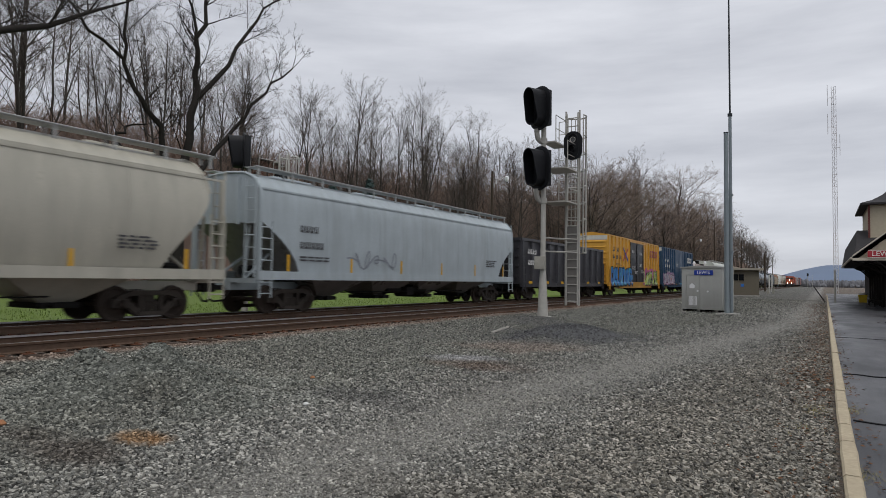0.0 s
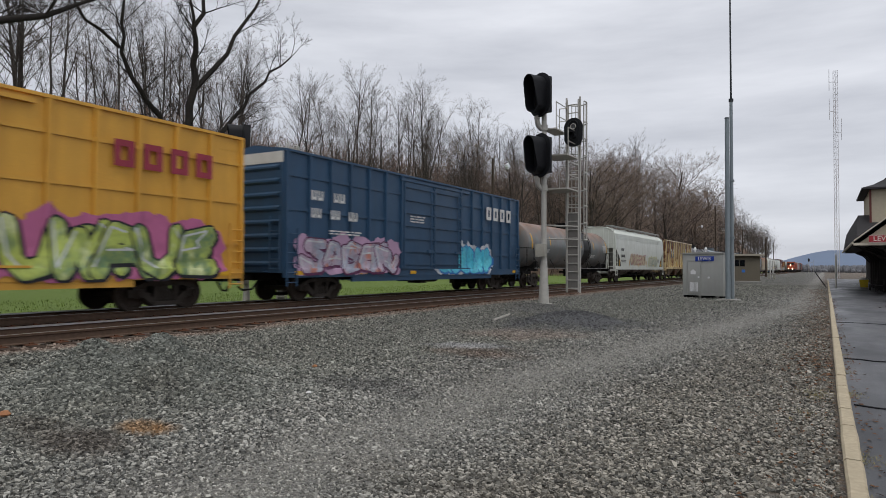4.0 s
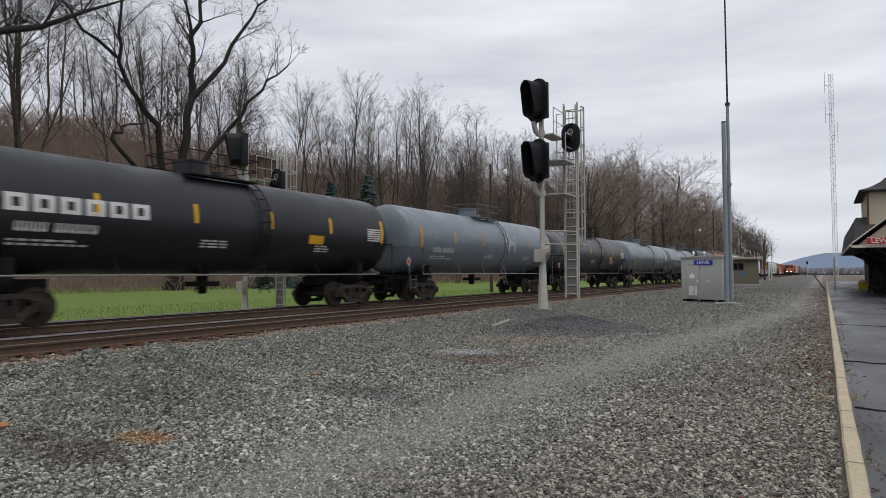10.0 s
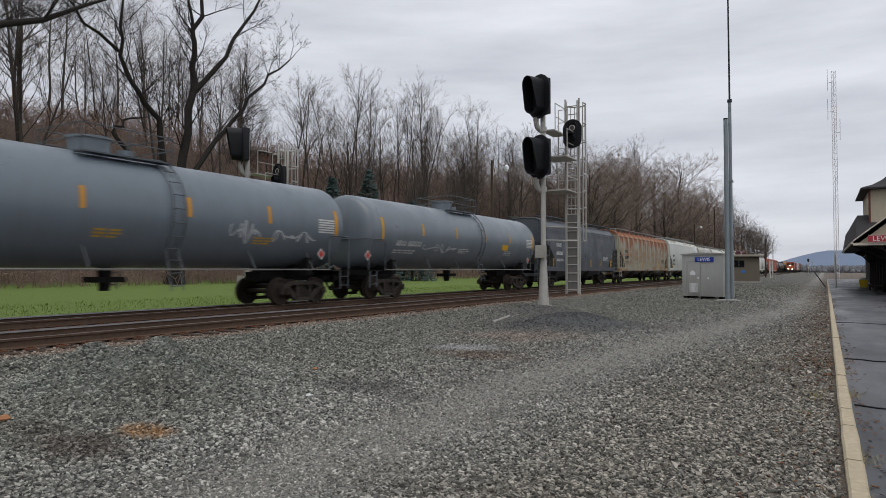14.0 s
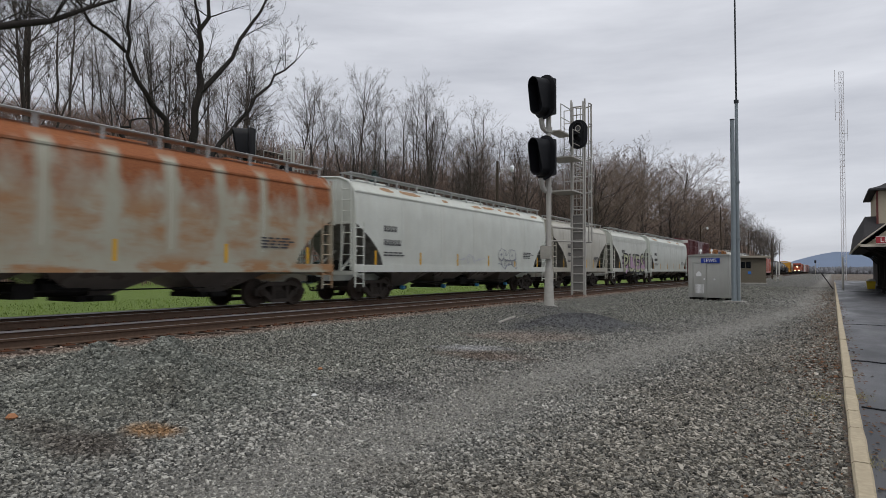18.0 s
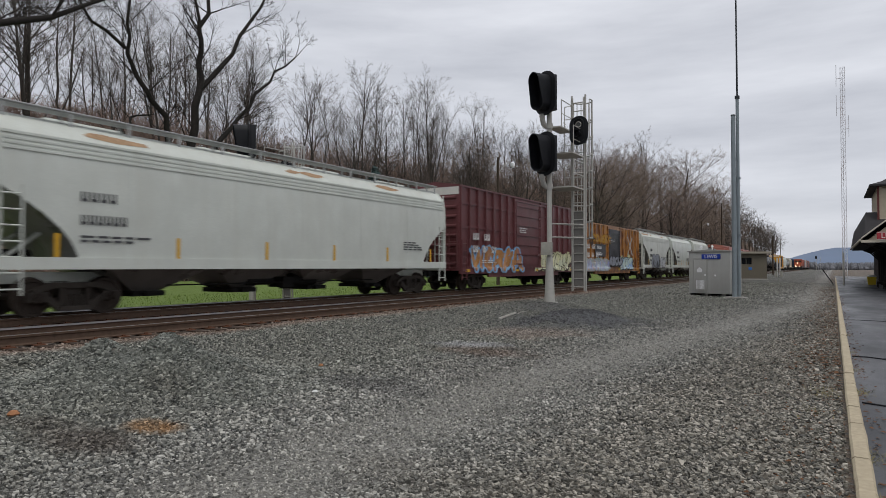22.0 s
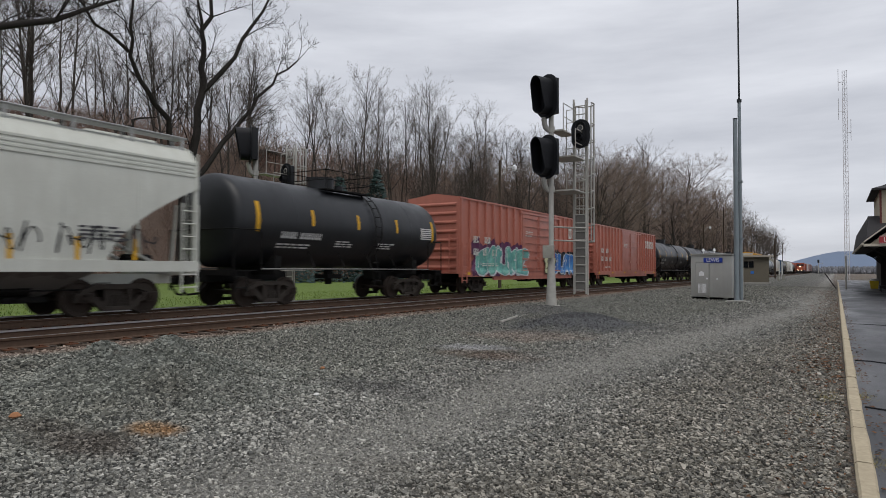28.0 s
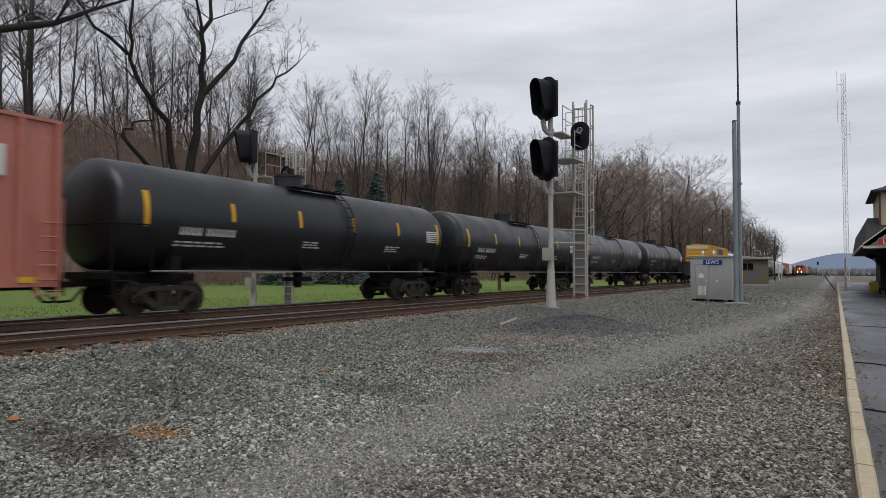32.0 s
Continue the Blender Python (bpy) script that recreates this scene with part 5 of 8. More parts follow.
def build_train():
    white = paint("hopper_white", (0.66, 0.69, 0.635), (0.40, 0.36, 0.28), 0.25)
    offwhite = paint("hopper_offwhite", (0.64, 0.655, 0.595), (0.30, 0.27, 0.21), 0.30)
    tan = paint("hopper_tan", (0.49, 0.47, 0.395), (0.12, 0.11, 0.09), 0.4, 0.7, spec=0.5)
    bluegrey = paint("hopper_bluegrey", (0.44, 0.50, 0.53), (0.13, 0.12, 0.11), 0.4)
    darkgrey = paint("hopper_darkgrey", (0.085, 0.095, 0.11), (0.19, 0.20, 0.20), 0.35)
    overpaint = paint("hopper_overpaint", (0.12, 0.14, 0.155), (0.09, 0.10, 0.11), 0.5)
    rustcream = rust_panels("hopper_rust", 1.66, 9.95)
    brownrust = paint("hopper_cream_rust", (0.80, 0.66, 0.38), (0.16, 0.07, 0.035), 0.5, 0.75, rust=0.50, rust_col=(0.135, 0.052, 0.036), streak=0.1, rust_z=(2.2, 2.7), ragged=1.35)
    underdark = paint("bay_grime", (0.17, 0.16, 0.15), (0.05, 0.04, 0.035), 0.6, 0.8)
    black = paint("tank_black", (0.012, 0.0138, 0.0165), (0.03, 0.03, 0.032), 0.35, 0.60, spec=0.45)
    black2 = paint("tank_satin_black", (0.036, 0.039, 0.044), (0.05, 0.052, 0.056), 0.4, 0.50, spec=0.9)
    grey = paint("tank_grey", (0.155, 0.19, 0.222), (0.08, 0.085, 0.09), 0.35, 0.7, spec=0.6)
    grey2 = paint("tank_lightgrey", (0.165, 0.197, 0.225), (0.09, 0.095, 0.10), 0.35, 0.7, spec=0.6)
    greytrim = paint("tank_trim", (0.10, 0.115, 0.13), (0.05, 0.05, 0.05), 0.4, 0.6)
    rusttank = paint("tank_rusty", (0.15, 0.165, 0.165), (0.20, 0.12, 0.08), 0.5, 0.6, rust=0.30, rust_col=(0.215, 0.112, 0.06), rust_z=(3.0, 4.0), ragged=0.28)
    soot = paint("spill_black", (0.010, 0.010, 0.010), (0.05, 0.05, 0.05), 0.3, 0.35)
    gon = paint("gondola_charcoal", (0.048, 0.048, 0.056), (0.075, 0.068, 0.062), 0.45, 0.7)
    yellow = paint("boxcar_yellow", (0.72, 0.385, 0.06), (0.25, 0.14, 0.04), 0.4, 0.55)
    charcoal = paint("door_charcoal", (0.021, 0.021, 0.025), (0.06, 0.045, 0.035), 0.4, 0.6)
    blue = paint("boxcar_blue", (0.035, 0.085, 0.16), (0.05, 0.06, 0.07), 0.45, 0.55)
    maroon = paint("boxcar_maroon", (0.15, 0.052, 0.055), (0.06, 0.035, 0.03), 0.5, 0.65)
    orange = paint("boxcar_ochre", (0.52, 0.235, 0.055), (0.14, 0.06, 0.03), 0.75, 0.7, rust=0.42, rust_col=(0.17, 0.07, 0.03), streak=0.2)
    salmon = paint("boxcar_faded_red", (0.50, 0.185, 0.135), (0.22, 0.09, 0.07), 0.45, 0.7)
    pale = paint("stripe_white", (0.66, 0.65, 0.60), (0.25, 0.23, 0.2), 0.4)
    spray = lambda n, c: plain("spray_" + n, c, 0.5, 0, 3, 0.3, 0.02)
    def blotch(name, *tones):
        """Sprayed fill that drifts between two or three tones."""
        m, N, L, B = mat_nodes("spray_" + name)
        c = n_mix(N, L, n_step(N, L, n_noise(N, L, 1.6, 3), 0.42, 0.58), tones[0], tones[1])
        if len(tones) > 2:
            c = n_mix(N, L, n_step(N, L, n_noise(N, L, 2.3, 4, (1, 1, 0.6)), 0.55, 0.64), c, tones[2])
        L.new(n_mix(N, L, n_step(N, L, n_noise(N, L, 7, 5), 0.45, 0.8), c, [0.6 * v for v in tones[0]]), B.inputs["Base Color"])
        B.inputs["Roughness"].default_value = 0.5
        return m

    bloom = plain("roof_rust_bloom", (0.50, 0.33, 0.20), 0.85, 0, 9, 0.45, 0.1)
    cap = plain("cap_blue", (0.05, 0.22, 0.42), 0.5, 0, 9, 0.2, 0.02)
    s_ink, s_pink, s_white = spray("ink", (0.025, 0.025, 0.03)), spray("pink", (0.55, 0.16, 0.32)), spray("white", (0.62, 0.64, 0.66))
    s_blue, s_plum, s_cream = spray("blue", (0.05, 0.19, 0.50)), spray("plum", (0.13, 0.04, 0.10)), spray("cream", (0.60, 0.60, 0.36))
    s_lilac, s_steel = spray("lilac", (0.55, 0.36, 0.52)), spray("steel", (0.30, 0.32, 0.36))

    hopper(-5.4, 13.3, tan, "tan rounded covered hopper car, dusty and streaked", 4, 4.5, 2, under=tan, seed=11)
    c, h, X = hopper(14.6, 33.85, bluegrey, "pale blue-grey covered hopper car with scribbled graffiti", 4, 4.50, 0, under=underdark, seed=12)
    tag_scrawl(c, 0, -h + 4.6, -h + 7.6, 1.5, 2.3, s_steel, 83, 0.03, X)
    gondola(35.2, 51.6, gon, "charcoal high-sided ribbed gondola car with a white emblem")
    c, h = boxcar(53.0, 72.0, yellow, "yellow excess-height boxcar with black double doors and graffiti", 5.18, (0.497, 5.0, 2), pale, charcoal, True, 1.15, M_BLACK_MARK, spray("logo_red", (0.35, 0.05, 0.08)), 21, mark_z=3.95)
    graffiti(c, 1.562, -h + 0.7, -h + 7.4, 0.85, 2.45, "couiser", blotch("azure", (0.03, 0.145, 0.40), (0.045, 0.20, 0.47), (0.05, 0.38, 0.46)), s_ink, None, 31, fat=0.22, rim=0.08)
    graffiti(c, 1.562, h - 6.7, h - 1.2, 0.85, 2.35, "uwaue", blotch("lime", (0.42, 0.50, 0.10), (0.12, 0.20, 0.09), (0.55, 0.60, 0.30)), s_ink, s_pink, 32, shine=s_white, fat=0.21)
    for k, colr in ((1, spray("cross_red", (0.5, 0.06, 0.04))), (-1, spray("cross_blue", (0.03, 0.06, 0.32)))):
        e = Geo().prism([(-0.86, -k * 0.48), (-0.75, -k * 0.63), (0.86, k * 0.48), (0.75, k * 0.63)], "x", 0, 0.006)
        part("emblem", e, colr, c, "crossed red and blue bars", at=(1.564 + 0.007 * (k < 0), -4.2, 3.62))
    rg = random.Random(5)
    for y, z in ((-2.0, 4.1), (-2.0, 2.6), (0.8, 4.0), (0.8, 2.9), (-0.9, 2.2), (1.5, 2.3)):
        marks(c, 1.59, small_print(rg, y, z, 0.9, 3, 0.05), M_WHITE_MARK)
    c, h = boxcar(73.75, 92.7, blue, "dark blue excess-height boxcar with graffiti and white blocks", 5.18, (0.50, 5.0, 2), pale, None, True, 1.15, M_WHITE_MARK, M_WHITE_MARK, 22, mark_z=3.7)
    graffiti(c, 1.562, -h + 1.0, -h + 6.2, 0.95, 2.2, "saser", blotch("mauve", (0.42, 0.34, 0.42), (0.30, 0.34, 0.42), (0.45, 0.16, 0.10)), s_plum, s_lilac, 33, shine=s_white)
    graffiti(c, 1.562, h - 9.0, h - 4.1, 0.92, 2.25, "ououw", blotch("turquoise", (0.05, 0.42, 0.58), (0.10, 0.55, 0.66)), s_blue, s_white, 34, fat=0.27)
    tank(93.9, 111.2, rusttank, "grey tank car with a rust-brown top and black spill band", 1.46, 2.66, dark_band=(soot, 2.9), platform_at=2.2, seed=41)
    c, h, X = hopper(112.55, 131.3, white, "white covered hopper car with faded graffiti along the sill", 3, 4.62, 1, under=underdark, seed=13)
    sprayed_word(c, X, "URGENT", -h + 4.9, 1.5, 0.95, 0.98, spray("faded_cream", (0.66, 0.60, 0.42)), spray("faded_red", (0.44, 0.18, 0.22)), spray("faded_yellow", (0.68, 0.60, 0.40)), 0.03, 1.0, 35, -0.022)
    graffiti(c, 1.61, h - 6.6, h - 3.3, 1.45, 2.3, "eao", spray("faded_cream_green", (0.62, 0.62, 0.50)), spray("faded_green", (0.40, 0.45, 0.36)), s_cream, 36, X, fat=0.12)
    ribbed_hopper(132.6, 149.0, brownrust, "heavily rusted cream ribbed hopper car with a grey patch", paint("patch_grey", (0.33, 0.36, 0.33), (0.2, 0.15, 0.1), 0.4))
    tank(150.5, 167.1, black, "long black tank car with large white block marking", 1.52, 2.76, logo=M_WHITE_MARK, plate=True, seed=42, rails=True)
    c, h, r, zc = tank(168.3, 185.45, grey, "blue-grey tank car with orange reflectors and chalk scribbles", 1.55, 2.78, accent=spray("amber", (0.70, 0.33, 0.03)), placard=True, rails=True, seed=43, trim=greytrim)
    tag_scrawl(c, 0, 1.2, 2.6, 2.3, 3.5, s_white, 84, 0.03, None, r, zc)
    tag_scrawl(c, 0, -3.6, -0.8, 2.0, 2.7, grey2, 85, 0.035, None, r, zc)
    tank(186.6, 203.75, black2, "satin black tank car with yellow reflectors and placards", 1.50, 2.74, placard=True, plate=True, seed=44, rails=True)
    c, h, r, zc = tank(204.9, 222.2, grey, "blue-grey tank car with amber stencils and scribbles", 1.52, 2.76, accent=spray("amber_2", (0.70, 0.33, 0.03)), mark=spray("amber_stencil", (0.6, 0.36, 0.05)), placard=True, rails=True, seed=45, trim=greytrim)
    tag_scrawl(c, 0, h - 5.6, h - 4.5, 1.95, 2.75, s_white, 93, 0.022, None, r, zc)
    tag_scrawl(c, 0, h - 3.9, h - 2.0, 2.1, 2.5, s_white, 94, 0.022, None, r, zc)
    c, h, r, zc = tank(223.35, 240.7, grey2, "light grey tank car with chalk-white scribbles", 1.50, 2.75, accent=spray("amber_3", (0.70, 0.38, 0.03)), placard=True, plate=True, rails=True, seed=46, trim=greytrim)
    tag_scrawl(c, 0, -h + 4.3, -h + 7.2, 1.95, 2.4, s_white, 95, 0.02, None, r, zc)
    c, h, X = hopper(241.9, 257.55, darkgrey, "dark grey covered hopper car with ribbed eaves", 3, 4.45, 1, mark=M_WHITE_MARK, under=darkgrey, seed=14)
    for y, z, w, hh in ((-1.2, 3.0, 1.0, 1.3), (0.1, 3.1, 0.9, 1.5), (-2.6, 2.9, 0.9, 1.1), (1.2, 2.55, 0.5, 0.6), (3.6, 2.3, 1.1, 0.6), (-4.2, 2.7, 1.3, 0.9)):
        patch = Geo().loft([[(X(k) + 0.008, y - w / 2, k), (X(k) + 0.008, y + w / 2, k)] for k in (z - hh / 2 + hh * n / 5 for n in range(6))], cap=False, closed=False)
        part("repaint_patch", patch, overpaint, c, "paler overpainted patch")
    hopper(258.95, 278.85, rustcream, "grey covered hopper car streaked with orange rust", 4, 4.55, 0, under=underdark, seed=15, seam=paint("seam_pale", (0.56, 0.56, 0.48), (0.36, 0.2, 0.09), 0.5))
    c, h, X = hopper(280.05, 298.85, white, "white covered hopper car with loose graffiti and rust-flecked roof", 4, 4.66, 0, under=underdark, seed=16)
    graffiti(c, 1.61, h - 6.6, h - 4.6, 1.75, 2.35, "ouo", white, s_steel, None, 91, X, fat=0.16, rim=0.035)
    roof_rust(c, 4.66, h, 12, 5, bloom)
    for k in range(4):
        y = (2 * h - 5.2) * ((k + 0.5) / 4 - 0.5) - 0.2
        part("outlet_cap", Geo().tube((0.90, y, 0.45), (1.06, y, 0.45), 0.10, 0.085, n=10), cap, c, "blue outlet cap")
    tag_scrawl(c, 0, h - 6.5, h - 4.4, 1.25, 1.75, s_steel, 96, 0.022, X)
    tag_scrawl(c, 0, h - 11.0, h - 8.4, 1.5, 2.0, s_white, 92, 0.022, X)
    hopper(300.1, 311.75, tan, "short dirty cream covered hopper car", 2, 4.5, 0, under=underdark, seed=17)
    c, h, X = hopper(313.2, 324.65, offwhite, "short off-white covered hopper car with bold graffiti lettering", 2, 4.5, 1, under=underdark, seed=18)
    sprayed_word(c, X, "PUES", -h + 2.95, 0.98, 1.86, 1.58, spray("pale_olive", (0.56, 0.57, 0.38)), s_ink, s_lilac, 0.075, 0.86, 38)
    c, h, X = hopper(325.9, 344.65, white, "long white covered hopper car with rust marks near the eaves", 4, 4.62, 1, under=underdark, seed=19)
    roof_rust(c, 4.62, h, 7, 6, bloom)
    c, h = boxcar(346.15, 362.1, maroon, "maroon excess-height boxcar with white-topped ends and graffiti", 5.2, (0.51, 3.6, 1), pale, None, True, 0.95, M_WHITE_MARK, None, 23)
    graffiti(c, 1.562, -h + 1.3, -h + 7.0, 0.92, 2.25, "woraa", blotch("tan", (0.36, 0.16, 0.045), (0.42, 0.20, 0.06), (0.30, 0.12, 0.10)), spray("sky_edge", (0.22, 0.42, 0.66)), None, 39, fat=0.13, rim=0.10)
    graffiti(c, 1.562, h - 6.6, h - 1.2, 0.95, 2.05, "serasau", blotch("butter", (0.62, 0.60, 0.36), (0.55, 0.58, 0.42), (0.68, 0.66, 0.48)), spray("umber", (0.07, 0.05, 0.04)), s_cream, 40, fat=0.2)
    c, h = boxcar(363.6, 379.6, orange, "weathered ochre boxcar with a dark ribbed door and graffiti", 4.55, (0.51, 3.1, 1), None, charcoal, False, 1.05, M_WHITE_MARK, None, 24, leaf_ribs=14)
    graffiti(c, 1.562, -h + 0.9, -h + 6.4, 0.9, 1.75, "ouwcu", blotch("pale_mix", (0.45, 0.52, 0.55), (0.30, 0.32, 0.52), (0.50, 0.30, 0.16)), blotch("grey_edge", (0.30, 0.30, 0.30), (0.40, 0.44, 0.44)), blotch("aqua_haze", (0.30, 0.42, 0.40), (0.45, 0.40, 0.34)), 51, fat=0.26)
    marks(c, 1.56, [(-h + 4.4, 2.45, 2.6, 0.95)], M_BLACK_MARK, "number_panel")
    marks(c, 1.567, word(-h + 3.5, 2.68, [0.2] * 4, 0.26) + word(-h + 3.4, 2.2, [0.2] * 5, 0.26), M_WHITE_MARK)
    tag_scrawl(c, 1.56, -h + 0.9, -h + 3.0, 2.5, 4.0, s_ink, 81, 0.035)
    graffiti(c, 1.562, -h + 2.6, -h + 7.0, 3.05, 3.7, "couesa", spray("ochre_tag", (0.50, 0.28, 0.05)), spray("ochre_edge", (0.34, 0.15, 0.03)), None, 82, fat=0.10)
    for k in (1, -1):
        e = Geo().prism([(-0.85, -k * 0.8), (-0.66, -k * 0.8), (0.85, k * 0.8), (0.66, k * 0.8)], "x", 0, 0.006)
        part("emblem", e, s_white, c, "faded white cross", at=(1.566 + 0.007 * (k < 0), h - 3.2, 3.0))
    graffiti(c, 1.60, -1.4, 1.6, 1.25, 2.05, "osou", s_steel, s_ink, None, 52)
    graffiti(c, 1.562, h - 6.4, h - 2.3, 0.95, 2.0, "ouos", blotch("pale_aqua", (0.50, 0.60, 0.56), (0.20, 0.34, 0.58)), s_ink, s_cream, 53, fat=0.24)
    c, h, X = hopper(380.9, 392.55, offwhite, "short pale grey covered hopper car with grey graffiti", 2, 4.55, 1, under=underdark, seed=25)
    roof_rust(c, 4.55, h, 6, 7, bloom)
    graffiti(c, 1.61, -h + 3.6, -h + 6.3, 1.1, 2.45, "ao", s_steel, s_ink, None, 54, X, fat=0.3)
    graffiti(c, 1.61, -h + 7.2, -h + 8.9, 1.1, 2.2, "ow", s_white, s_ink, None, 55, X, fat=0.24)
    hopper(393.8, 405.3, white, "short white covered hopper car with rust at the roof edge", 2, 4.5, 0, under=underdark, seed=26)
    c, h, X = hopper(406.8, 418.05, offwhite, "short grey-white covered hopper car with black scribbles", 2, 4.6, 1, under=underdark, seed=27)
    for k, (a, b) in enumerate(((-1.9, -0.4), (0.0, 1.3), (1.7, 2.9), (3.1, 4.3))):
        tag_scrawl(c, 0, a, b, 1.5, 2.3, s_ink, 86 + k, 0.017, X)
    tank(419.3, 431.3, black, "short black tank car with yellow reflectors", 1.50, 2.74, seed=47, rails=True)
    c, h = boxcar(433.0, 451.85, salmon, "faded red boxcar with teal and blue graffiti", 4.75, (0.51, 5.05, 2), None, None, False, 0.85, pale, pale, 61)
    graffiti(c, 1.562, -h + 1.7, -h + 7.6, 0.9, 2.45, "couke", blotch("teal", (0.09, 0.30, 0.28), (0.14, 0.36, 0.30), (0.20, 0.50, 0.40)), s_white, s_plum, 56, fat=0.22)
    graffiti(c, 1.60, -h + 10.3, -h + 11.7, 1.0, 2.3, "si", s_cream, s_ink, None, 57)
    graffiti(c, 1.562, -h + 11.9, -h + 16.7, 0.92, 2.25, "suaoi", blotch("cobalt", (0.03, 0.13, 0.40), (0.06, 0.24, 0.52)), s_white, s_ink, 58, fat=0.2, lean=0.2)
    boxcar(453.5, 472.3, salmon, "faded red boxcar with plain sides and white blocks", 4.72, (0.51, 5.05, 2), None, None, False, 0.85, pale, pale, 62)
    tank(473.5, 489.8, black, "black tank car with yellow reflectors and white stencils", 1.50, 2.72, seed=48)
    tank(490.95, 507.9, black, "black tank car coupled in a string of black tanks", 1.50, 2.72, seed=49)
    tank(509.1, 525.8, black2, "worn black tank car with yellow reflectors", 1.50, 2.72, seed=50)
    tank(527.0, 544.6, black, "black tank car at the end of the string", 1.50, 2.72, seed=51)
    gondola(546.0, 561.2, gon, "low charcoal gondola car", 2.4, False)
    boxcar(562.8, 581.7, yellow, "yellow boxcar with a white-striped end", 5.18, (0.555, 5.0, 2), pale, charcoal, True, 1.15, M_BLACK_MARK, None, 63)
    y = 583.1
    for i in range(14):
        kind = "hthbthhtbhthhb"[i]
        n = 17.5
        if kind == "h":
            hopper(y, y + n, (white, offwhite, tan)[i % 3], "pale covered hopper car far down the train", 3, 4.6, 0, under=underdark, seed=70 + i)
        elif kind == "t":
            tank(y, y + n, (black, grey)[i % 2], "tank car far down the train", 1.5, 2.73, seed=70 + i)
        else:
            boxcar(y, y + n, (blue, maroon, salmon)[i % 3], "boxcar far down the train", 4.75, seed=70 + i)
        y += n + 1.4


build_train()


# ---------- signals ----------
M_GALV = plain("galvanised_steel", (0.50, 0.485, 0.445), 0.55, 0.35, 6, 0.25, 0.08)
M_SIGNAL = plain("signal_black", (0.012, 0.013, 0.016), 0.55, 0.0, 8, 0.3, 0.05)
M_LENS = plain("lens_glass", (0.06, 0.06, 0.06), 0.12, 0.0, 20, 0.2, 0.02)
M_GUARD = plain("guard_grey_brown", (0.20, 0.19, 0.175), 0.7, 0.2, 6, 0.2, 0.05)
M_BOXGREY = plain("relay_box_grey", (0.33, 0.32, 0.28), 0.6, 0.1, 6, 0.25, 0.05)


def oval(w, h, n=28, flat=0.95):
    """Outline of a signal backplate: straight sides, round top and bottom."""
    r = w / 2
    s = h / 2 - r * flat
    pts = []
    for i in range(n):
        a = 2 * math.pi * i / n
        x, z = r * math.cos(a), r * flat * math.sin(a)
        pts.append((x, z + (s if z >= 0 else -s)))
    return pts


def signal_head(mast, at, w, h, lamps, hood=0.6):
    """Backplate with one deep hood round the lamps. Faces its own -y."""
    plate = part("backplate", Geo().prism(oval(w, h), "y", 0.0, 0.035), M_SIGNAL, mast, "matt black oval signal backplate", at=at)
    g = Geo()
    inner = oval(w * 0.56, h * 0.80, 28)
    outer = oval(w * 0.60, h * 0.83, 28)
    front = lambda z: -hood * (0.62 + 0.38 * smooth(-h / 2, h / 2, z))
    a = [(x, 0.0, z) for x, z in outer]
    flare = lambda z: 0.80 + 0.28 * smooth(h / 2, -h / 2, z)
    b = [(x * flare(z), front(z), z) for x, z in outer]
    c = [(x * flare(z), front(z), z) for x, z in inner]
    d = [(x, 0.0, z) for x, z in inner]
    g.loft([a, b, c, d], cap=False)
    part("hood", g, M_SIGNAL, plate)
    part("lamp_case", Geo().slab(-w * 0.32, w * 0.32, 0.03, 0.30, -h * 0.40, h * 0.40, 0.03), M_SIGNAL, plate)
    for z in lamps:
        part("lens", Geo().tube((0, -0.015, z), (0, -0.002, z), 0.105, n=18), M_LENS, plate, "clear unlit signal lens")
    return plate


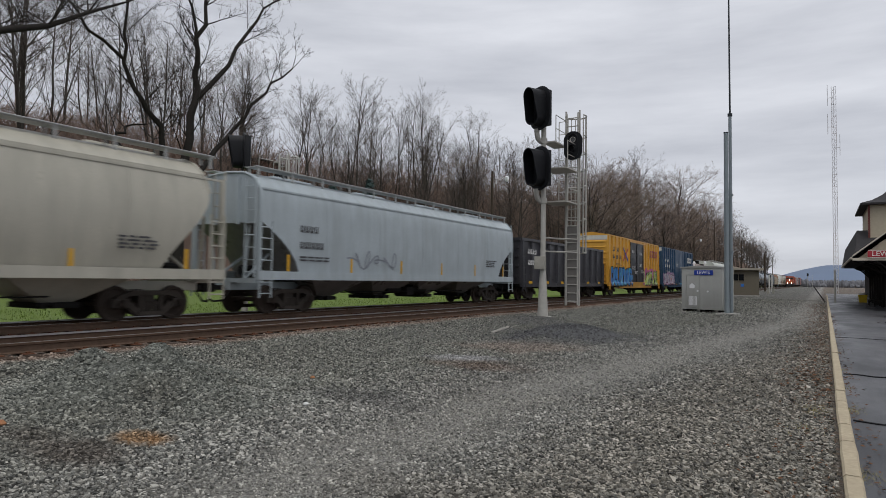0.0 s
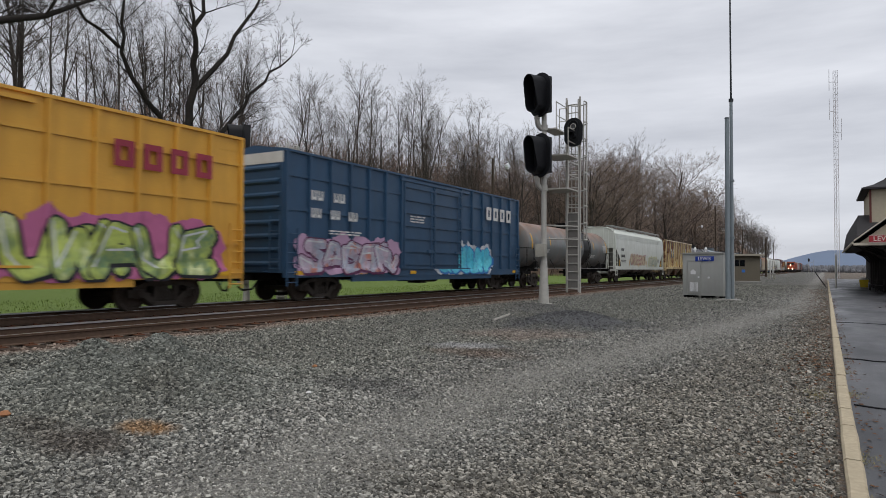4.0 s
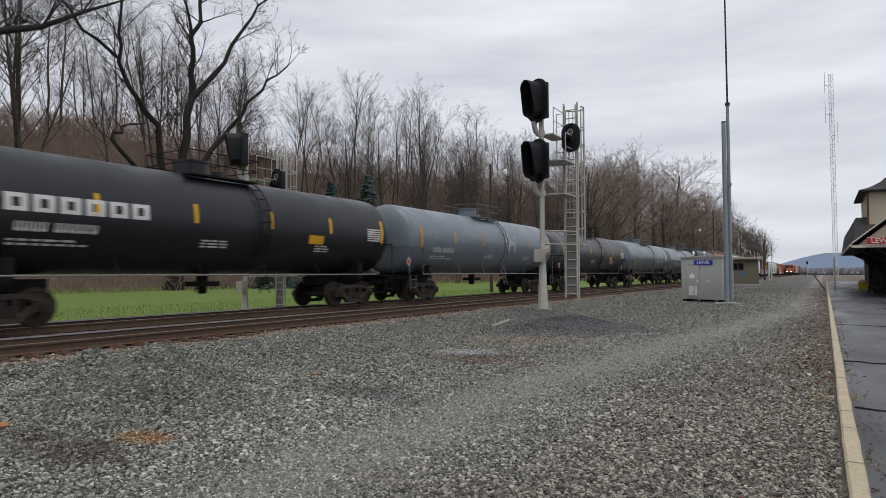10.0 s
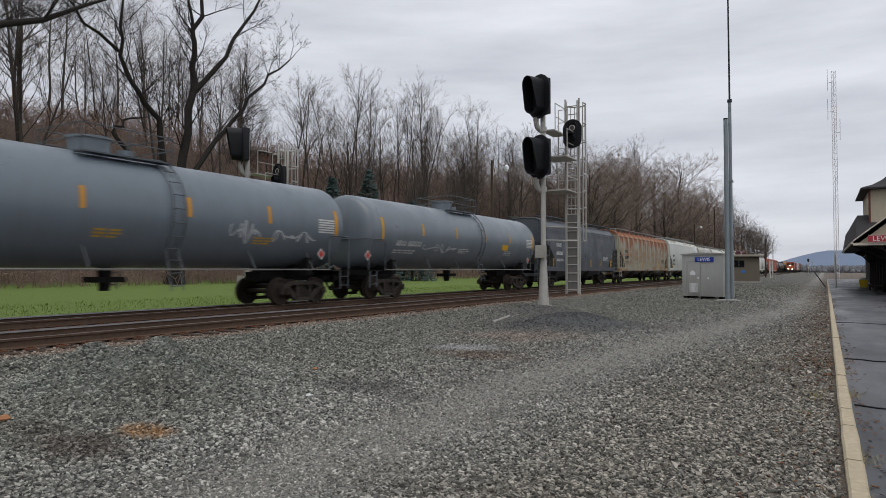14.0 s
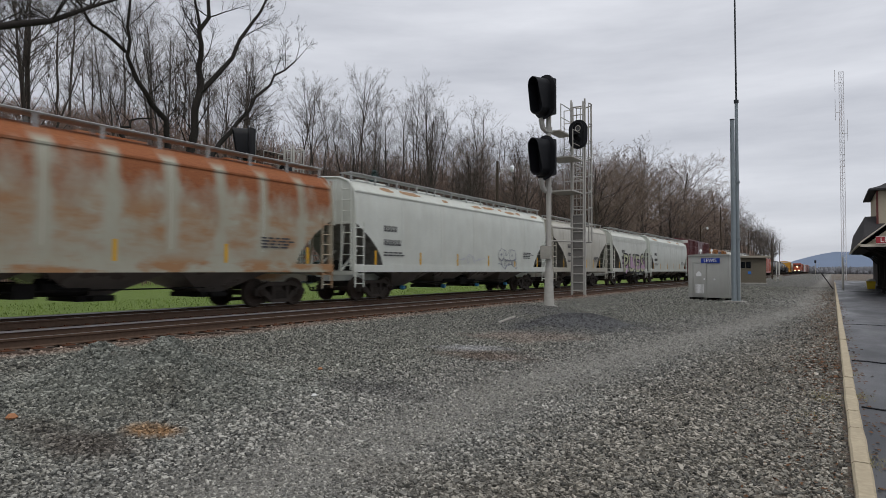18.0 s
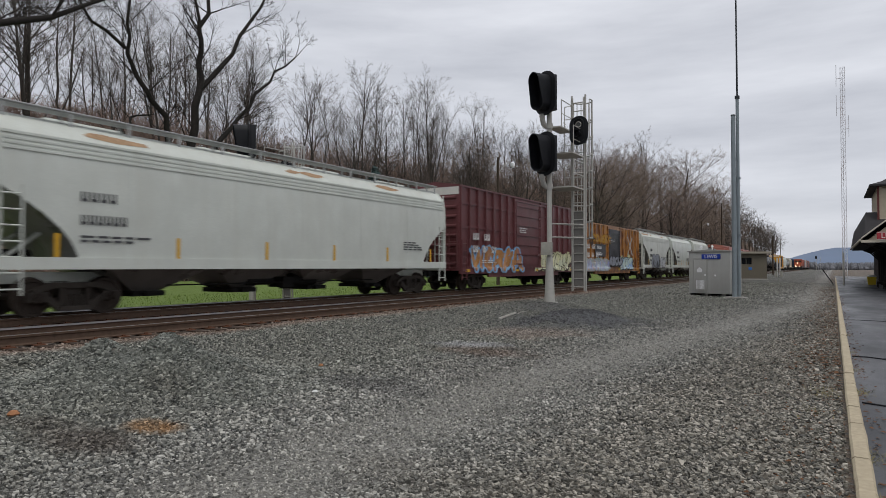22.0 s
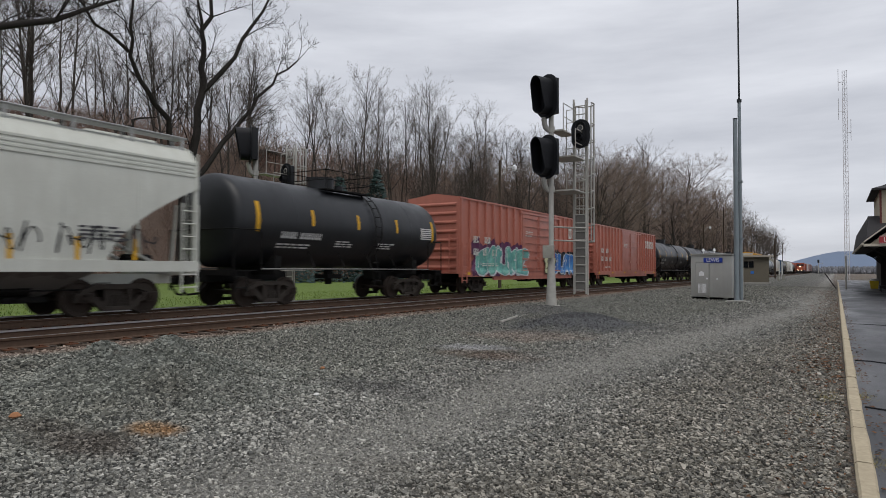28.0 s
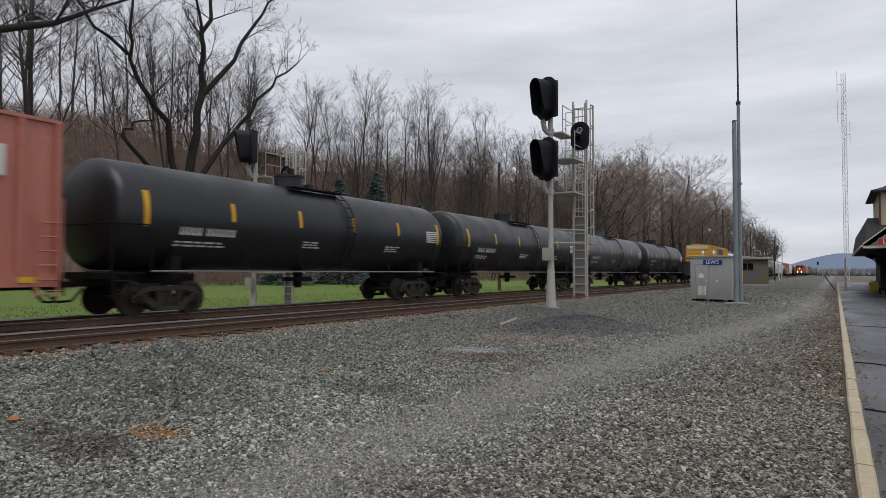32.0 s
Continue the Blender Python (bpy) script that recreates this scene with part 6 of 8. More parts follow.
def signal_mast(at, turn, label):
    """Steel mast with two main heads, a small marker head and a caged ladder behind."""
    s = thing("railway_signal", label, "railway signal", pose(*at), group="railway signals")
    g = Geo().pipe([(0, 0, 0), (0, 0, 0.05)], 0.32, 16).pipe([(0, 0, 0.05), (0, 0, 1.25), (0, 0, 1.75)], [0.20, 0.145, 0.11], 16)
    part("base", g, M_GALV, s, "flared cast base")
    part("mast", Geo().tube((0, 0, 1.7), (0, 0, 8.0), 0.096, n=16), M_GALV, s)
    part("junction_box", Geo().slab(-0.22, 0.16, -0.32, -0.08, 1.78, 2.25, 0.02), M_BOXGREY, s, "grey cable junction box")
    for z in (7.76, 5.52):
        g = Geo().pipe([(0, 0, z - 1.20), (-0.10, -0.06, z - 1.22), (-0.17, -0.14, z - 1.12), (-0.19, -0.20, z - 0.96), (-0.19, -0.22, z - 0.76)], [0.10, 0.10, 0.10, 0.095, 0.09], 10).tube((0, 0, z - 1.30), (0, 0, z - 1.10), 0.135, n=12)
        g.tube((-0.19, -0.22, z - 0.88), (-0.19, -0.22, z - 0.82), 0.11, n=12)
        part("elbow_bracket", g, M_GALV, s)
        signal_head(s, pose(-0.05, -0.30, z - 0.02, 0, 0, turn), 1.10, 1.64, (0.45, 0.0, -0.45), 0.60)
    small = signal_head(s, pose(0.80, 0.95, 6.5, 0, 0, turn + 28), 0.72, 1.10, (0.22,), 0.06)
    ring = [(0.10 * math.cos(a), -0.03, 0.22 + 0.10 * math.sin(a)) for a in (2 * math.pi * i / 16 for i in range(17))]
    part("lamp_ring", Geo().pipe(ring, 0.014, 6), M_GALV, small)
    tilt = Geo().pipe([(0, -0.02, -0.16), (-0.02, -0.25, -0.14)], [0.12, 0.13], 12, cap=False)
    part("small_hood", tilt, M_SIGNAL, small)
    # ladder, platforms and safety cage
    lx0, lx1, ly = 0.42, 0.86, 1.35
    g = Geo()
    ladder(g, ly, lx0, lx1, 0.45, 7.85, 23, 0.022, axis="x")
    part("ladder", g, M_GALV, s)
    for x in (lx0 - 0.05, lx1 + 0.05):
        part("ladder_post", Geo().tube((x, ly + 0.06, 0.42), (x, ly + 0.06, 7.95), 0.036, n=8), M_GALV, s)
    part("climb_guard", Geo().box(lx0 + 0.02, lx1 - 0.02, ly + 0.03, ly + 0.045, 0.62, 3.5), M_GUARD, s, "grey climb-guard plate on the ladder")
    g = Geo()
    cx = (lx0 + lx1) / 2
    def hoop(z, r0=0.40):
        return [(cx + r0 * math.cos(a), ly + 0.42 + 0.42 * math.sin(a), z) for a in (radians(205 - 23.0 * i) for i in range(11))]
    zs = (2.45, 3.1, 3.75, 4.4, 5.05, 5.7, 6.35, 7.0, 7.8)
    for z in zs:
        g.pipe(hoop(z), 0.028, 5)
    for k in range(0, 11):
        g.tube(hoop(2.45)[k], hoop(7.8)[k], 0.017, n=5)
    part("safety_cage", g, M_GALV, s)
    g = Geo()
    for z in (2.95, 2.45):
        g.tube((0, 0, z), (lx0, ly, z), 0.025, n=6).tube((0, 0, z), (lx1, ly, z), 0.025, n=6)
    part("stay", g, M_GALV, s)
    for z in (4.30, 5.55, 6.55):
        far = 0.40 if z > 6 else lx1
        g = Geo().box(-0.1, far, 0.12, ly, z - 0.03, z + 0.02)
        p = part("platform", g, M_GALV, s)
        r = Geo()
        for x, y in ((lx0, ly), (lx1, ly), (far, 0.2), (0.1, ly)):
            r.tube((x, y, z), (x, y, z + 1.0), 0.018, n=5)
        r.pipe([(0.1, ly, z + 1.0), (far, ly, z + 1.0), (far, 0.2, z + 1.0)], 0.018, 5)
        r.pipe([(0.1, ly, z + 0.5), (far, ly, z + 0.5), (far, 0.2, z + 0.5)], 0.016, 5)
        part("railing", r, M_GALV, p)
    return s


def build_signals():
    signal_mast((-8.97, 22.6, level(-8.97, 22.6) - 0.02), -25, "tall grey signal mast with black heads and caged ladder")
    z = level(-20.9, 19.2)
    s = signal_mast((-20.9, 19.3, z - 0.85), -36, "grey signal mast with black heads beyond the train")
    part("footing", Geo().slab(-0.5, 0.5, -0.5, 0.5, 0.5, 0.95, 0.05), M_KERB_CONC, s, "concrete footing")
    # small signals far down the line
    for x, y in ((-6.6, 345.0),):
        f = thing("railway_signal", "distant black signal head on a slim mast", "railway signal", (x, y, level(x, y)), group="railway signals")
        part("mast", Geo().tube((0, 0, 0), (0, 0, 6.2), 0.12, n=8), M_GALV, f)
        part("backplate", Geo().prism([(u, v + 6.0) for u, v in oval(0.8, 1.5)], "y", -0.3, -0.25), M_SIGNAL, f)
        part("hood", Geo().slab(-0.26, 0.26, -0.75, -0.3, 5.5, 6.6, 0.05), M_SIGNAL, f)
        part("platform", Geo().box(-0.1, 1.9, 0, 0.6, 4.9, 5.0).tube((1.8, 0.3, 0), (1.8, 0.3, 6.0), 0.06, n=6), M_GALV, f)


M_KERB_CONC = plain("footing_concrete", (0.40, 0.39, 0.36), 0.85, 0, 12, 0.3, 0.3)


def lettering(text, size, material, parent, at, name="lettering"):
    cu = bpy.data.curves.new(name, "FONT")
    cu.body, cu.size, cu.align_x, cu.align_y, cu.extrude = text, size, "CENTER", "CENTER", 0.004
    tmp = bpy.data.objects.new(name, cu)
    me = bpy.data.meshes.new_from_object(tmp)
    bpy.data.objects.remove(tmp)
    me.materials.append(material)
    return part(name, me, None, parent, at=at)


# ---------- signal cabinet, poles, hut ----------
def build_cabinet():
    steel = paint("cabinet_aluminium", (0.42, 0.42, 0.39), (0.22, 0.21, 0.19), 0.35, 0.45, 0.35)
    blue = plain("sign_blue", (0.02, 0.05, 0.30), 0.45, 0, 10, 0.15, 0.02)
    white = plain("sign_white", (0.78, 0.78, 0.78), 0.5, 0, 10, 0.1, 0.02)
    c = thing("signal_cabinet", "grey metal signal cabinet with a blue name sign", "equipment cabinet", pose(-6.93, 38.35, 0.0, 0, 0, -20))
    w, d, h = 2.36, 1.28, 2.42
    part("body", Geo().slab(0, w, 0, d, 0.14, h, 0.015), steel, c)
    part("roof", Geo().prism([(-0.06, h), (w + 0.06, h), (w + 0.06, h + 0.05), (w / 2, h + 0.13), (-0.06, h + 0.05)], "y", -0.06, d + 0.06), steel, c)
    part("skid", Geo().box(0.05, 0.25, 0.05, d - 0.05, 0.0, 0.14).box(w - 0.25, w - 0.05, 0.05, d - 0.05, 0.0, 0.14).box(w / 2 - 0.1, w / 2 + 0.1, 0.05, d - 0.05, 0, 0.14), M_UNDER, c)
    door = part("door", Geo().slab(0.32, 1.06, -0.022, 0.002, 0.24, 2.02, 0.008), steel, c)
    g = Geo().box(0.28, 0.32, -0.03, 0.0, 0.20, 2.06).box(1.06, 1.10, -0.03, 0.0, 0.20, 2.06).box(0.28, 1.10, -0.03, 0.0, 2.02, 2.06)
    part("door_frame", g, steel, c)
    for i in range(7):
        part("louvre", Geo().box(0.46 + i * 0.07, 0.50 + i * 0.07, -0.03, -0.022, 0.36, 0.86), white, door)
    part("notice", Geo().box(0.50, 0.80, -0.028, -0.022, 1.30, 1.48).prism([(0.52, 1.48), (0.78, 1.48), (0.65, 1.58)], "y", -0.028, -0.022), white, door)
    part("handle", Geo().tube((0.98, -0.05, 1.15), (0.98, -0.02, 1.15), 0.05, n=10), white, door)
    part("vent_cap", Geo().tube((1.55, -0.04, 1.13), (1.55, 0, 1.13), 0.05, n=10), white, c)
    sign = part("name_sign", Geo().slab(0.78, 1.86, -0.035, -0.012, 2.02, 2.29, 0.004), blue, c, "blue sign with white letters")
    lettering("LEWIS", 0.27, white, sign, pose(1.32, -0.042, 2.155, 90))
    for x, y in ((0.1, d - 0.1), (0.75, d - 0.1)):
        part("roof_finial", Geo().tube((x, y, h), (x, y, h + 0.28), 0.03, n=8).tube((x, y, h + 0.28), (x, y, h + 0.42), 0.09, 0.03, n=8), white, c)
    # paving slab in front of the cabinet's corner
    solid("concrete_slab", Geo().slab(-0.5, 0.5, -0.3, 0.3, -0.05, 0.06, 0.02), M_KERB_CONC, "small pale concrete slab beside the cabinet", "slab", pose(-4.3, 36.4, 0, 0, 0, -20))


def build_poles():
    grey = plain("pole_grey", (0.25, 0.29, 0.31), 0.5, 0.4, 5, 0.2, 0.04)
    dark = plain("antenna_rod", (0.035, 0.04, 0.045), 0.5, 0.3, 5, 0.2, 0.04)
    wood = plain("weathered_pole_wood", (0.085, 0.065, 0.05), 0.9, 0, 7, 0.35, 0.25)
    p = thing("steel_pole", "plain grey galvanised steel pole beside the cabinet", "pole", (-4.36, 36.55, 0))
    part("shaft", Geo().pipe([(0, 0, 0), (0, 0, 9.45)], [0.125, 0.105], 14), grey, p)
    part("cap", Geo().tube((0, 0, 9.45), (0, 0, 9.5), 0.115, n=14), dark, p)
    part("flange", Geo().slab(-0.2, 0.2, -0.2, 0.2, 0, 0.04, 0.01), grey, p)
    p = thing("antenna_mast", "slim grey antenna mast with a dark whip rod", "antenna mast", (-4.22, 37.1, 0))
    part("shaft", Geo().pipe([(0, 0, 0), (0, 0, 10.5)], [0.10, 0.08], 14), grey, p)
    part("collar", Geo().tube((0, 0, 10.45), (0, 0, 10.6), 0.12, n=12), dark, p)
    part("whip", Geo().pipe([(0, 0, 10.5), (-0.03, 0, 19.5)], [0.05, 0.035], 8), dark, p)
    for z in (3.2, 6.2):
        part("cable_clamp", Geo().box(-0.13, 0.13, -0.13, 0.13, z, z + 0.1), grey, p)
    for x, y, h, lamp in ((-20.2, 149.0, 15.3, 0), (-22.0, 220.0, 14.5, 0), (-25.5, 52.0, 11.5, 1), (-21.5, 132.0, 10.6, 1), (-9.9, 140.0, 7.6, 0), (-18.4, 300.0, 13.0, 0)):
        u = thing("utility_pole", "street lamp on a weathered wooden pole" if lamp else "weathered wooden utility pole", "street lamp" if lamp else "utility pole", (x, y, level(x, y) - 0.1), group="utility poles")
        part("shaft", Geo().pipe([(0, 0, 0), (0, 0, h)], [0.16, 0.11], 9), wood, u)
        if lamp:
            part("arm", Geo().pipe([(0, 0, h - 1.5), (0.5, 0.3, h - 0.7), (1.1, 0.7, h - 0.5)], 0.035, 6), M_GALV, u)
            part("lamp_head", Geo().pipe([(1.1, 0.7, h - 0.42), (1.1, 0.7, h - 0.55), (1.1, 0.7, h - 0.78), (1.1, 0.7, h - 0.95)], [0.08, 0.21, 0.20, 0.06], 12), white_glass(), u, "pale globe lamp")
        else:
            part("crossarm", Geo().box(-0.06, 0.06, -0.9, 0.9, h - 0.6, h - 0.45), wood, u)


def white_glass():
    m = bpy.data.materials.get("lamp_globe")
    return m or plain("lamp_globe", (0.72, 0.74, 0.76), 0.25, 0, 10, 0.08, 0.01)


def build_hut():
    wall = plain("hut_block", (0.17, 0.15, 0.115), 0.85, 0, 6, 0.2, 0.15)
    trim = plain("hut_trim", (0.34, 0.31, 0.25), 0.7, 0, 6, 0.2, 0.1)
    glass = plain("dark_window", (0.012, 0.014, 0.016), 0.1, 0, 6, 0.1, 0.0)
    blue = plain("hut_sign_blue", (0.04, 0.16, 0.50), 0.5, 0, 6, 0.1, 0.02)
    h = thing("equipment_hut", "flat-roofed dark tan equipment hut beside the track", "hut", pose(-7.0, 89.6, 0, 0, 0, 16))
    part("wall", Geo().slab(-5.4, 0, 0, 7.0, 0, 3.25, 0.02), wall, h)
    part("roof", Geo().slab(-5.8, 0.45, -0.45, 7.3, 3.25, 3.5, 0.02), trim, h)
    w = part("window", Geo().box(-3.0, -1.75, -0.03, 0.0, 1.95, 2.75), glass, h)
    part("window_frame", Geo().box(-3.06, -3.0, -0.05, 0, 1.9, 2.8).box(-1.75, -1.69, -0.05, 0, 1.9, 2.8).box(-3.06, -1.69, -0.05, 0, 2.75, 2.81).box(-3.06, -1.69, -0.05, 0, 1.89, 1.95).box(-2.4, -2.35, -0.05, 0, 1.95, 2.75), wall, w)
    part("notice", Geo().slab(-2.1, -1.72, -0.03, 0, 1.2, 1.55, 0.01), blue, h, "small blue notice")
    part("plinth", Geo().slab(-5.5, 0.08, -0.1, 7.1, -0.1, 0.14, 0.02), M_KERB_CONC, h)
    white = plain("marker_white", (0.62, 0.61, 0.58), 0.7, 0, 6, 0.2, 0.05)
    for x, y, t in ((-9.3, 142.0, 3.3), (-8.9, 143.0, 3.3)):
        solid("marker_post", Geo().pipe([(0, 0, -0.2), (0, 0, t), (0, 0, t + 0.08)], [0.13, 0.13, 0.05], 8), white, "white painted marker post beside the track", "post", (x, y, 0), group="marker posts")
    for x, y in ((-7.9, 118.0), (-7.2, 119.0)):
        solid("junction_pedestal", Geo().slab(-0.2, 0.2, -0.15, 0.15, 0, 0.85, 0.03).slab(-0.26, 0.26, -0.2, 0.2, 0.85, 0.95, 0.02), M_BOXGREY, "small grey trackside cable pedestal", "pedestal", (x, y, 0))
    solid("timber_stake", Geo().slab(-0.75, 0.75, -0.03, 0.03, 0.0, 0.05, 0.008), plain("pale_wood", (0.42, 0.40, 0.36), 0.85, 0, 9, 0.3, 0.2), "pale split stake lying by the mound", "stake", pose(-8.6, 18.2, level(-8.6, 18.2) + 0.05, 0, -3, 96))


# ---------- station at the platform ----------
def build_station():
    wall = plain("station_cream_boards", (0.50, 0.44, 0.33), 0.75, 0, 4, 0.15, 0.1)
    trimc = plain("station_cream_trim", (0.60, 0.55, 0.45), 0.6, 0, 5, 0.15, 0.05)
    roof = plain("station_slate", (0.040, 0.038, 0.040), 0.7, 0, 9, 0.35, 0.3)
    dark = plain("station_dark_timber_shade", (0.022, 0.018, 0.016), 0.7, 0, 9, 0.35, 0.1)
    maroon = plain("station_maroon", (0.16, 0.05, 0.045), 0.6, 0, 9, 0.2, 0.05)
    red = plain("station_sign_red", (0.36, 0.035, 0.045), 0.5, 0, 6, 0.15, 0.02)
    white = plain("station_sign_white", (0.74, 0.72, 0.68), 0.5, 0, 6, 0.1, 0.02)
    glass = plain("station_glass", (0.02, 0.022, 0.025), 0.08, 0, 6, 0.1, 0.0)
    s = thing("station_house", "cream railway station with slate roofs, canopy and corner tower", "station", (0.28, 48.0, 0.0))
    xl, xr, apex = 1.25, 5.75, 3.5
    ze, za, depth = 3.30, 5.15, 26.0
    # canopy: gable end towards the viewer
    part("gable_wall", Geo().prism([(xl + 0.35, ze), (xr - 0.35, ze), (apex, za - 0.28)], "y", 0.35, 0.5), wall, s)
    for a, b in (((xl, ze), (apex, za)), ((xr, ze), (apex, za))):
        g = Geo().prism([a, b, (b[0], b[1] + 0.14), (a[0], a[1] + 0.14)], "y", 0.0, depth)
        part("canopy_roof", g, roof, s, "dark slate canopy roof")
        part("bargeboard", Geo().prism([(a[0], a[1] + 0.05), (b[0], b[1] + 0.05), (b[0], b[1] + 0.15), (a[0], a[1] + 0.15)], "y", -0.06, -0.002), trimc, s)
    part("gutter", Geo().tube((xl - 0.05, 0, ze - 0.02), (xl - 0.05, depth, ze - 0.02), 0.08, n=8), trimc, s)
    part("tie_beam", Geo().box(xl, xr, -0.05, 0.12, ze - 0.18, ze - 0.02), trimc, s)
    part("soffit", Geo().box(xl + 0.05, xr, 0.15, depth, ze - 0.12, ze - 0.06), dark, s)
    sign = part("station_sign", Geo().slab(2.05, 5.0, -0.16, -0.09, 3.28, 3.76, 0.01), red, s, "red name board with white letters")
    part("sign_border", Geo().box(2.05, 5.0, -0.168, -0.16, 3.72, 3.75).box(2.05, 5.0, -0.168, -0.16, 3.29, 3.32), white, sign)
    lettering("LEWISTOWN", 0.42, white, sign, pose(3.52, -0.17, 3.52, 90))
    for i in range(9):
        y = 0.3 + i * 3.1
        post = part("canopy_post", Geo().slab(3.36, 3.62, y - 0.13, y + 0.13, 0, ze - 0.1, 0.02), dark, s)
        part("bracket", Geo().pipe([(3.36, y, 2.3), (2.8, y, 2.9), (2.2, y, ze - 0.12)], 0.06, 6).pipe([(3.62, y, 2.3), (4.2, y, 2.9), (4.8, y, ze - 0.12)], 0.06, 6), dark, post)
    part("down_pipe", Geo().pipe([(xl - 0.05, 0.5, ze - 0.1), (2.6, 1.2, 2.5), (3.3, 1.3, 2.2), (3.3, 1.3, 0.1)], 0.05, 6), dark, s)
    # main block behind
    # wall takes the near-black timber colour to paint in the canopy's shade
    part("wall", Geo().box(4.6, 16.0, 4.0, 60.0, 0, 4.2), dark, s, "station wall, canopy shade put into its near-black colour")
    for i in range(8):
        y = 6.0 + i * 4.2
        w = part("window", Geo().box(4.55, 4.62, y, y + 1.5, 0.9, 2.8), glass, s)
        part("window_frame", Geo().box(4.52, 4.6, y - 0.12, y, 0.8, 2.95).box(4.52, 4.6, y + 1.5, y + 1.62, 0.8, 2.95).box(4.52, 4.6, y, y + 1.5, 2.8, 2.95), maroon, w)
    part("main_roof", Geo().loft([[(1.9, 14, 4.15), (16, 14, 4.15), (16, 60, 4.15), (1.9, 60, 4.15)], [(2.2, 18.5, 6.3), (14, 18.5, 6.3), (14, 56, 6.3), (2.2, 56, 6.3)]]), roof, s)
    # tower storey with its flared roof
    part("tower_wall", Geo().box(3.0, 10.5, 17.0, 27.0, 5.2, 8.40), wall, s)
    part("tower_corner", Geo().box(2.95, 3.10, 16.95, 17.1, 5.2, 8.40), maroon, s)
    w = part("window", Geo().box(5.0, 6.2, 16.96, 17.02, 6.8, 8.2), glass, s)
    part("window_frame", Geo().box(4.85, 5.0, 16.9, 17.0, 6.65, 8.32).box(6.2, 6.35, 16.9, 17.0, 6.65, 8.32).box(4.7, 6.5, 16.88, 17.0, 8.2, 8.32), maroon, w)
    cx, cy = 6.75, 22.0
    rings = []
    for k, z in ((1.0, 8.33), (1.0, 8.47), (0.80, 8.80), (0.62, 9.30), (0.48, 9.90), (0.40, 10.50), (0.37, 10.75)):
        a, b = 4.35 * k, 5.6 * k
        rings.append([(cx - a, cy - b, z), (cx + a, cy - b, z), (cx + a, cy + b, z), (cx - a, cy + b, z)])
    part("tower_roof", Geo().loft(rings), roof, s, "flared dark slate tower roof")
    cr = Geo()
    for x, y in ((cx - 1.55, cy - 2.0), (cx - 0.4, cy - 2.0), (cx - 1.55, cy + 2.0)):
        cr.tube((x, y, 10.75), (x, y, 11.3), 0.09, 0.05, n=8).tube((x, y, 11.25), (x, y, 11.5), 0.13, 0.02, n=8)
    cr.tube((cx - 1.0, cy - 2, 10.75), (cx - 1.0, cy - 2, 13.15), 0.035, 0.015, n=6).box(cx - 1.6, cx + 1.6, cy - 2.03, cy - 1.97, 10.77, 11.0)
    part("roof_cresting", cr, dark, s)
    # things on the platform
    yel = plain("bin_yellow", (0.62, 0.44, 0.03), 0.5, 0, 6, 0.2, 0.02)
    b = thing("grit_bin", "yellow plastic grit bin with a grey lid", "grit bin", (3.0, 70.5, 0.01))
    part("body", Geo().loft([[(-0.28, -0.28, 0), (0.28, -0.28, 0), (0.28, 0.28, 0), (-0.28, 0.28, 0)], [(-0.36, -0.36, 0.7), (0.36, -0.36, 0.7), (0.36, 0.36, 0.7), (-0.36, 0.36, 0.7)]]), yel, b)
    part("lid", Geo().pipe([(0, 0, 0.7), (0, 0, 0.82), (0, 0, 0.9)], [0.42, 0.30, 0.08], 14), M_GALV, b)
    for i, (x, y) in enumerate(((3.2, 61.0), (3.35, 56.5))):
        k = thing("platform_bench", "dark slatted metal platform bench", "bench", (x, y, 0.0), group="platform benches")
        for j in range(4):
            part("seat_slat", Geo().box(-0.25 + j * 0.13, -0.15 + j * 0.13, -0.8, 0.8, 0.44, 0.47), dark, k)
        for j in range(3):
            part("back_slat", Geo().box(0.27, 0.30, -0.8, 0.8, 0.55 + j * 0.14, 0.65 + j * 0.14), dark, k)
        for yy in (-0.7, 0.7):
            part("leg", Geo().box(-0.22, -0.16, yy - 0.03, yy + 0.03, 0, 0.44).box(0.2, 0.26, yy - 0.03, yy + 0.03, 0, 0.95).box(-0.22, 0.26, yy - 0.03, yy + 0.03, 0.40, 0.44), dark, k)
    p = thing("platform_post", "short grey steel post at the platform edge", "post", (0.78, 65.5, 0))
    part("shaft", Geo().tube((0, 0, 0), (0, 0, 2.85), 0.07, n=10), M_GALV, p)
    part("foot", Geo().slab(-0.15, 0.15, -0.15, 0.15, 0, 0.03, 0.01), M_GALV, p)
    solid("leaning_stake", Geo().pipe([(0, 0, 0), (-0.9, 2.0, 1.4)], 0.05, 6), dark, "rusty stake leaning beside the kerb", "stake", (0.05, 68.0, 0))


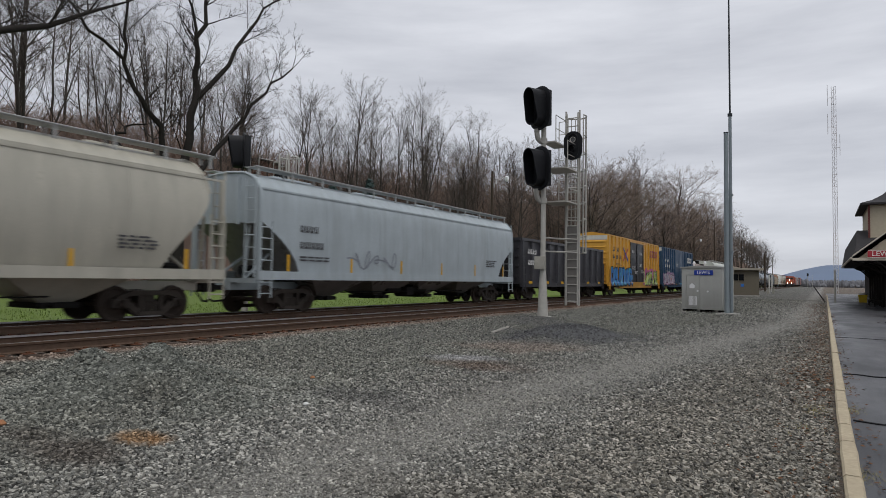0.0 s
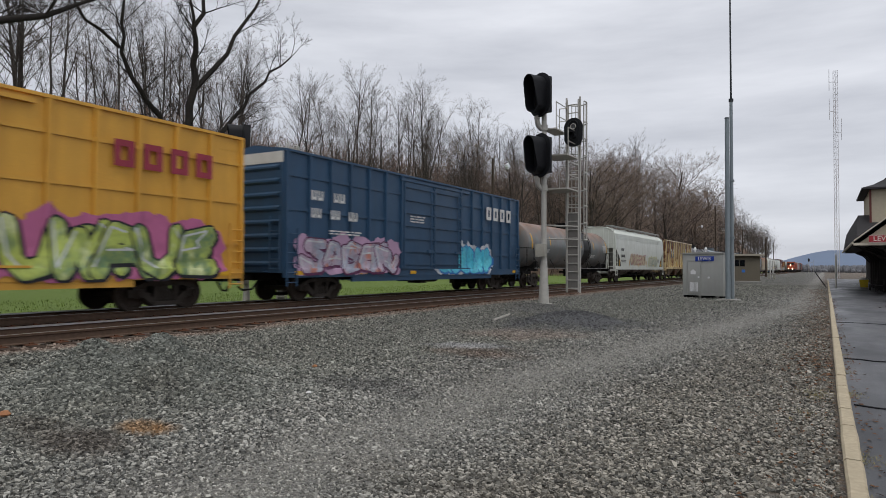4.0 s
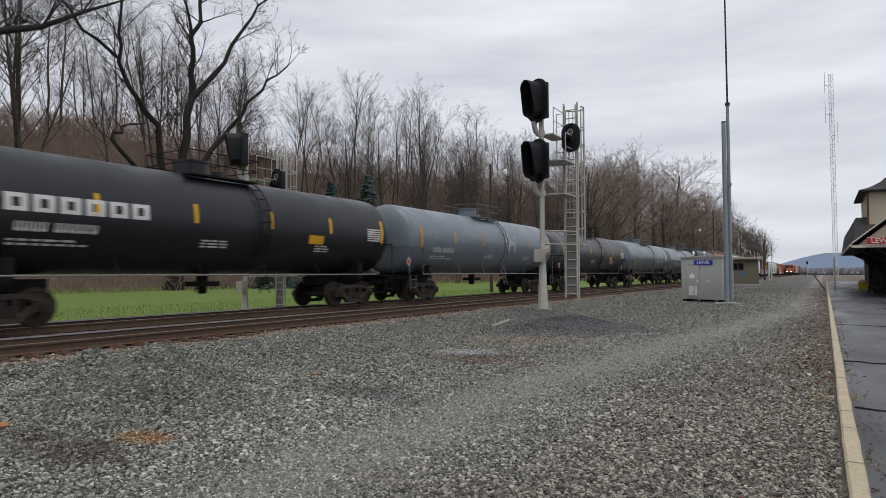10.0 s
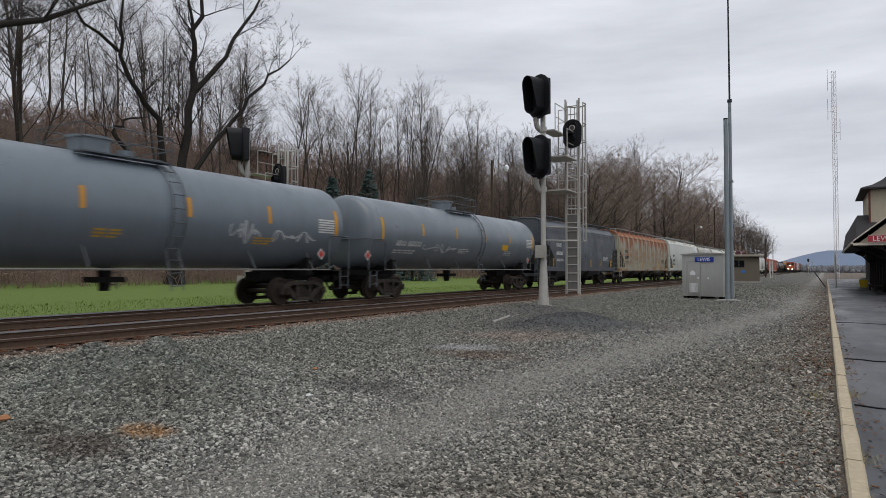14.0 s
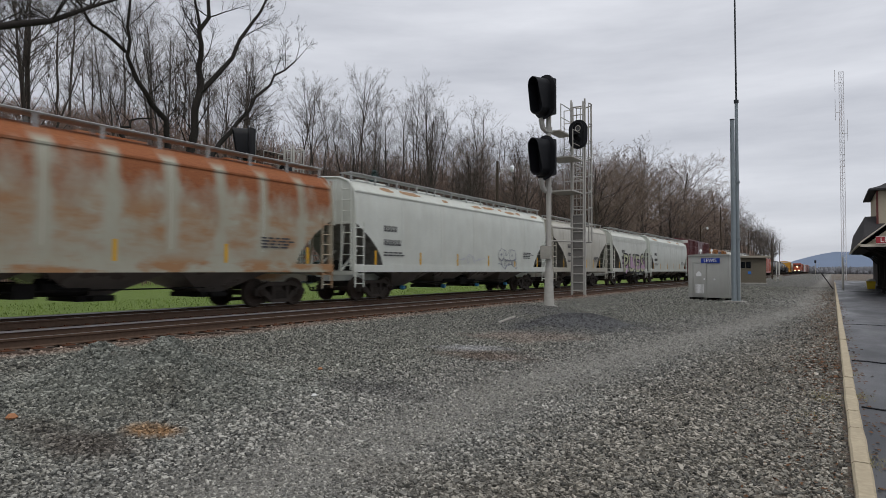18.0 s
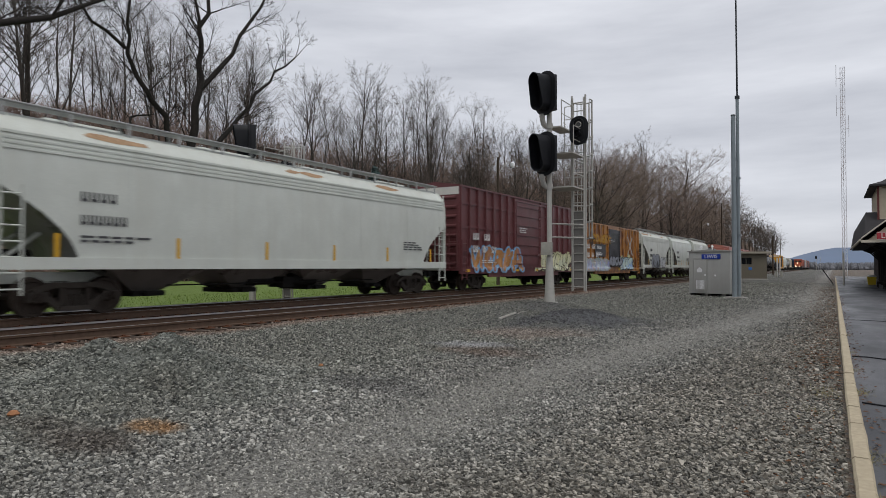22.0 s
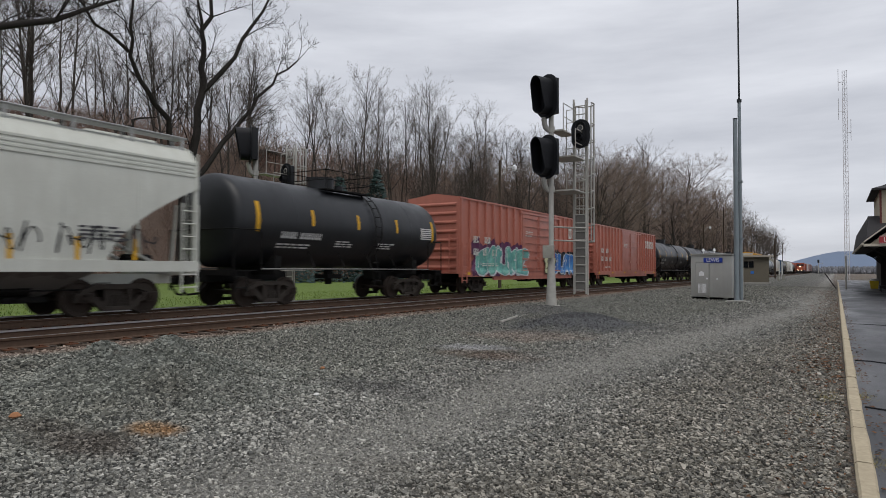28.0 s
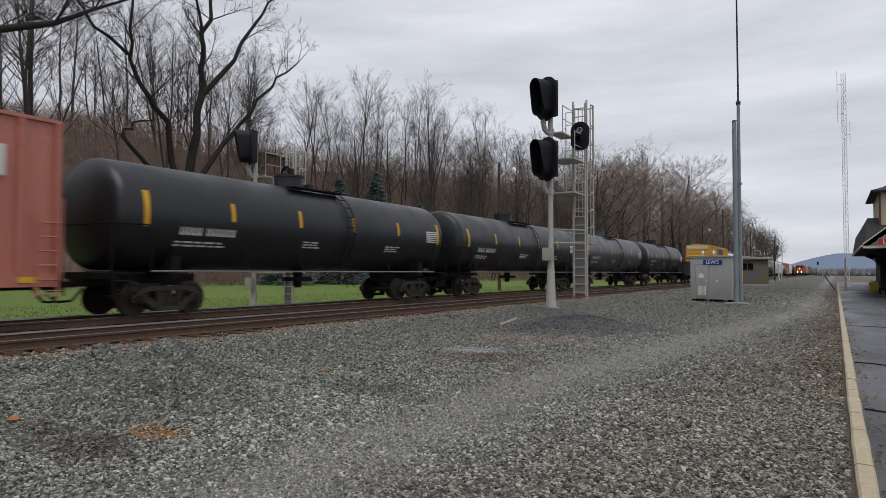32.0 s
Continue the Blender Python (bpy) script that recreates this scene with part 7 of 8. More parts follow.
def build_tower():
    t = thing("radio_tower", "tall slender lattice radio tower, faded red and white", "radio tower", (1.9, 140.0, 0))
    pale = plain("tower_white", (0.66, 0.66, 0.68), 0.6, 0.2, 4, 0.2, 0.02)
    redp = plain("tower_red", (0.58, 0.54, 0.54), 0.6, 0.2, 4, 0.2, 0.02)
    legs = [(0.42 * math.cos(a), 0.42 * math.sin(a)) for a in (radians(90), radians(210), radians(330))]
    for k in range(7):
        z0, z1 = k * 5.5, (k + 1) * 5.5
        g = Geo()
        for x, y in legs:
            g.tube((x, y, z0), (x, y, z1), 0.040, n=5)
        n = 5
        for i in range(n):
            za, zb = z0 + (z1 - z0) * i / n, z0 + (z1 - z0) * (i + 1) / n
            for j in range(3):
                (xa, ya), (xb, yb) = legs[j], legs[(j + 1) % 3]
                g.tube((xa, ya, za), (xb, yb, zb), 0.016, n=4).tube((xa, ya, zb), (xb, yb, zb), 0.016, n=4)
        part("lattice_section", g, (pale, redp)[k % 2], t)
    g = Geo()
    for z, x in ((36.5, -1.0), (31.0, -1.0), (27.0, 0.9)):
        g.tube((0, 0, z), (x, 0, z), 0.05, n=5).tube((x, 0, z - 1.5), (x, 0, z + 2.5), 0.05, n=5)
    part("antenna", g, pale, t)


def build_locomotive():
    """A train waiting far down the near track, headlights on."""
    body = paint("loco_orange", (0.30, 0.065, 0.032), (0.12, 0.06, 0.04), 0.4, 0.5)
    dark = plain("loco_dark", (0.03, 0.03, 0.032), 0.6, 0, 5, 0.3, 0.05)
    pale = plain("loco_white", (0.55, 0.54, 0.52), 0.6, 0, 5, 0.2, 0.05)
    lamp = plain("headlight", (1.0, 0.75, 0.45), 0.3, 0, 5, 0.05, 0.0, glow=14.0)
    l = thing("locomotive", "orange diesel locomotive with lit headlights, far down the track", "locomotive", (TRACK_NEAR, 318.0, RAIL))
    part("frame", Geo().box(-1.5, 1.5, 0, 21, 1.0, 1.5).prism([(-1.5, 0.35), (1.5, 0.35), (1.5, 1.2), (-1.5, 1.2)], "y", -0.2, 0.1), dark, l)
    part("nose", Geo().slab(-1.35, 1.35, 0.3, 2.6, 1.5, 3.0, 0.15), body, l)
    part("cab", Geo().slab(-1.55, 1.55, 2.4, 5.0, 1.5, 4.6, 0.12), body, l)
    part("cab_window", Geo().box(-1.3, -0.15, 2.37, 2.41, 3.25, 4.0).box(0.15, 1.3, 2.37, 2.41, 3.25, 4.0), dark, l)
    part("hood", Geo().slab(-1.1, 1.1, 5.0, 19.5, 1.5, 4.4, 0.1), body, l)
    part("walkway", Geo().box(-1.55, 1.55, 5.0, 20.5, 1.5, 1.58), dark, l)
    for x in (-0.75, 0.75):
        part("headlight", Geo().tube((x, -0.22, 1.55), (x, -0.1, 1.55), 0.16, n=10), lamp, l, "lit warm headlight")
    part("headlight", Geo().tube((0, 0.2, 3.05), (0, 0.4, 3.05), 0.15, n=10), lamp, l, "lit warm headlight")
    add_trucks(l, 10.5, 3.2)
    for o in l.children:
        if o.name.startswith("truck"):
            o.location.y += 10.5
    y = 340.5
    for i, (skin, h) in enumerate(((body, 4.3), (pale, 4.6), (body, 4.5), (dark, 4.2), (body, 4.6))):
        w = thing("stored_boxcar", "boxcar standing behind the waiting locomotive", "boxcar", (TRACK_NEAR, y, RAIL), group="waiting cars")
        part("body", Geo().slab(-1.5, 1.5, 0, 15.5, 1.0, h, 0.08), skin, w)
        part("roof", Geo().prism([(-1.55, h), (1.55, h), (0, h + 0.2)], "y", 0, 15.5), skin, w)
        part("door", Geo().box(1.5, 1.56, 6, 9, 1.1, h - 0.2), dark, w)
        add_trucks(w, 7.75, 2.2)
        for o in w.children:
            if o.name.startswith("truck"):
                o.location.y += 7.75
        y += 17.0


# ---------- woods ----------
M_BARK = plain("bark_grey_brown", (0.078, 0.068, 0.060), 0.95, 0, 5, 0.45, 0.5)
M_BARK_DARK = plain("bark_wet_dark", (0.030, 0.026, 0.023), 0.9, 0, 5, 0.45, 0.5)
M_TWIG = plain("twig_brown", (0.125, 0.106, 0.092), 0.95, 0, 3, 0.35, 0.0)
M_TWIG_RED = plain("twig_red_brown", (0.28, 0.215, 0.178), 0.95, 0, 3, 0.35, 0.0)
M_BRUSH = plain("brush_red_brown", (0.33, 0.235, 0.19), 0.95, 0, 2, 0.5, 0.0)


def branch(wood, twig, p, d, length, radius, depth, rng, up=0.25, sides=(6, 5, 4, 3), wide=0.85, more=1.0):
    """One limb that wanders upwards, with side limbs along it."""
    k = (7, 5, 4, 3)[min(depth, 3)]
    wander = (0.05, 0.13, 0.16, 0.15)[min(depth, 3)]
    pts, rad = [Vector(p)], [radius]
    d = Vector(d).normalized()
    for i in range(k):
        d = (d + Vector((rng.gauss(0, wander), rng.gauss(0, wander), rng.gauss(0, 0.6 * wander) + up * 0.35))).normalized()
        pts.append(pts[-1] + d * length / k)
        rad.append(radius * (1 - 0.78 * (i + 1) / k))
    (wood if depth < 2 else twig).pipe(pts, rad, sides[min(depth, 3)], cap=False)
    if depth >= 3:
        return
    n = int((15, 8, 6)[depth] * more)
    for i in range(n):
        f = rng.uniform(0.36 if depth == 0 else 0.18, 1.0)
        j = min(int(f * k), k - 1)
        q = pts[j].lerp(pts[j + 1], f * k - j)
        axis = (pts[j + 1] - pts[j]).normalized()
        a = rng.uniform(0, 2 * math.pi)
        o = axis.orthogonal().normalized()
        o = math.cos(a) * o + math.sin(a) * axis.cross(o)
        nd = axis * rng.uniform(0.75, 1.1) + o * rng.uniform(0.6, 1.2) * wide
        branch(wood, twig, q, nd, length * rng.uniform(0.30, 0.52) * (1.2 - 0.6 * f), max(rad[j] * 0.42, 0.012), depth + 1, rng, up, sides, wide, more)


def make_tree(seed, h, spread=0.25, label="", forks=1):
    rng = random.Random(seed)
    wood, twig = Geo(), Geo()
    t = tagged(new("tree"), label or "bare grey-brown deciduous tree on the wooded bank", "tree", "bare trees on the bank")
    for _ in range(forks):
        branch(wood, twig, (0, 0, -0.3), (rng.gauss(0, 0.05 * forks), rng.gauss(0, 0.05 * forks), 1), h, 0.0085 * h + 0.02, 0, rng, spread)
    part("trunk", wood, M_BARK, t, sharp=60)
    part("crown", twig, M_TWIG, t, sharp=60)
    return t


def round_tree(h, seed):
    """Broad tree with a short trunk and a domed crown of arching limbs."""
    rng = random.Random(seed)
    wood, twig = Geo(), Geo()
    t = tagged(new("tree"), "broad round-crowned bare tree with reddish-brown twigs", "tree", "bare trees on the bank")
    lead = [Vector((rng.gauss(0, 0.02 * h * f), rng.gauss(0, 0.02 * h * f), h * f)) for f in (0, 0.15, 0.3, 0.45, 0.6, 0.8)]
    wood.pipe(lead, [0.024 * h, 0.019 * h, 0.016 * h, 0.012 * h, 0.008 * h, 0.003 * h], 9)
    for i in range(46):
        f = 0.17 + 0.57 * i / 45
        a = 2.4 * i + rng.uniform(-0.5, 0.5)
        lean = rng.uniform(0.9, 1.6)
        d = (lean * math.cos(a), lean * math.sin(a), 1.0)
        j = min(int(f / 0.15), 3)
        q = lead[j].lerp(lead[j + 1], f / 0.15 - j) if j < 3 else lead[3].lerp(lead[5], (f - 0.45) / 0.35)
        branch(wood, twig, q, d, h * (0.60 - 0.42 * f) * rng.uniform(0.85, 1.15), (0.0042 - 0.0027 * f) * h, 1, rng, 0.06, wide=1.2, more=1.5)
    part("trunk", wood, M_BARK, t, sharp=60)
    part("crown", twig, M_TWIG_RED, t, sharp=60)
    return t


def build_woods():
    rng = random.Random(77)
    kinds = [make_tree(100 + i, 15.5 + (i % 4) * 1.6, 0.10 + 0.06 * (i % 3), forks=1 + (i % 4 == 3)) for i in range(9)]
    spots = []
    for n, ya, yb, xa, xb, k in ((21, 14, 41, -6, -26, 0.98), (5, 14, 41, -24, -36, 0.9), (22, 42, 62, -6, -26, 0.80), (8, 42, 62, -26, -38, 0.62), (16, 60, 78, -4, -24, 0.74), (40, 44, 110, -3, -24, 0.46), (22, 74, 95, -1, -22, 0.74), (36, 90, 130, -1, -22, 0.64), (18, 140, 260, -2, -14, 0.9), (56, 260, 470, -2, -12, 1.0)):
        for _ in range(n):
            y = rng.uniform(ya, yb)
            spots.append((foot(y) + rng.uniform(xb, xa), y, k))
    for i, (x, y, k) in enumerate(spots):
        s = k * rng.uniform(0.82, 1.14)
        m = pose(x, y, level(x, y) - 0.2, rng.uniform(-2.5, 2.5), rng.uniform(-2.5, 2.5), rng.uniform(0, 360)) @ Matrix.Scale(s, 4)
        if i < len(kinds):
            kinds[i].matrix_basis = m
        else:
            c = copy_thing(kinds[i % len(kinds)], m)
            c.scale = (s, s, s)
    broad = [round_tree(22.5, 300 + i) for i in range(4)]
    spots = [(-33.0, 104.0, 1.0), (-36.0, 118.0, 0.95), (-34.0, 138.0, 0.95), (-32.0, 176.0, 1.35), (-31.0, 214.0, 1.25)]
    spots += [(foot(y) + rng.uniform(-13, -3), y, rng.uniform(0.65, 1.0)) for y in (92, 99, 110, 122, 130, 146, 154, 163, 170, 188, 197, 205, 224, 236, 248, 262)]
    for i, (x, y, s) in enumerate(spots):
        m = pose(x, y, level(x, y) - 0.2, 0, 0, rng.uniform(0, 360)) @ Matrix.Scale(s, 4)
        if i < 4:
            broad[i].matrix_basis = m
        else:
            copy_thing(broad[i % 4], m).scale = (s, s, s)
    # thicket of thin stems over the bank
    g = Geo()
    for _ in range(15000):
        y = rng.uniform(-8, 430) if rng.random() < 0.30 else rng.uniform(-8, 140)
        x = foot(y) + rng.uniform(-26, 1.5)
        z = level(x, y)
        h = rng.uniform(0.8, 3.0) if y < 42 else rng.uniform(1.2, 4.8)
        lean = Vector((rng.gauss(0, 0.34), rng.gauss(0, 0.34), 1)) * h
        p = Vector((x, y, z - 0.1))
        mid = p + lean * 0.5
        g.pipe([p, mid, p + lean + Vector((rng.gauss(0, 0.3), rng.gauss(0, 0.3), 0))], [0.03, 0.024, 0.010], 3, cap=False)
        for _k in range(5):
            q = p + lean * rng.uniform(0.3, 0.95)
            g.pipe([q, q + Vector((rng.gauss(0, 0.6), rng.gauss(0, 0.6), rng.uniform(-0.1, 0.9)))], [0.016, 0.008], 3, cap=False)
    me = bpy.data.meshes.new("thicket")
    me.from_pydata(g.v, [], g.f)
    me.materials.append(M_BRUSH)
    tagged(new("thicket", me), "dense red-brown leafless brush covering the bank", "brush", kind="stuff")


def build_big_tree():
    rng = random.Random(4)
    wood, twig = Geo(), Geo()
    limbs = {
        "a": [(-44.8, 34.0, 8.2), (-44.9, 34.6, 10.8), (-45.2, 35.3, 14.8), (-45.4, 36.1, 17.3), (-45.5, 36.1, 19.7), (-45.5, 35.8, 21.6), (-45.6, 36.8, 24.8), (-45.6, 37.2, 27.4)],
        "b": [(-45.4, 36.0, 16.4), (-45.6, 39.5, 20.4), (-45.9, 41.9, 24.3), (-45.9, 43.7, 27.2), (-46.2, 46.8, 29.5)],
        "c": [(-44.9, 33.6, 8.0), (-45.5, 32.9, 12.5), (-45.5, 31.5, 14.5), (-45.6, 30.4, 16.0), (-45.6, 29.5, 17.7), (-45.5, 29.4, 19.9), (-45.5, 29.7, 23.7)],
        "f": [(-45.6, 29.4, 18.0), (-45.9, 28.0, 19.0), (-46.1, 26.6, 19.9), (-46.2, 25.5, 21.2), (-46.2, 24.6, 22.9)],
        "g": [(-45.5, 36.0, 20.9), (-45.4, 35.3, 24.1), (-45.2, 34.4, 26.7)],
        "d": [(-44.8, 34.2, 8.0), (-45.1, 37.9, 12.5), (-45.2, 39.8, 14.6), (-45.4, 42.0, 17.4), (-45.4, 44.4, 20.1), (-45.5, 47.3, 22.3)],
        "e": [(-44.9, 33.6, 8.3), (-45.2, 29.4, 11.0), (-45.4, 29.0, 12.2), (-45.5, 29.7, 12.8), (-45.5, 31.6, 13.4)],
    }
    base = Vector((-44.8, 33.9, level(-44.8, 33.9) - 0.2))
    t = thing("tree", "large old many-stemmed tree with dark wet limbs", "tree", base)
    wood.pipe([(0, 0, 0), (0, 0.05, 1.8), (0, 0.1, 4.6), (0, 0.15, 9.0 - base.z)], [0.88, 0.68, 0.60, 0.52], 12)
    for key, r in (("a", 0.48), ("b", 0.27), ("c", 0.33), ("d", 0.30), ("e", 0.23), ("f", 0.18), ("g", 0.20)):
        pts = [Vector(p) - base for p in limbs[key]]
        fine = []
        for a, b in zip(pts, pts[1:]):
            fine += [a, a.lerp(b, 0.5) + Vector((rng.gauss(0, 0.22), rng.gauss(0, 0.22), rng.gauss(0, 0.16)))]
        fine.append(pts[-1])
        n = len(fine)
        wood.pipe(fine, [0.82 * r * (1 - 0.72 * i / (n - 1)) for i in range(n)], 8)
        for i in range(2, n):
            for _ in range(2 if key != "e" else 1):
                d = (fine[i] - fine[i - 1]).normalized() * 0.6 + Vector((rng.gauss(0, 0.6), rng.gauss(0, 0.6), rng.uniform(-0.1, 0.8)))
                branch(wood, twig, fine[i], d, rng.uniform(2.2, 5.0), max(0.03, r * 0.13), 1, rng, 0.2, wide=0.9)
    part("trunk", wood, M_BARK_DARK, t, sharp=60)
    part("crown", twig, M_BARK_DARK, t, sharp=60)
    # neighbour whose limb reaches in from beyond the edge of the lawn
    wood, twig = Geo(), Geo()
    b2 = Vector((-27.0, 4.0, level(-27, 4) - 0.2))
    t = thing("tree", "dark tree reaching a long bare limb over the lawn", "tree", b2)
    wood.pipe([(0, 0, 0), (0, 0.1, 2.5), (0.2, 0.3, 7.0), (0, 0.2, 11.5)], [0.5, 0.4, 0.33, 0.2], 10)
    limb = [Vector(p) for p in ((0.1, 0.2, 9.0), (0, 3.8, 10.0), (0, 8.0, 10.9), (-0.1, 10.2, 11.9), (-0.2, 11.9, 13.1), (-0.3, 13.9, 14.4))]
    wood.pipe(limb, [0.22, 0.18, 0.15, 0.12, 0.08, 0.04], 8)
    for p in limb[1:]:
        for _ in range(5):
            branch(wood, twig, p, (rng.gauss(0, 0.6), rng.uniform(0, 1), rng.uniform(0.0, 0.8)), rng.uniform(1.5, 3.6), 0.04, 1, rng, 0.2, wide=0.9)
    part("trunk", wood, M_BARK_DARK, t, sharp=60)
    part("crown", twig, M_BARK_DARK, t, sharp=60)


def build_spruces():
    needle = plain("spruce_needles", (0.085, 0.135, 0.13), 0.8, 0, 3, 0.5, 0.0)
    rng = random.Random(9)
    for x, y, h, r in ((-41.0, 54.5, 11.9, 3.3), (-42.0, 49.8, 10.6, 2.8), (-43.0, 43.5, 9.6, 2.6), (-40.5, 62.0, 9.3, 2.6)):
        t = thing("spruce", "blue-green spruce with drooping branches to the ground", "spruce", (x, y, level(x, y) - 0.1), group="spruces")
        part("trunk", Geo().pipe([(0, 0, 0), (0, 0, h)], [0.18, 0.03], 7), M_BARK, t)
        g = Geo()
        for _ in range(1500):
            f = rng.random() ** 1.35
            z = 0.25 + f * (h - 0.4)
            q = r * (1 - f) ** 0.9 * rng.uniform(0.35, 1.08) + 0.08
            a = rng.uniform(0, 2 * math.pi)
            c = Vector((q * math.cos(a), q * math.sin(a), z - 0.18 * q))
            out = Vector((math.cos(a), math.sin(a), rng.uniform(-0.35, 0.25))).normalized()
            side = Vector((-math.sin(a), math.cos(a), rng.uniform(-0.3, 0.3)))
            ln, w = rng.uniform(0.35, 0.75), rng.uniform(0.10, 0.22)
            up = out.cross(side)
            g.add([c - out * ln * 0.4, c + side * w + up * 0.03, c + out * ln * 0.6, c - side * w - up * 0.03, c + up * 0.10], [(0, 1, 4), (1, 2, 4), (2, 3, 4), (3, 0, 4), (0, 3, 2, 1)])
        part("crown", g, needle, t)


def build_distance():
    # blue of the ridge is aerial haze put into its base colour
    blue = plain("far_ridge_haze_blue", (0.185, 0.24, 0.34), 1.0, 0, 0.004, 0.25, 0.0)
    rng = random.Random(2)
    g = Geo()
    n = 60
    vs = []
    for j, (y, k) in enumerate(((2600, 0.0), (3000, 1.0), (3600, 0.9))):
        for i in range(n + 1):
            x = -900 + 2600 * i / n
            prof = 72 * smooth(-300, 40, x) * (1 - 0.2 * smooth(500, 1300, x)) + 6 * noise.noise((x * 0.01, 0, 4)) + 10
            vs.append((x, y, prof * k - 2))
    m = n + 1
    g.add(vs, [(j * m + i, j * m + i + 1, (j + 1) * m + i + 1, (j + 1) * m + i) for j in range(2) for i in range(n)])
    solid("backdrop", g, blue, "wooded mountain ridge in the far distance, haze painted in blue", "ridge", kind="structure")
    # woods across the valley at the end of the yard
    # bluish grey instead of bark brown: distance haze painted in
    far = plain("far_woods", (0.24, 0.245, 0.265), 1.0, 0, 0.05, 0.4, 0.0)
    g = Geo()
    for _ in range(3600):
        x, y = rng.uniform(-60, 110), rng.uniform(430, 700)
        h = rng.uniform(2, 6) * (0.8 if x > -25 else 1.1)
        lean = Vector((rng.gauss(0, 0.6), rng.gauss(0, 0.6), h))
        q = rng.uniform(0.5, 1.4)
        g.pipe([(x, y, -0.5), Vector((x, y, 0)) + lean * 0.35, Vector((x, y, 0)) + lean * 0.75, Vector((x, y, 0)) + lean], [0.3 * q, 1.0 * q, 0.8 * q, 0.2 * q], 5, cap=False)
    me = bpy.data.meshes.new("far_woods")
    me.from_pydata(g.v, [], g.f)
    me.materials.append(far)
    tagged(new("far_woods", me), "woods beyond the end of the yard, haze painted in grey", "woods", kind="stuff")
    # house on the hilltop behind the trees
    brick = plain("house_brick", (0.17, 0.075, 0.055), 0.85, 0, 5, 0.3, 0.2)
    slate = plain("house_roof", (0.035, 0.032, 0.032), 0.8, 0, 6, 0.3, 0.2)
    z = level(-67, 64)
    h = thing("hilltop_house", "low brick house with a dark flat roof on the hilltop", "house", pose(-64, 60, z - 4.0, 0, 0, 12))
    part("wall", Geo().box(-2.6, 2.6, -2.6, 2.6, 0, 3.9), brick, h)
    part("roof", Geo().slab(-3.1, 3.1, -3.1, 3.1, 3.9, 4.15, 0.05), slate, h)


build_signals()
build_cabinet()
build_poles()
build_hut()
build_station()
build_tower()
build_locomotive()
build_woods()
build_big_tree()
build_spruces()
build_distance()


# ---------- loose stones, leaves and tufts ----------
def stone_material():
    m, N, L, B = mat_nodes("crushed_stone")
    geo = N.new("ShaderNodeNewGeometry")
    ramp = N.new("ShaderNodeValToRGB")
    els = ramp.color_ramp.elements
    els[0].position, els[0].color = 0.0, (0.052, 0.053, 0.049, 1)
    els[1].position, els[1].color = 1.0, (0.50, 0.49, 0.45, 1)
    for p, c in ((0.25, (0.135, 0.136, 0.124)), (0.55, (0.255, 0.252, 0.226)), (0.78, (0.355, 0.346, 0.308)), (0.94, (0.44, 0.427, 0.385))):
        e = els.new(p)
        e.color = (*c, 1)
    L.new(geo.outputs["Random Per Island"], ramp.inputs["Fac"])
    xyz = N.new("ShaderNodeSeparateXYZ")
    L.new(geo.outputs["Position"], xyz.inputs["Vector"])
    rust = n_mix(N, L, geo.outputs["Random Per Island"], (0.12, 0.085, 0.066), (0.37, 0.285, 0.225))
    c = stained(N, L, geo, ramp.outputs["Color"], geo.outputs["Random Per Island"])
    c = n_mix(N, L, n_step(N, L, xyz.outputs["X"], -10.9, -11.5), c, rust)
    L.new(c, B.inputs["Base Color"])
    B.inputs["Roughness"].default_value = 0.8
    return m


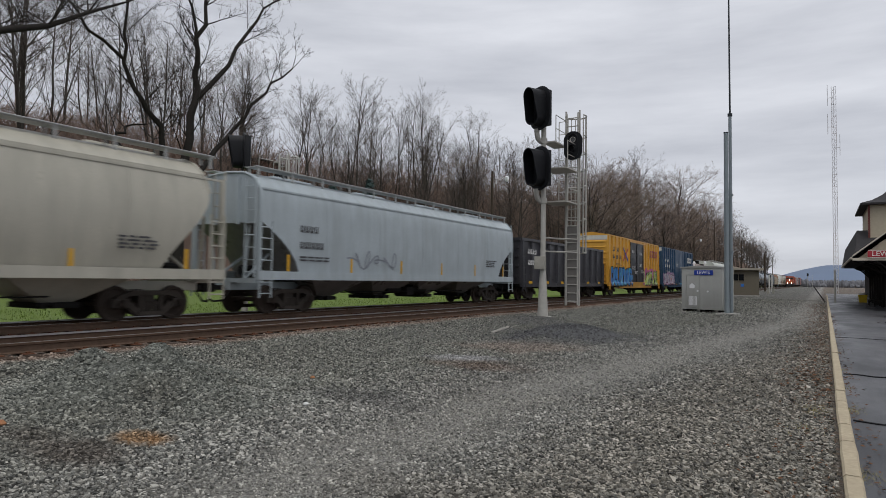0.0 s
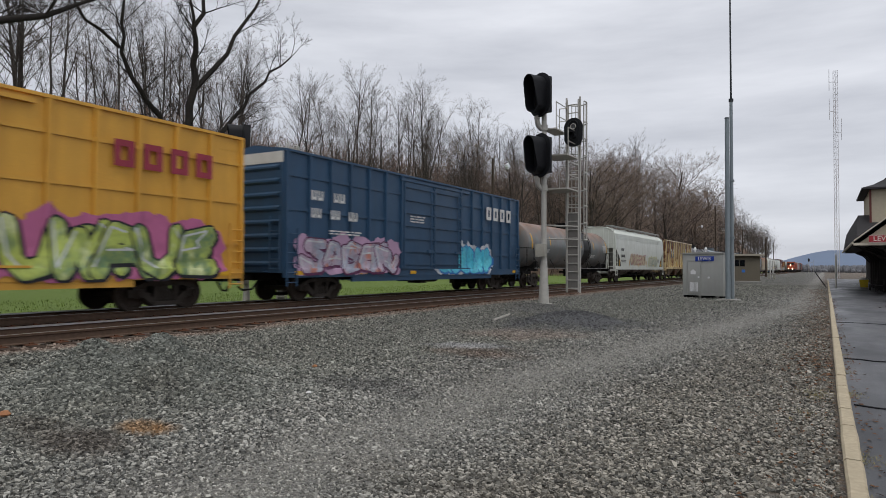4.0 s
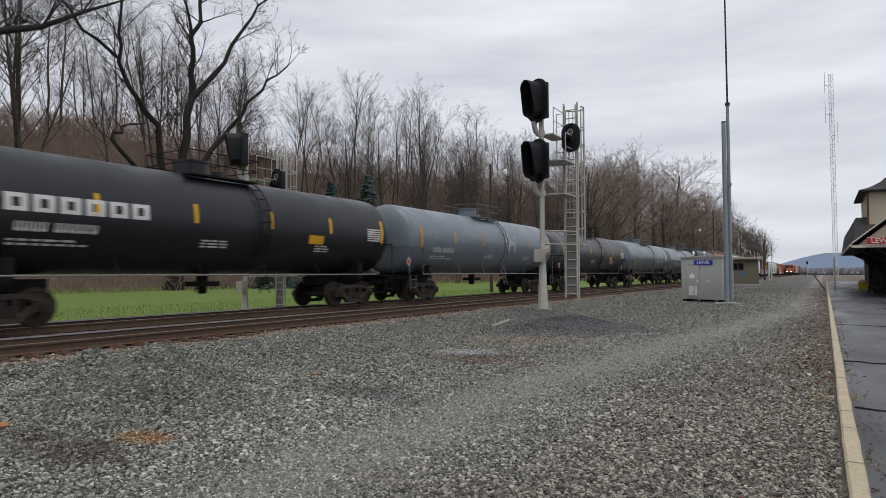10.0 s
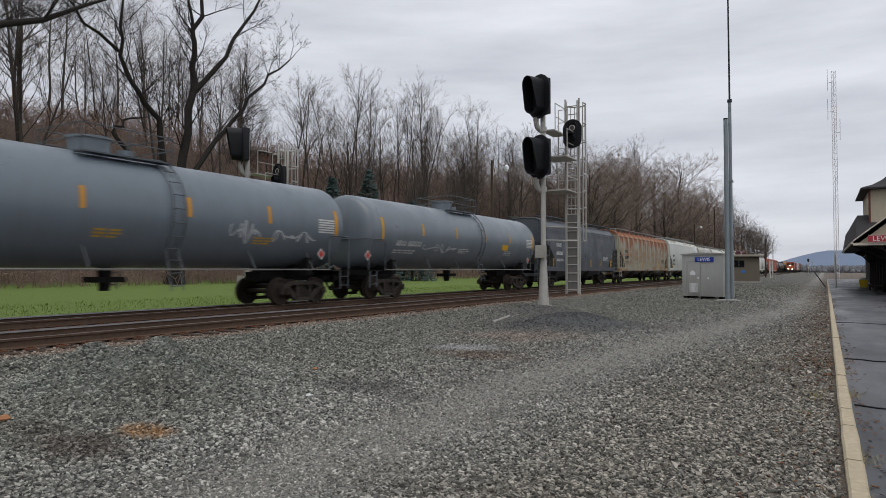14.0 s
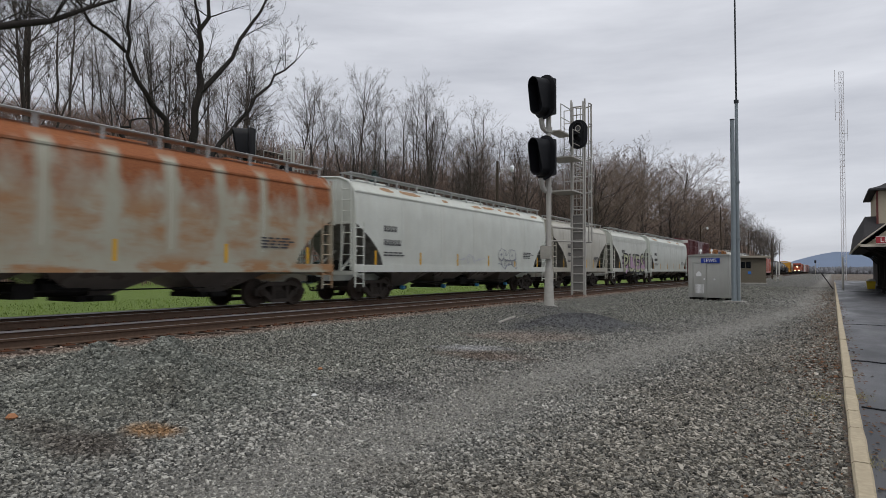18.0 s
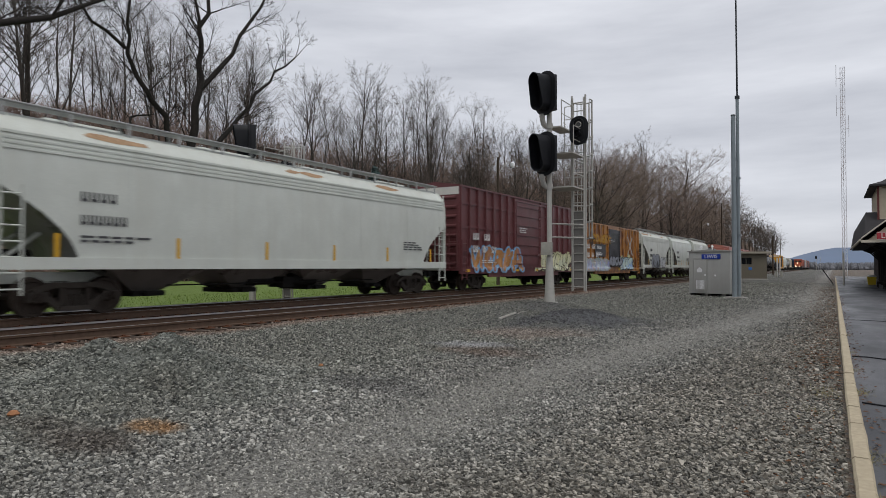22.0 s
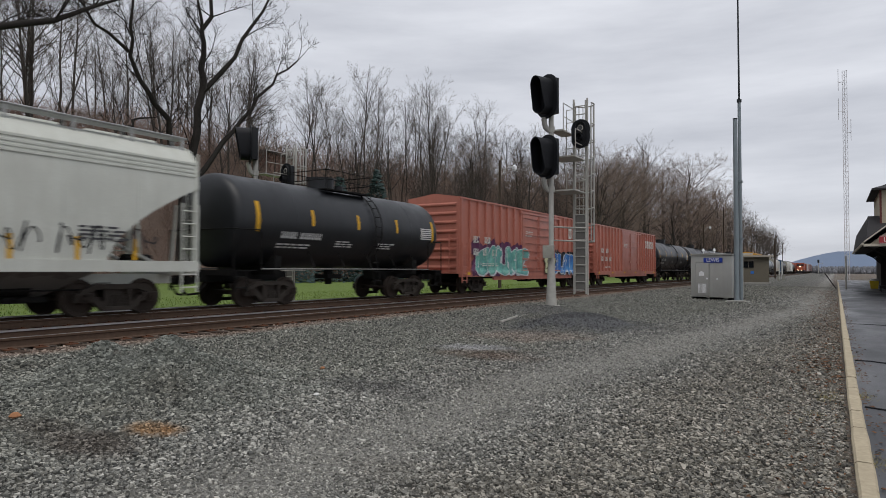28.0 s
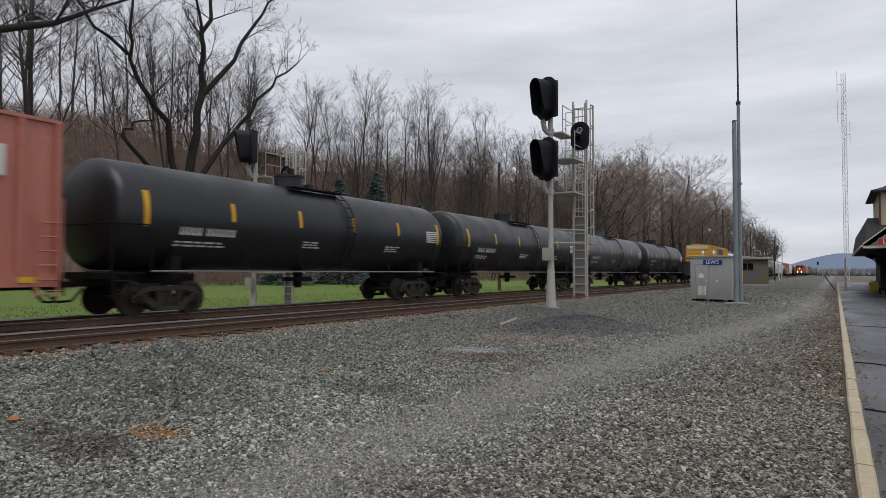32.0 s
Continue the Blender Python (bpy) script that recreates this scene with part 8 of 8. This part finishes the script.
def scatter_stones():
    rs = np.random.RandomState(12)
    base = np.array([(x, y, z) for z in (-0.6, 0.6) for y in (-0.6, 0.6) for x in (-0.6, 0.6)])
    tri = np.array([(0, 2, 3), (0, 3, 1), (4, 5, 7), (4, 7, 6), (0, 1, 5), (0, 5, 4), (2, 6, 7), (2, 7, 3), (0, 4, 6), (0, 6, 2), (1, 3, 7), (1, 7, 5)])
    spots = []
    for n, r0, r1, a, b in ((66000, 3.6, 9.0, 0.009, 0.024), (64000, 9.0, 17.0, 0.012, 0.027), (42000, 17.0, 34.0, 0.014, 0.029), (22000, 34.0, 75.0, 0.022, 0.046)):
        k = 0
        while k < n:
            r = math.sqrt(rs.uniform(r0 * r0, r1 * r1))
            ang = rs.uniform(radians(-1), radians(68))
            x, y = -r * math.sin(ang), r * math.cos(ang)
            if x < -11.75 or x > 0.07:
                continue
            fines = 0.5 + 0.5 * noise.noise((x * 0.5, y * 0.4, 9.0))
            track = math.exp(-((x + 3.65 - 2.6 * min(1.0, max(0.0, (y - 9) / 22))) / 0.9) ** 2)
            mound = ((x + 6.3) / 1.3) ** 2 + ((y - 18.4) / 1.8) ** 2 < 1.0
            if rs.uniform() < 0.10 * fines + 0.30 * track or mound:
                k += 1
                continue
            spots.append((x, y, rs.uniform(a, b) * (1.0 - 0.35 * track) * (1.4 if rs.uniform() < 0.07 else 1)))
            k += 1
    for _ in range(2600):                                   # fine dark stone of the mound
        x, y = rs.normal(-6.4, 0.65), rs.normal(18.3, 1.0)
        spots.append((x, y, rs.uniform(0.012, 0.026)))
    for _ in range(15000):                                  # coarse heap
        x, y = rs.normal(-7.9, 1.5), rs.normal(5.6, 1.25)
        if x > -11.6 and y > 2.5:
            spots.append((x, y, rs.uniform(0.014, 0.031)))
    for _ in range(9000):                                   # ballast along the near rail
        y = rs.uniform(1.0, 60.0)
        spots.append((rs.normal(-11.35, 0.45), y, rs.uniform(0.018, 0.036)))
    for _ in range(5000):
        spots.append((rs.uniform(-13.4, -12.4), rs.uniform(1, 40), rs.uniform(0.022, 0.04)))
    n = len(spots)
    P = np.array([(x, y, level(x, y) + 0.34 * r) for x, y, r in spots])
    R = np.array([s[2] for s in spots])
    V = np.repeat(base[None], n, 0) * rs.uniform(0.55, 1.3, (n, 8, 1))
    V *= rs.uniform(0.65, 1.25, (n, 1, 3)) * np.array([1.05, 1.05, 0.88])
    a = rs.uniform(0, 2 * np.pi, n)
    ca, sa = np.cos(a)[:, None], np.sin(a)[:, None]
    X = V[:, :, 0] * ca - V[:, :, 1] * sa
    Y = V[:, :, 0] * sa + V[:, :, 1] * ca
    Z = V[:, :, 2] + X * rs.uniform(-0.45, 0.45, (n, 1)) + Y * rs.uniform(-0.35, 0.35, (n, 1))
    W = np.stack([X, Y, Z], 2) * R[:, None, None] + P[:, None, :]
    F = (tri[None] + (np.arange(n) * 8)[:, None, None]).reshape(-1, 3)
    me = bpy.data.meshes.new("loose_stones")
    me.vertices.add(n * 8)
    me.vertices.foreach_set("co", W.reshape(-1).astype(np.float32))
    me.loops.add(len(F) * 3)
    me.loops.foreach_set("vertex_index", F.reshape(-1).astype(np.int32))
    me.polygons.add(len(F))
    me.polygons.foreach_set("loop_start", np.arange(0, len(F) * 3, 3, dtype=np.int32))
    me.update(calc_edges=True)
    me.shade_flat()
    me.materials.append(stone_material())
    tagged(new("loose_stones", me), "loose angular grey crushed stone over the yard", "gravel", kind="stuff")


def scatter_litter():
    rng = random.Random(31)
    g = Geo()
    for _ in range(2600):
        y = rng.uniform(12, 60) if rng.random() < 0.85 else rng.uniform(3, 14)
        x = 0.08 - abs(rng.gauss(0, 0.30 + 0.008 * y))
        z = level(x, y) + 0.02
        s, a = rng.uniform(0.018, 0.045) * (0.55 if y < 10 else 1.0), rng.uniform(0, 6.28)
        c, d = math.cos(a) * s, math.sin(a) * s
        g.add([(x - c, y - d, z), (x - d * 0.6, y + c * 0.6, z + rng.uniform(0, 0.02)), (x + c, y + d, z + rng.uniform(0, 0.012)), (x + d * 0.6, y - c * 0.6, z + rng.uniform(0, 0.02))], [(0, 1, 2, 3)])
    for _ in range(420):
        y = rng.uniform(4, 40)
        x = 0.26 + abs(rng.gauss(0, 0.10))
        z = 0.052 - 0.012 * x
        s, a = rng.uniform(0.015, 0.035), rng.uniform(0, 6.28)
        c, d = math.cos(a) * s, math.sin(a) * s
        g.add([(x - c, y - d, z), (x - d * 0.6, y + c * 0.6, z + rng.uniform(0, 0.015)), (x + c, y + d, z + rng.uniform(0, 0.01)), (x + d * 0.6, y - c * 0.6, z + rng.uniform(0, 0.015))], [(0, 1, 2, 3)])
    leafm = plain("dead_leaf", (0.19, 0.095, 0.05), 0.9, 0, 30, 0.5, 0.0)
    tagged(part("fallen_leaves", g, leafm), "brown fallen leaves along the kerb", "leaves", kind="stuff")
    tuft = plain("dry_grass", (0.33, 0.29, 0.13), 0.9, 0, 20, 0.4, 0.0)
    g = Geo()
    for cx, cy, n, sp in ((-0.12, 9.6, 240, 0.22), (-0.25, 8.3, 160, 0.2), (0.29, 9.6, 160, 0.14), (0.27, 6.4, 140, 0.12), (0.26, 11.6, 70, 0.1), (0.26, 14.0, 70, 0.1), (0.27, 5.2, 160, 0.15), (0.26, 17.5, 60, 0.2)):
        for _ in range(n):
            x, y = rng.gauss(cx, sp * 0.5), rng.gauss(cy, sp)
            if 0.11 < x < 0.245:
                x = 0.25
            z = 0.0 if x < 0.12 else 0.035
            a, h = rng.uniform(0, 6.28), rng.uniform(0.02, 0.07)
            c, d = math.cos(a), math.sin(a)
            g.add([(x - 0.003 * d, y + 0.003 * c, z), (x + 0.003 * d, y - 0.003 * c, z), (x + c * h * 0.8, y + d * h * 0.8, z + h * 0.6)], [(0, 1, 2)])
    tagged(part("dry_tufts", g, tuft), "dry yellow grass tufts at the kerb joints", "grass", kind="stuff")
    green = plain("lawn_blades", (0.175, 0.255, 0.05), 0.8, 0, 2, 0.2, 0.0)
    g = Geo()
    for _ in range(14000):
        x, y = rng.uniform(-30, -20.2), rng.uniform(2, 70)
        z = level(x, y) - 0.01
        a, h = rng.uniform(0, 6.28), rng.uniform(0.05, 0.13)
        c, d = math.cos(a), math.sin(a)
        g.add([(x - 0.02 * d, y + 0.02 * c, z), (x + 0.02 * d, y - 0.02 * c, z), (x + c * h * 0.5, y + d * h * 0.5, z + h)], [(0, 1, 2)])
    tagged(part("lawn_grass", g, green), "short green lawn grass beyond the tracks", "grass", kind="stuff")
    orange = plain("orange_brick_bit", (0.42, 0.20, 0.10), 0.85, 0, 20, 0.3, 0.2)
    for x, y, r in ((-7.3, 3.52, 0.055), (-9.3, 5.18, 0.065), (-7.0, 7.9, 0.04)):
        m = Geo().loft([[(r * k * math.cos(a) * (1 + 0.2 * math.sin(3 * a)), r * k * math.sin(a), r * z) for a in (2 * math.pi * i / 7 for i in range(7))] for k, z in ((0.7, -0.5), (1.1, 0.1), (0.6, 0.7))])
        solid("brick_fragment", m, orange, "orange broken brick fragment lying in the gravel", "brick fragment", (x, y, level(x, y) + 0.02), group="brick fragments")
    white = plain("white_pebble", (0.7, 0.7, 0.68), 0.7, 0, 20, 0.2, 0.1)
    solid("white_pebble", Geo().loft([[(0.03 * k * math.cos(a), 0.04 * k * math.sin(a), 0.03 * z) for a in (2 * math.pi * i / 7 for i in range(7))] for k, z in ((0.7, -0.5), (1.1, 0.1), (0.6, 0.7))]), white, "single white pebble lying in the gravel", "pebble", (-5.5, 6.1, level(-5.5, 6.1) + 0.03))


scatter_stones()
scatter_litter()


def motions():
    """The train rolls towards the viewer at a steady pace."""
    for car, y in cars:
        walk(car, [(t, pose(TRACK_FAR, y - SPEED * t, RAIL)) for t in (0.0, 8.0, 16.0, 24.0, 32.0)])
        # wheels turn one frame at a time while the car passes near
        first, last = (y - 62.0) / SPEED, (y + 2.0) / SPEED
        steps_in = [k for k in range(0, 32 * FPS + 1) if first <= k / FPS <= last]
        if not steps_in:
            continue
        turn = lambda k: pose(0, 0, 0, math.degrees(SPEED * (k - steps_in[0]) / FPS / 0.457), 0, 0)
        for truck in car.children:
            if not truck.name.startswith("truck"):
                continue
            for w in truck.children:
                if w.name.startswith("wheelset"):
                    at = Matrix.Translation(w.location)
                    walk(w, [(0.0, at @ turn(steps_in[0]))] * (steps_in[0] > 0) + [(k / FPS, at @ turn(k)) for k in steps_in] + [(32.0, at @ turn(steps_in[-1]))] * (steps_in[-1] < 32 * FPS))


motions()
